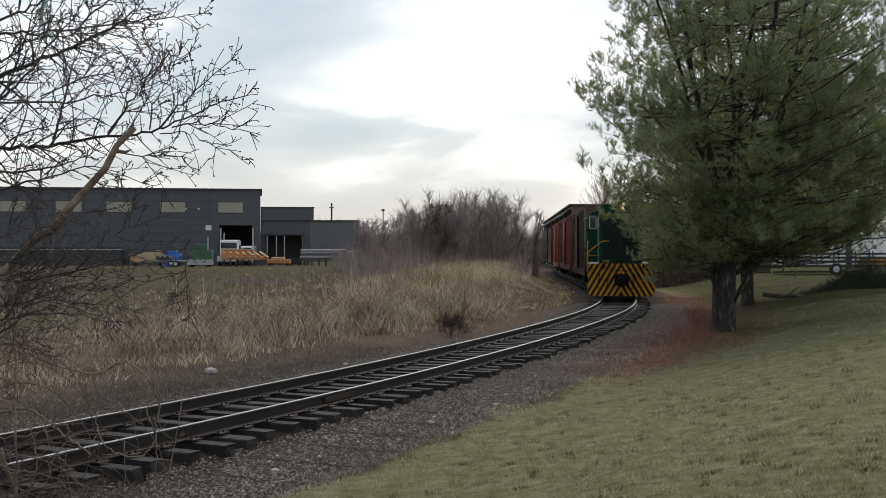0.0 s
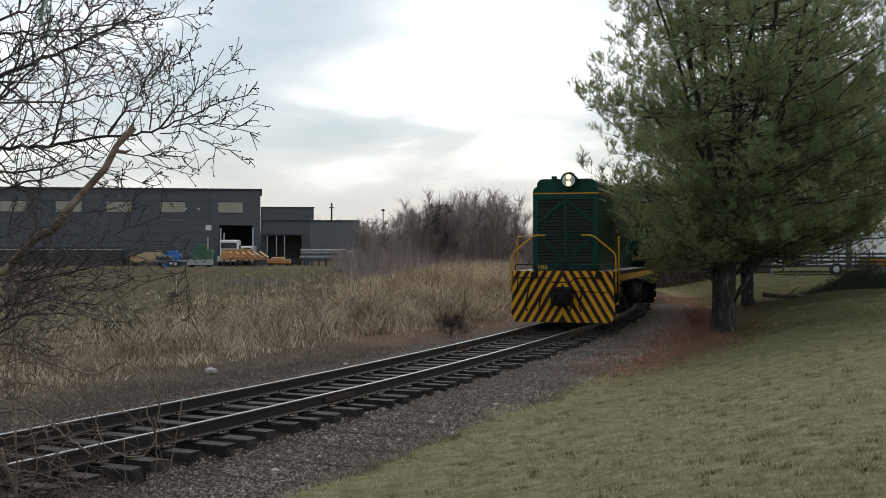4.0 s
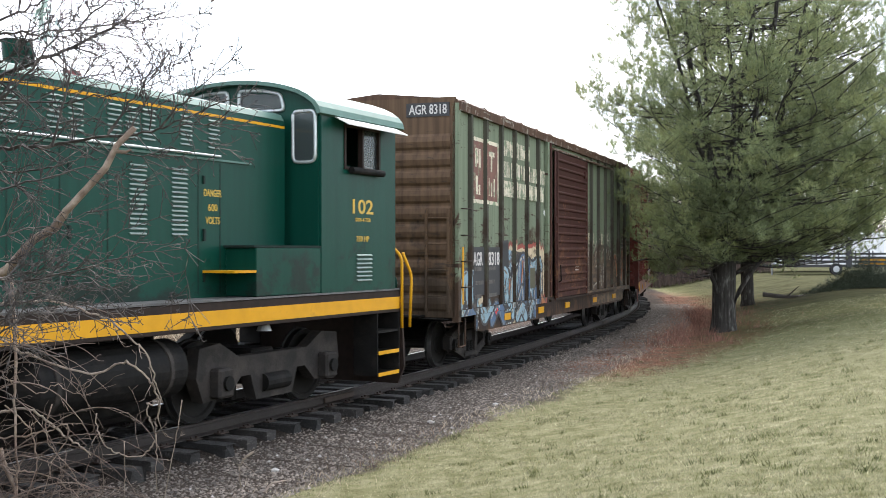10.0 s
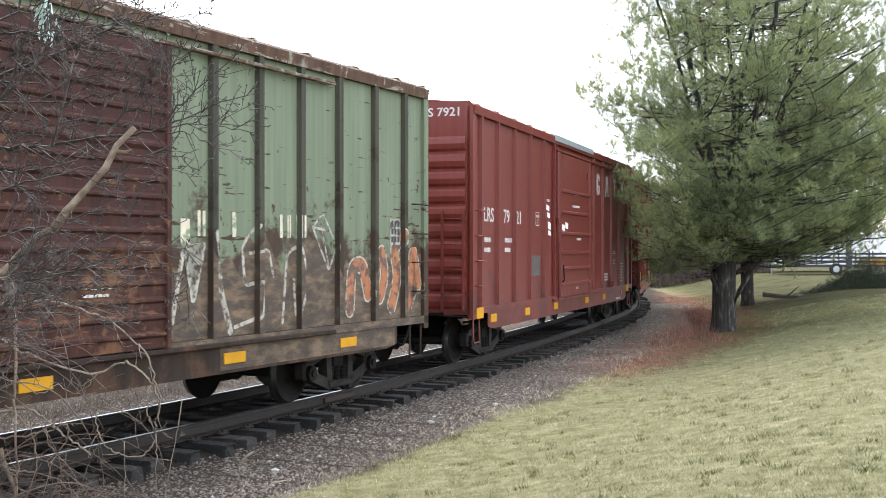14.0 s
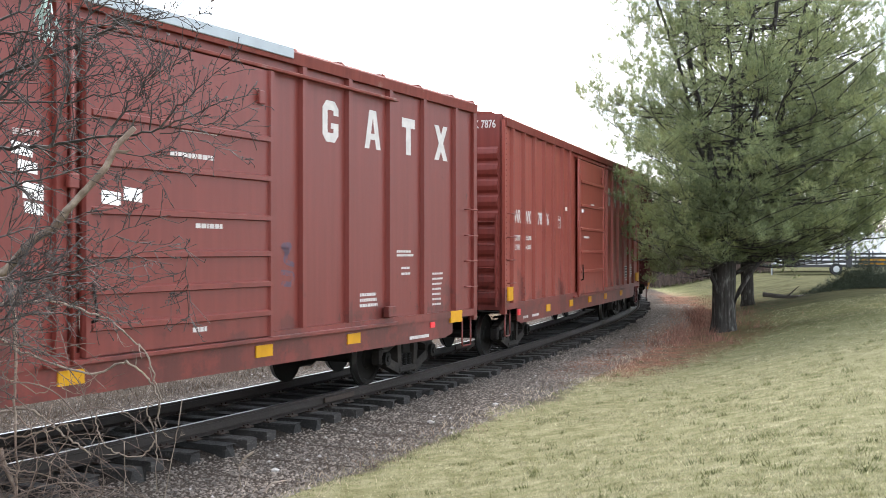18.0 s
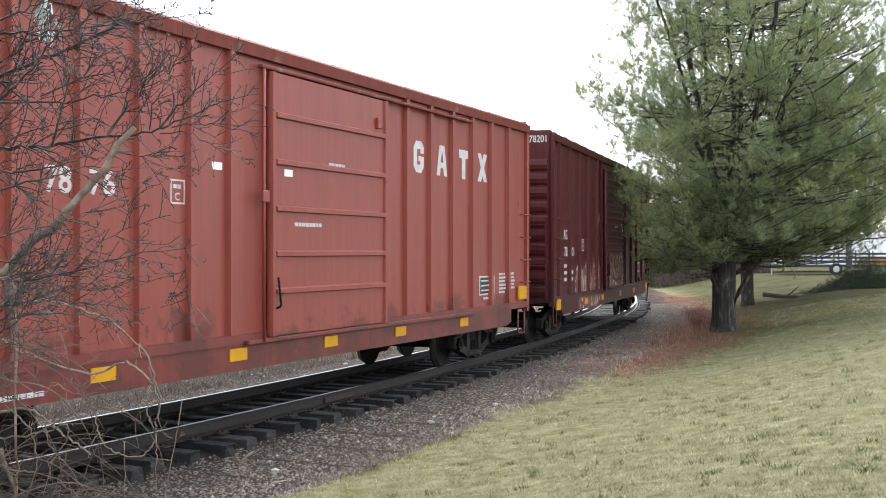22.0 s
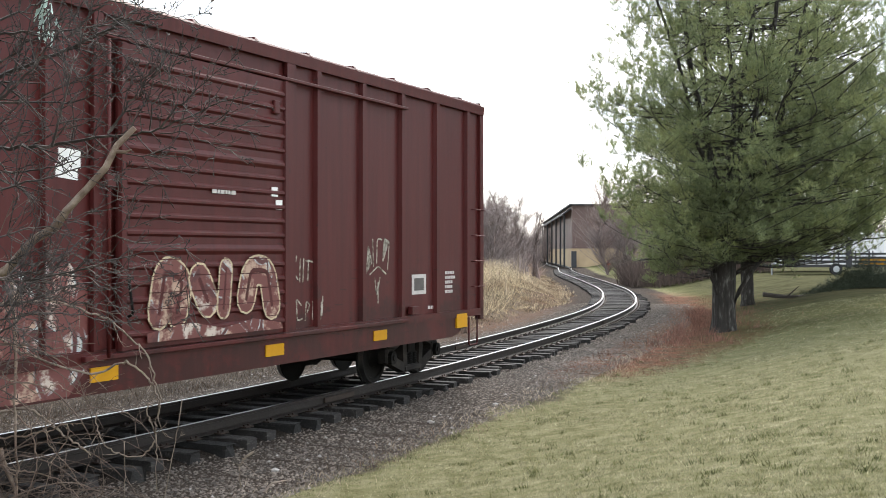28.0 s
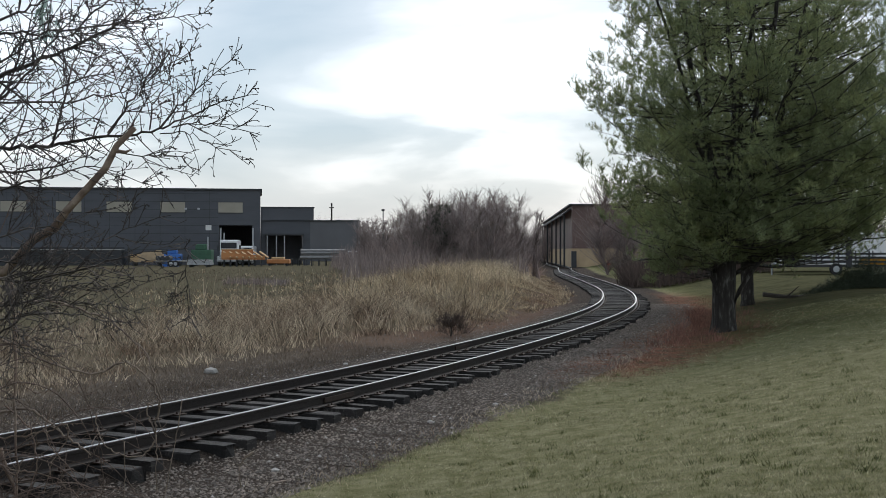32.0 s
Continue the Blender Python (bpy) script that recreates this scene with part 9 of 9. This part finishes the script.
def yard():
    # white truck seen from the front in the doorway
    y = 143.0
    x, z = px(405, y), zat(px(405, y), y)
    t = empty("truck", pose(x, y, z), label="white heavy truck parked in the doorway", category="truck", group="")
    W = M["vehicle_white"]
    box("cab", -1.15, 1.15, 0, 2.2, 1.0, 3.3, W, t, bev=.14)
    box("hood", -.85, .85, -1.4, 0, .9, 2.0, W, t, bev=.15)
    box("windscreen", -1.0, 1.0, -.03, .02, 2.2, 2.95, M["dark_pane"], t)
    box("bumper", -1.2, 1.2, -1.65, -1.4, .5, .85, M["galv"], t, bev=.05)
    box("grille", -.55, .55, -1.44, -1.40, 1.0, 1.75, M["trimdark"], t)
    for s in (-1, 1):
        box("headlamp", s * .78 - .14, s * .78 + .14, -1.44, -1.38, 1.15, 1.4, M["galv"], t)
        box("fender", s * 1.0 - .25, s * 1.0 + .25, -1.2, 0, .8, 1.25, W, t, bev=.1)
        box("mirror", s * 1.4 - .1, s * 1.4 + .1, .1, .2, 1.9, 2.6, M["trimdark"], t)
        w = wheel(t, 0, 0, .5, .5)
        w.matrix_basis = pose(s * 1.0, -.6, 0, 0, 0, 90)
    cyl("exhaust_stack", (-1.05, 2.3, 1.0), (-1.05, 2.3, 4.2), .09, M["galv"], t)
    box("body", -1.2, 1.2, 2.4, 8.5, 1.1, 2.2, W, t)
    # white van beside it
    x = px(434, 147)
    v = empty("van", pose(x, 147, zat(x, 147)), label="white van parked inside the doorway", category="van")
    box("body", -1.0, 1.0, 0, 5, .5, 2.5, W, v, bev=.12)
    box("windscreen", -.85, .85, -.03, .02, 1.5, 2.2, M["dark_pane"], v)
    wheel(v, -.8, .8, .38, .38).matrix_basis = pose(0, 0, 0)
    wheel(v, .8, .8, .38, .38)
    # steel flatbed with orange forms
    y = 132.0
    x = px(392, y)
    f = empty("flatbed_trailer", pose(x, y, zat(x, y), 0, 0, 8), label="flatbed trailer carrying orange steel forms", category="trailer")
    L = px(468, y) - x
    box("deck", 0, L, 0, 2.4, .85, 1.05, M["orange"], f)
    for k in range(7):
        u = L * (k + .3) / 7
        V, F = tube_arrays([([(u - .1, 2.1, 1.75), (u + .9, -.25, 1.10)], [.13, .11])], 4)
        put("form_plank", mesh("form_plank", V, F), M["lumber"], f)
        box("leg", u, u + .12, .1, .25, 0, .86, M["trimdark"], f)
        box("leg", u, u + .12, 2.1, 2.25, 0, .86, M["trimdark"], f)
    box("form_panel", -.1, L * .72, 2.15, 2.3, 1.06, 2.0, M["orange"], f)
    box("form_cap", -.15, L * .73, 2.05, 2.35, 2.0, 2.1, M["lumber"], f)
    prism("side_board", [(0, 1.06), (L, 1.06), (L, 1.30), (0, 1.72)], -.06, 0, M["orange"], f, axis="y")
    # lumber, machines, boxes, pipe rack
    def stack(name, label, cat, xa, xb, y, h0, h1, m, n=5, depth=2.0):
        x0, x1 = px(xa, y), px(xb, y)
        z = zat(x0, y)
        th = empty(name, pose(x0, y, z), label=label, category=cat)
        for k in range(n):
            a = h0 + (h1 - h0) * k / n
            box("layer", .05 * (k % 2), x1 - x0 - .04 * (k % 3), .03 * (k % 2), depth, a, a + (h1 - h0) / n - .03, m, th)
        for u in (.3, x1 - x0 - .5):
            box("bearer", u, u + .15, 0, depth, 0, h0, M["trimdark"], th)
        return th
    stack("lumber_pile", "pile of pale timber on bearers", "lumber", 230, 286, 138, .5, 1.5, M["lumber"], 5)
    # plywood sheets leaning on the timber, drums, and a low dark trailer before them
    y = 136.5
    x0 = px(243, y)
    sh = empty("plywood_sheets", pose(x0, y, zat(x0, y), 0, 0, 4), label="pale plywood sheets leaning on stacked timber", category="lumber")
    for k in range(3):
        prism("sheet", [(.3 * k, .5 + .05 * k), (2.5 + .2 * k, .9), (2.9, 2.0 - .1 * k), (.6 + .2 * k, 1.75 - .1 * k)], .2 * k, .2 * k + .05, M["plywood"], sh, axis="y")
    for k, xx in enumerate((292, 299, 306, 312)):
        yy = 134.0 + .5 * (k % 2)
        x0 = px(xx, yy)
        dr = empty("steel_drum", pose(x0, yy, zat(x0, yy)), label="blue steel drum standing in the yard", category="drum", group="drums in the yard")
        cyl("barrel", (0, 0, 0), (0, 0, .9), .29, M["blue"], dr, seg=16)
        for z in (.03, .3, .6, .88):
            cyl("hoop", (0, 0, z - .02), (0, 0, z + .02), .305, M["blue"], dr, seg=16)
    y = 129.0
    x0, x1 = px(270, y), px(325, y)
    tr = empty("low_trailer", pose(x0, y, zat(x0, y)), label="low dark equipment trailer in the yard", category="trailer")
    L = x1 - x0
    box("deck", 0, L, 0, 2.2, .62, .74, M["weathered_grey"], tr)
    for k in range(5):
        box("cross_member", L * (k + .3) / 5, L * (k + .3) / 5 + .1, 0, 2.2, .5, .62, M["trimdark"], tr)
    for k in range(3):
        cyl("load_roll", (L * .15 + k * .55, .3, 1.02 - .0 * k), (L * .15 + k * .55, 1.9, 1.02), .27, M["trimdark"], tr, seg=14)
    wheel(tr, L * .6, .0, .38, .38)
    wheel(tr, L * .75, .0, .38, .38)
    stack("timber_pile", "long low pile of grey timber", "lumber", 330, 372, 128, .3, .9, M["galv"], 3)
    y = 137
    for nm, lab, xa, xb, h, m in (("blue_machine", "blue machine standing in the yard", 290, 318, 2.0, M["blue"]), ("green_machine", "dark green machine standing in the yard", 338, 374, 2.7, M["dkgreen"]),
                                  ("yellow_bin", "yellow-orange steel bin in the yard", 472, 512, 1.15, M["orange"])):
        x0, x1 = px(xa, y), px(xb, y)
        th = empty(nm, pose(x0, y, zat(x0, y)), label=lab, category="machine")
        w = x1 - x0
        box("body", 0, w, 0, 1.6, .35, h * .75, m, th, bev=.08)
        box("top", w * .2, w * .75, .2, 1.4, h * .75 + .002, h, m if nm != "yellow_bin" else M["lumber"], th, bev=.06)
        for u in (.12 * w, .88 * w):
            box("skid", u - .12, u + .12, 0, 1.6, 0, .35, M["trimdark"], th)
        if nm == "green_machine":
            cyl("pipe", (w * .8, .4, h * .7), (w * .8, .4, h + .9), .08, M["galv"], th)
            wheel(th, .2 * w, -.16, .45, .45)
            wheel(th, .8 * w, -.16, .45, .45)
    y = 139
    x0, x1 = px(515, y), px(612, y)
    r = empty("pipe_rack", pose(x0, y, zat(x0, y)), label="dark steel rack stacked with grey pipes", category="rack")
    L = x1 - x0
    for k in range(9):
        u = L * k / 8
        for yy in (0, 1.6):
            box("post", u - .05, u + .05, yy, yy + .1, 0, .78, M["trimdark"], r)
        box("beam", u - .05, u + .05, 0, 1.7, .78, .88, M["trimdark"], r)
    box("rail", -.1, L + .1, -.02, .0, .70, .80, M["trimdark"], r)
    for i in range(4):
        for j in range(4 - i % 2):
            cyl("pipe", (1.1 + .05 * ((i * 3 + j) % 4), .25 + j * .36 + .18 * (i % 2), 1.05 + i * .28), (L - .1 - .08 * ((i + j) % 3), .25 + j * .36 + .18 * (i % 2), 1.05 + i * .28), .16, M["pipe_grey"], r, seg=10)
    # parked pickups far off
    for xa, y in ((622, 168), (634, 176)):
        x0 = px(xa, y)
        p = empty("pickup_truck", pose(x0, y, zat(x0, y)), label="white pickup truck parked far off", category="truck", group="pickups in the far yard")
        box("body", -1.3, 1.3, 0, 2, .5, 1.2, W, p, bev=.1)
        box("cabin", -.6, .7, .1, 1.9, 1.202, 1.85, W, p, bev=.15)
        box("window", -.45, .55, .06, .12, 1.3, 1.7, M["dark_pane"], p)
        wheel(p, -.8, .0, .38, .38)
        wheel(p, .8, .0, .38, .38)
    # light pole and utility pole
    y = 165
    x0 = px(678, y)
    lp = empty("light_pole", pose(x0, y, zat(x0, y)), label="tall yard light on a dark pole", category="street lamp")
    cyl("pole", (0, 0, -.2), (0, 0, up(376, y)), .075, M["trimdark"], lp)
    box("lamp_head", -.22, .22, -.4, .4, up(376, y), up(373, y), M["trimdark"], lp, bev=.04)
    y = 215
    x0 = px(587, y)
    up_ = empty("utility_pole", pose(x0, y, zat(x0, y)), label="wooden utility pole with a crossarm", category="utility pole")
    cyl("pole", (0, 0, -.2), (0, 0, up(362, y)), .16, M["bark"], up_)
    box("crossarm", -.45, .45, -.08, .08, up(371, y), up(369.5, y), M["bark"], up_)


def brown_building():
    """Brick-coloured freight house with a canopy beside the track."""
    y0, x0 = 160.0, px(1013, 160.0)
    b = empty("freight_house", pose(x0, y0, 0, 0, 0, -3.0), label="brown corrugated freight house on tan block base with track canopy", category="building")
    zb, zm, zt = zat(x0 + 4, y0) - .5, up(440, y0), up(364, y0)
    W = 34.0
    box("base_wall", 0, W, 0, .4, zb, zm, M["tan"], b)
    box("wall", 0, W, -.05, .4, zm, zt, M["brown_siding"], b)
    box("side_base_wall", 0, .4, .4, 110, zb, zm, M["tan"], b)
    box("side_wall", -.05, .4, .4, 110, zm, zt, M["brown_siding"], b)
    box("roof", -.5, W + .5, -.5, 110.5, zt, zt + .2, M["trimdark"], b)
    for k in range(34):
        box("siding_rib", k * 1.0 + .2, k * 1.0 + .32, -.11, -.052, zm, zt, M["brown_siding"], b)
    prism("canopy", [(-.06, zt - .25), (-1.3, zt - 1.1), (-1.3, zt - 1.3), (-.06, zt - .5)], 2, 110, M["trimdark"], b, axis="y")
    for v in (3, 14, 28, 44, 64, 90):
        box("canopy_post", -1.1, -.85, v, v + .3, zb, zt - 1.1, M["trimdark"], b)
    box("bumper_post", -.2, .5, -1.2, -.5, zb, zm - .4, M["trimdark"], b)
    # hydrant on the grass before it
    y = 128.0
    x = px(1076, y)
    h = empty("fire_hydrant", pose(x, y, zat(x, y)), label="red fire hydrant on the grass", category="fire hydrant")
    cyl("barrel", (0, 0, -.05), (0, 0, .75), .14, M["hydrant"], h)
    cyl("bonnet", (0, 0, .75), (0, 0, 1.0), .17, M["hydrant"], h, r2=.05)
    cyl("outlet", (-.3, 0, .6), (.3, 0, .6), .08, M["hydrant"], h)
    # pale far shed beyond the canopy
    y = 330.0
    s = empty("far_shed", pose(px(955, y), y, zat(px(955, y), y)), label="pale grey shed far down the track", category="building")
    box("wall", -2, 14, 0, 8, -.2, 5.0, M["galv"], s)
    prism("roof", [(-2.4, 5.0), (14.4, 5.0), (6, 6.2)], -.4, 8.4, M["siding2"], s, axis="y")


def trailers():
    # white enclosed trailer behind
    y = 74.0
    x0 = px(1361, y)
    z = zat(x0, y)
    t = empty("enclosed_trailer", pose(x0, y, z), label="long white enclosed trailer parked on the grass", category="trailer")
    L = 13.5
    zt = up(412, y) - z
    box("body", 0, L, 0, 2.4, .55, zt, M["vehicle_white"], t, bev=.04)
    box("skirt", .02, L - .02, .05, 2.35, .35, .55, M["trailer_black"], t)
    for k in range(12):
        box("side_seam", .6 + k * 1.1, .63 + k * 1.1, -.012, -.001, .6, zt - .1, M["galv"], t)
    for u in (8.0, 9.0):
        wheel(t, u, .1, .36, .36, .24)
    # black stake-sided trailer in front of it
    y = 68.0
    x0 = px(1384, y)
    z = zat(x0, y)
    s = empty("stake_trailer", pose(x0, y, z), label="black stake-sided trailer with slatted ramp", category="trailer")
    B = M["trailer_black"]
    L = px(1600, y) - x0
    zd = .62
    box("deck", 0, L, 0, 2.2, zd - .14, zd, B, s)
    zt = up(444, y) - z
    for k, q in enumerate((.22, .5, .78)):
        zz = zd + (zt - zd) * q
        for yy in (0, 2.15):
            box("side_rail", 1.0, L, yy, yy + .05, zz - .06, zz + .06, B, s)
    for k in range(7):
        u = 1.0 + (L - 1.0) * k / 6
        for yy in (-.03, 2.18):
            box("stake", u - .035, u + .035, yy, yy + .06, zd, zt, B, s)
    rp = box("ramp_frame", .0, .9, .0, .05, zd, zt + .25, B, s)
    for k in range(8):
        box("ramp_slat", .02 + .11 * k, .07 + .11 * k, -.05, -.001, zd - .1, zt + .3, B, rp)
    box("gate", px(1497, y) - x0, px(1506, y) - x0, -.08, .0, zd - .2, up(425, y) - z, B, s)
    for u in (3.25,):
        wheel(s, u, .02, .36, .36, .24)
    box("fender", 2.75, 3.75, -.18, .05, .74, .80, B, s)
    box("load", 5.3, 8.5, .3, 1.8, zd, zd + .45, M["yellow"], s, "yellow load on the deck")
    cyl("jack", (-.3, 1.1, 0), (-.3, 1.1, .7), .05, M["galv"], s)
    box("tongue", -.9, .02, 1.0, 1.2, .5, .62, B, s)


def yard_litter():
    # fallen branch and cut brush on the lawn
    y = 46.0
    x0, x1 = px(1350, y), px(1448, y)
    z = zat((x0 + x1) / 2, y)
    b = empty("fallen_branch", label="dark fallen branch lying on the lawn", category="branch")
    V, F = tube_arrays([([(x0, y, z + .17), (x0 + .6, y, z + .09), ((x0 + x1) / 2, y + .1, z + .06), (x1, y + .2, z + .08)], [.10, .09, .07, .03]),
                        ([(x0 + 1.0, y, z + .08), (x0 + 1.4, y - .2, z + .5)], [.04, .01])], 7)
    put("bark", mesh("bark", V, F), M["log"], b)
    rng = np.random.default_rng(6)
    y = 47.0
    n = 2600
    P = np.stack([px(1528, y) + rng.normal(0, .95, n), y + rng.normal(0, .6, n), np.zeros(n)], 1)
    P[:, 2] = height(P[:, 0], P[:, 1]) + np.abs(rng.normal(0, .52, n)) * np.exp(-((P[:, 0] - px(1535, y)) / 1.3) ** 2)
    V, F = tufts(P, np.tile([0.2, -.3, .5], (n, 1)), 9, .16, .016, .8, rng)
    p = empty("brush_pile", label="heap of cut green pine brush", category="brush pile")
    c = put("foliage", tri_mesh("foliage", V, F), M["evergreen"], p)
    c["kind"] = "stuff"
    # pale stones and scraps near the track
    rnd = random.Random(3)
    for q, d, r, m in ((-2.0, 2.2, .05, "concrete"), (1.6, 2.45, .05, "concrete"), (3.5, 2.7, .045, "concrete"), (-4.6, 1.9, .07, "orange"), (6.4, -4.6, .16, "concrete"), (-6.8, 2.2, .06, "concrete"), (9.5, -3.0, .06, "concrete")):
        x, y, _ = track(q, d)
        bm = bmesh.new()
        bmesh.ops.create_icosphere(bm, subdivisions=1, radius=r)
        for v in bm.verts:
            v.co = Vector((v.co.x * rnd.uniform(.8, 1.5), v.co.y * rnd.uniform(.7, 1.2), v.co.z * rnd.uniform(.4, .7)))
        o = part("stone", bm, M[m] if m != "orange" else M["limb"])
        o.location = (x, y, zat(x, y) + r * .3)
        tagged(o, "loose pale stone lying by the ballast" if m != "orange" else "loose brown brick fragment by the ties", "stone", "stones by the track")
    # dead sticks
    for q, d, L, a in ((-3.0, 2.75, .55, 70), (7.5, 2.9, .5, 20), (12.0, 3.0, .6, 110)):
        x, y, _ = track(q, d)
        z = zat(x, y)
        pts = [Vector((x, y, z + .02)), Vector((x + .1 * math.cos(a), y + .1, z + .10)), Vector((x + L * math.cos(radians(a)), y + L * math.sin(radians(a)), z + .05))]
        V, F = tube_arrays([(pts, [.014, .012, .006])], 6)
        tagged(put("dead_stick", mesh("dead_stick", V, F), M["vine"]), "pale dead stick lying on the ballast", "stick", "sticks by the track")


warehouse()
yard()
brown_building()
trailers()
yard_litter()


# ---------------------------------------------------------------- the train's run
RUN = [(0, 37.81), (3, 23.07), (6, 8.31), (7, 3.39), (8, -1.44), (9, -6.17), (10, -10.89), (11, -15.54), (12, -20.05), (13, -24.42), (14, -28.65), (15, -32.75),
       (17, -40.96), (18, -44.97), (19, -48.84), (20, -52.58), (21, -56.28), (22, -60.03), (23, -63.69), (24, -67.27), (25, -70.80), (28, -81.27), (29, -84.79),
       (30, -88.41), (31, -92.10), (32, -95.85)]


def head(t):
    """Where the train's head stands on the track at t seconds: a smooth curve through RUN."""
    T, S = [a for a, _ in RUN], [b for _, b in RUN]
    i = max(0, min(len(T) - 2, int(np.searchsorted(T, t, side="right")) - 1))
    def slope(k):
        a, b = max(0, k - 1), min(len(T) - 1, k + 1)
        return (S[b] - S[a]) / (T[b] - T[a])
    h = T[i + 1] - T[i]
    q = (t - T[i]) / h
    m0, m1 = slope(i) * h, slope(i + 1) * h
    return SCALE * ((2 * q ** 3 - 3 * q * q + 1) * S[i] + (q ** 3 - 2 * q * q + q) * m0 + (3 * q * q - 2 * q ** 3) * S[i + 1] + (q ** 3 - q * q) * m1)


def thing_pose(s, trucks):
    xa, ya, ha = track(s + trucks[0])
    xb, yb, hb = track(s + trucks[1])
    a = math.atan2(yb - ya, xb - xa)
    return pose(xa - math.cos(a) * trucks[0], ya - math.sin(a) * trucks[0], 0, 0, 0, math.degrees(a)), a, (ha, hb)


def motions():
    slow = [k * 0.5 for k in range(65)]
    fast = [k * 0.1 for k in range(321)]
    heads = [head(t) for t in fast]
    turned = {}
    for thing, back, trucks, gear in TRAIN:
        rows, yaw = [], ([], [])
        for t in slow:
            m, a, hh = thing_pose(head(t) + back, trucks)
            rows.append((t, m))
            for k in (0, 1):
                yaw[k].append((t, pose(trucks[k], 0, 0, 0, 0, math.degrees(hh[k] - a))))
        walk(thing, rows)
        for k, (tk, wheels) in enumerate(gear):
            walk(tk, yaw[k])
            for w, u, r in wheels:
                if (r, u) not in turned:
                    turned[(r, u)] = [(t, pose(u, 0, r) @ Matrix.Rotation(-(heads[0] - q) / r, 4, "Y")) for t, q in zip(fast, heads)]
                walk(w, turned[(r, u)])


motions()
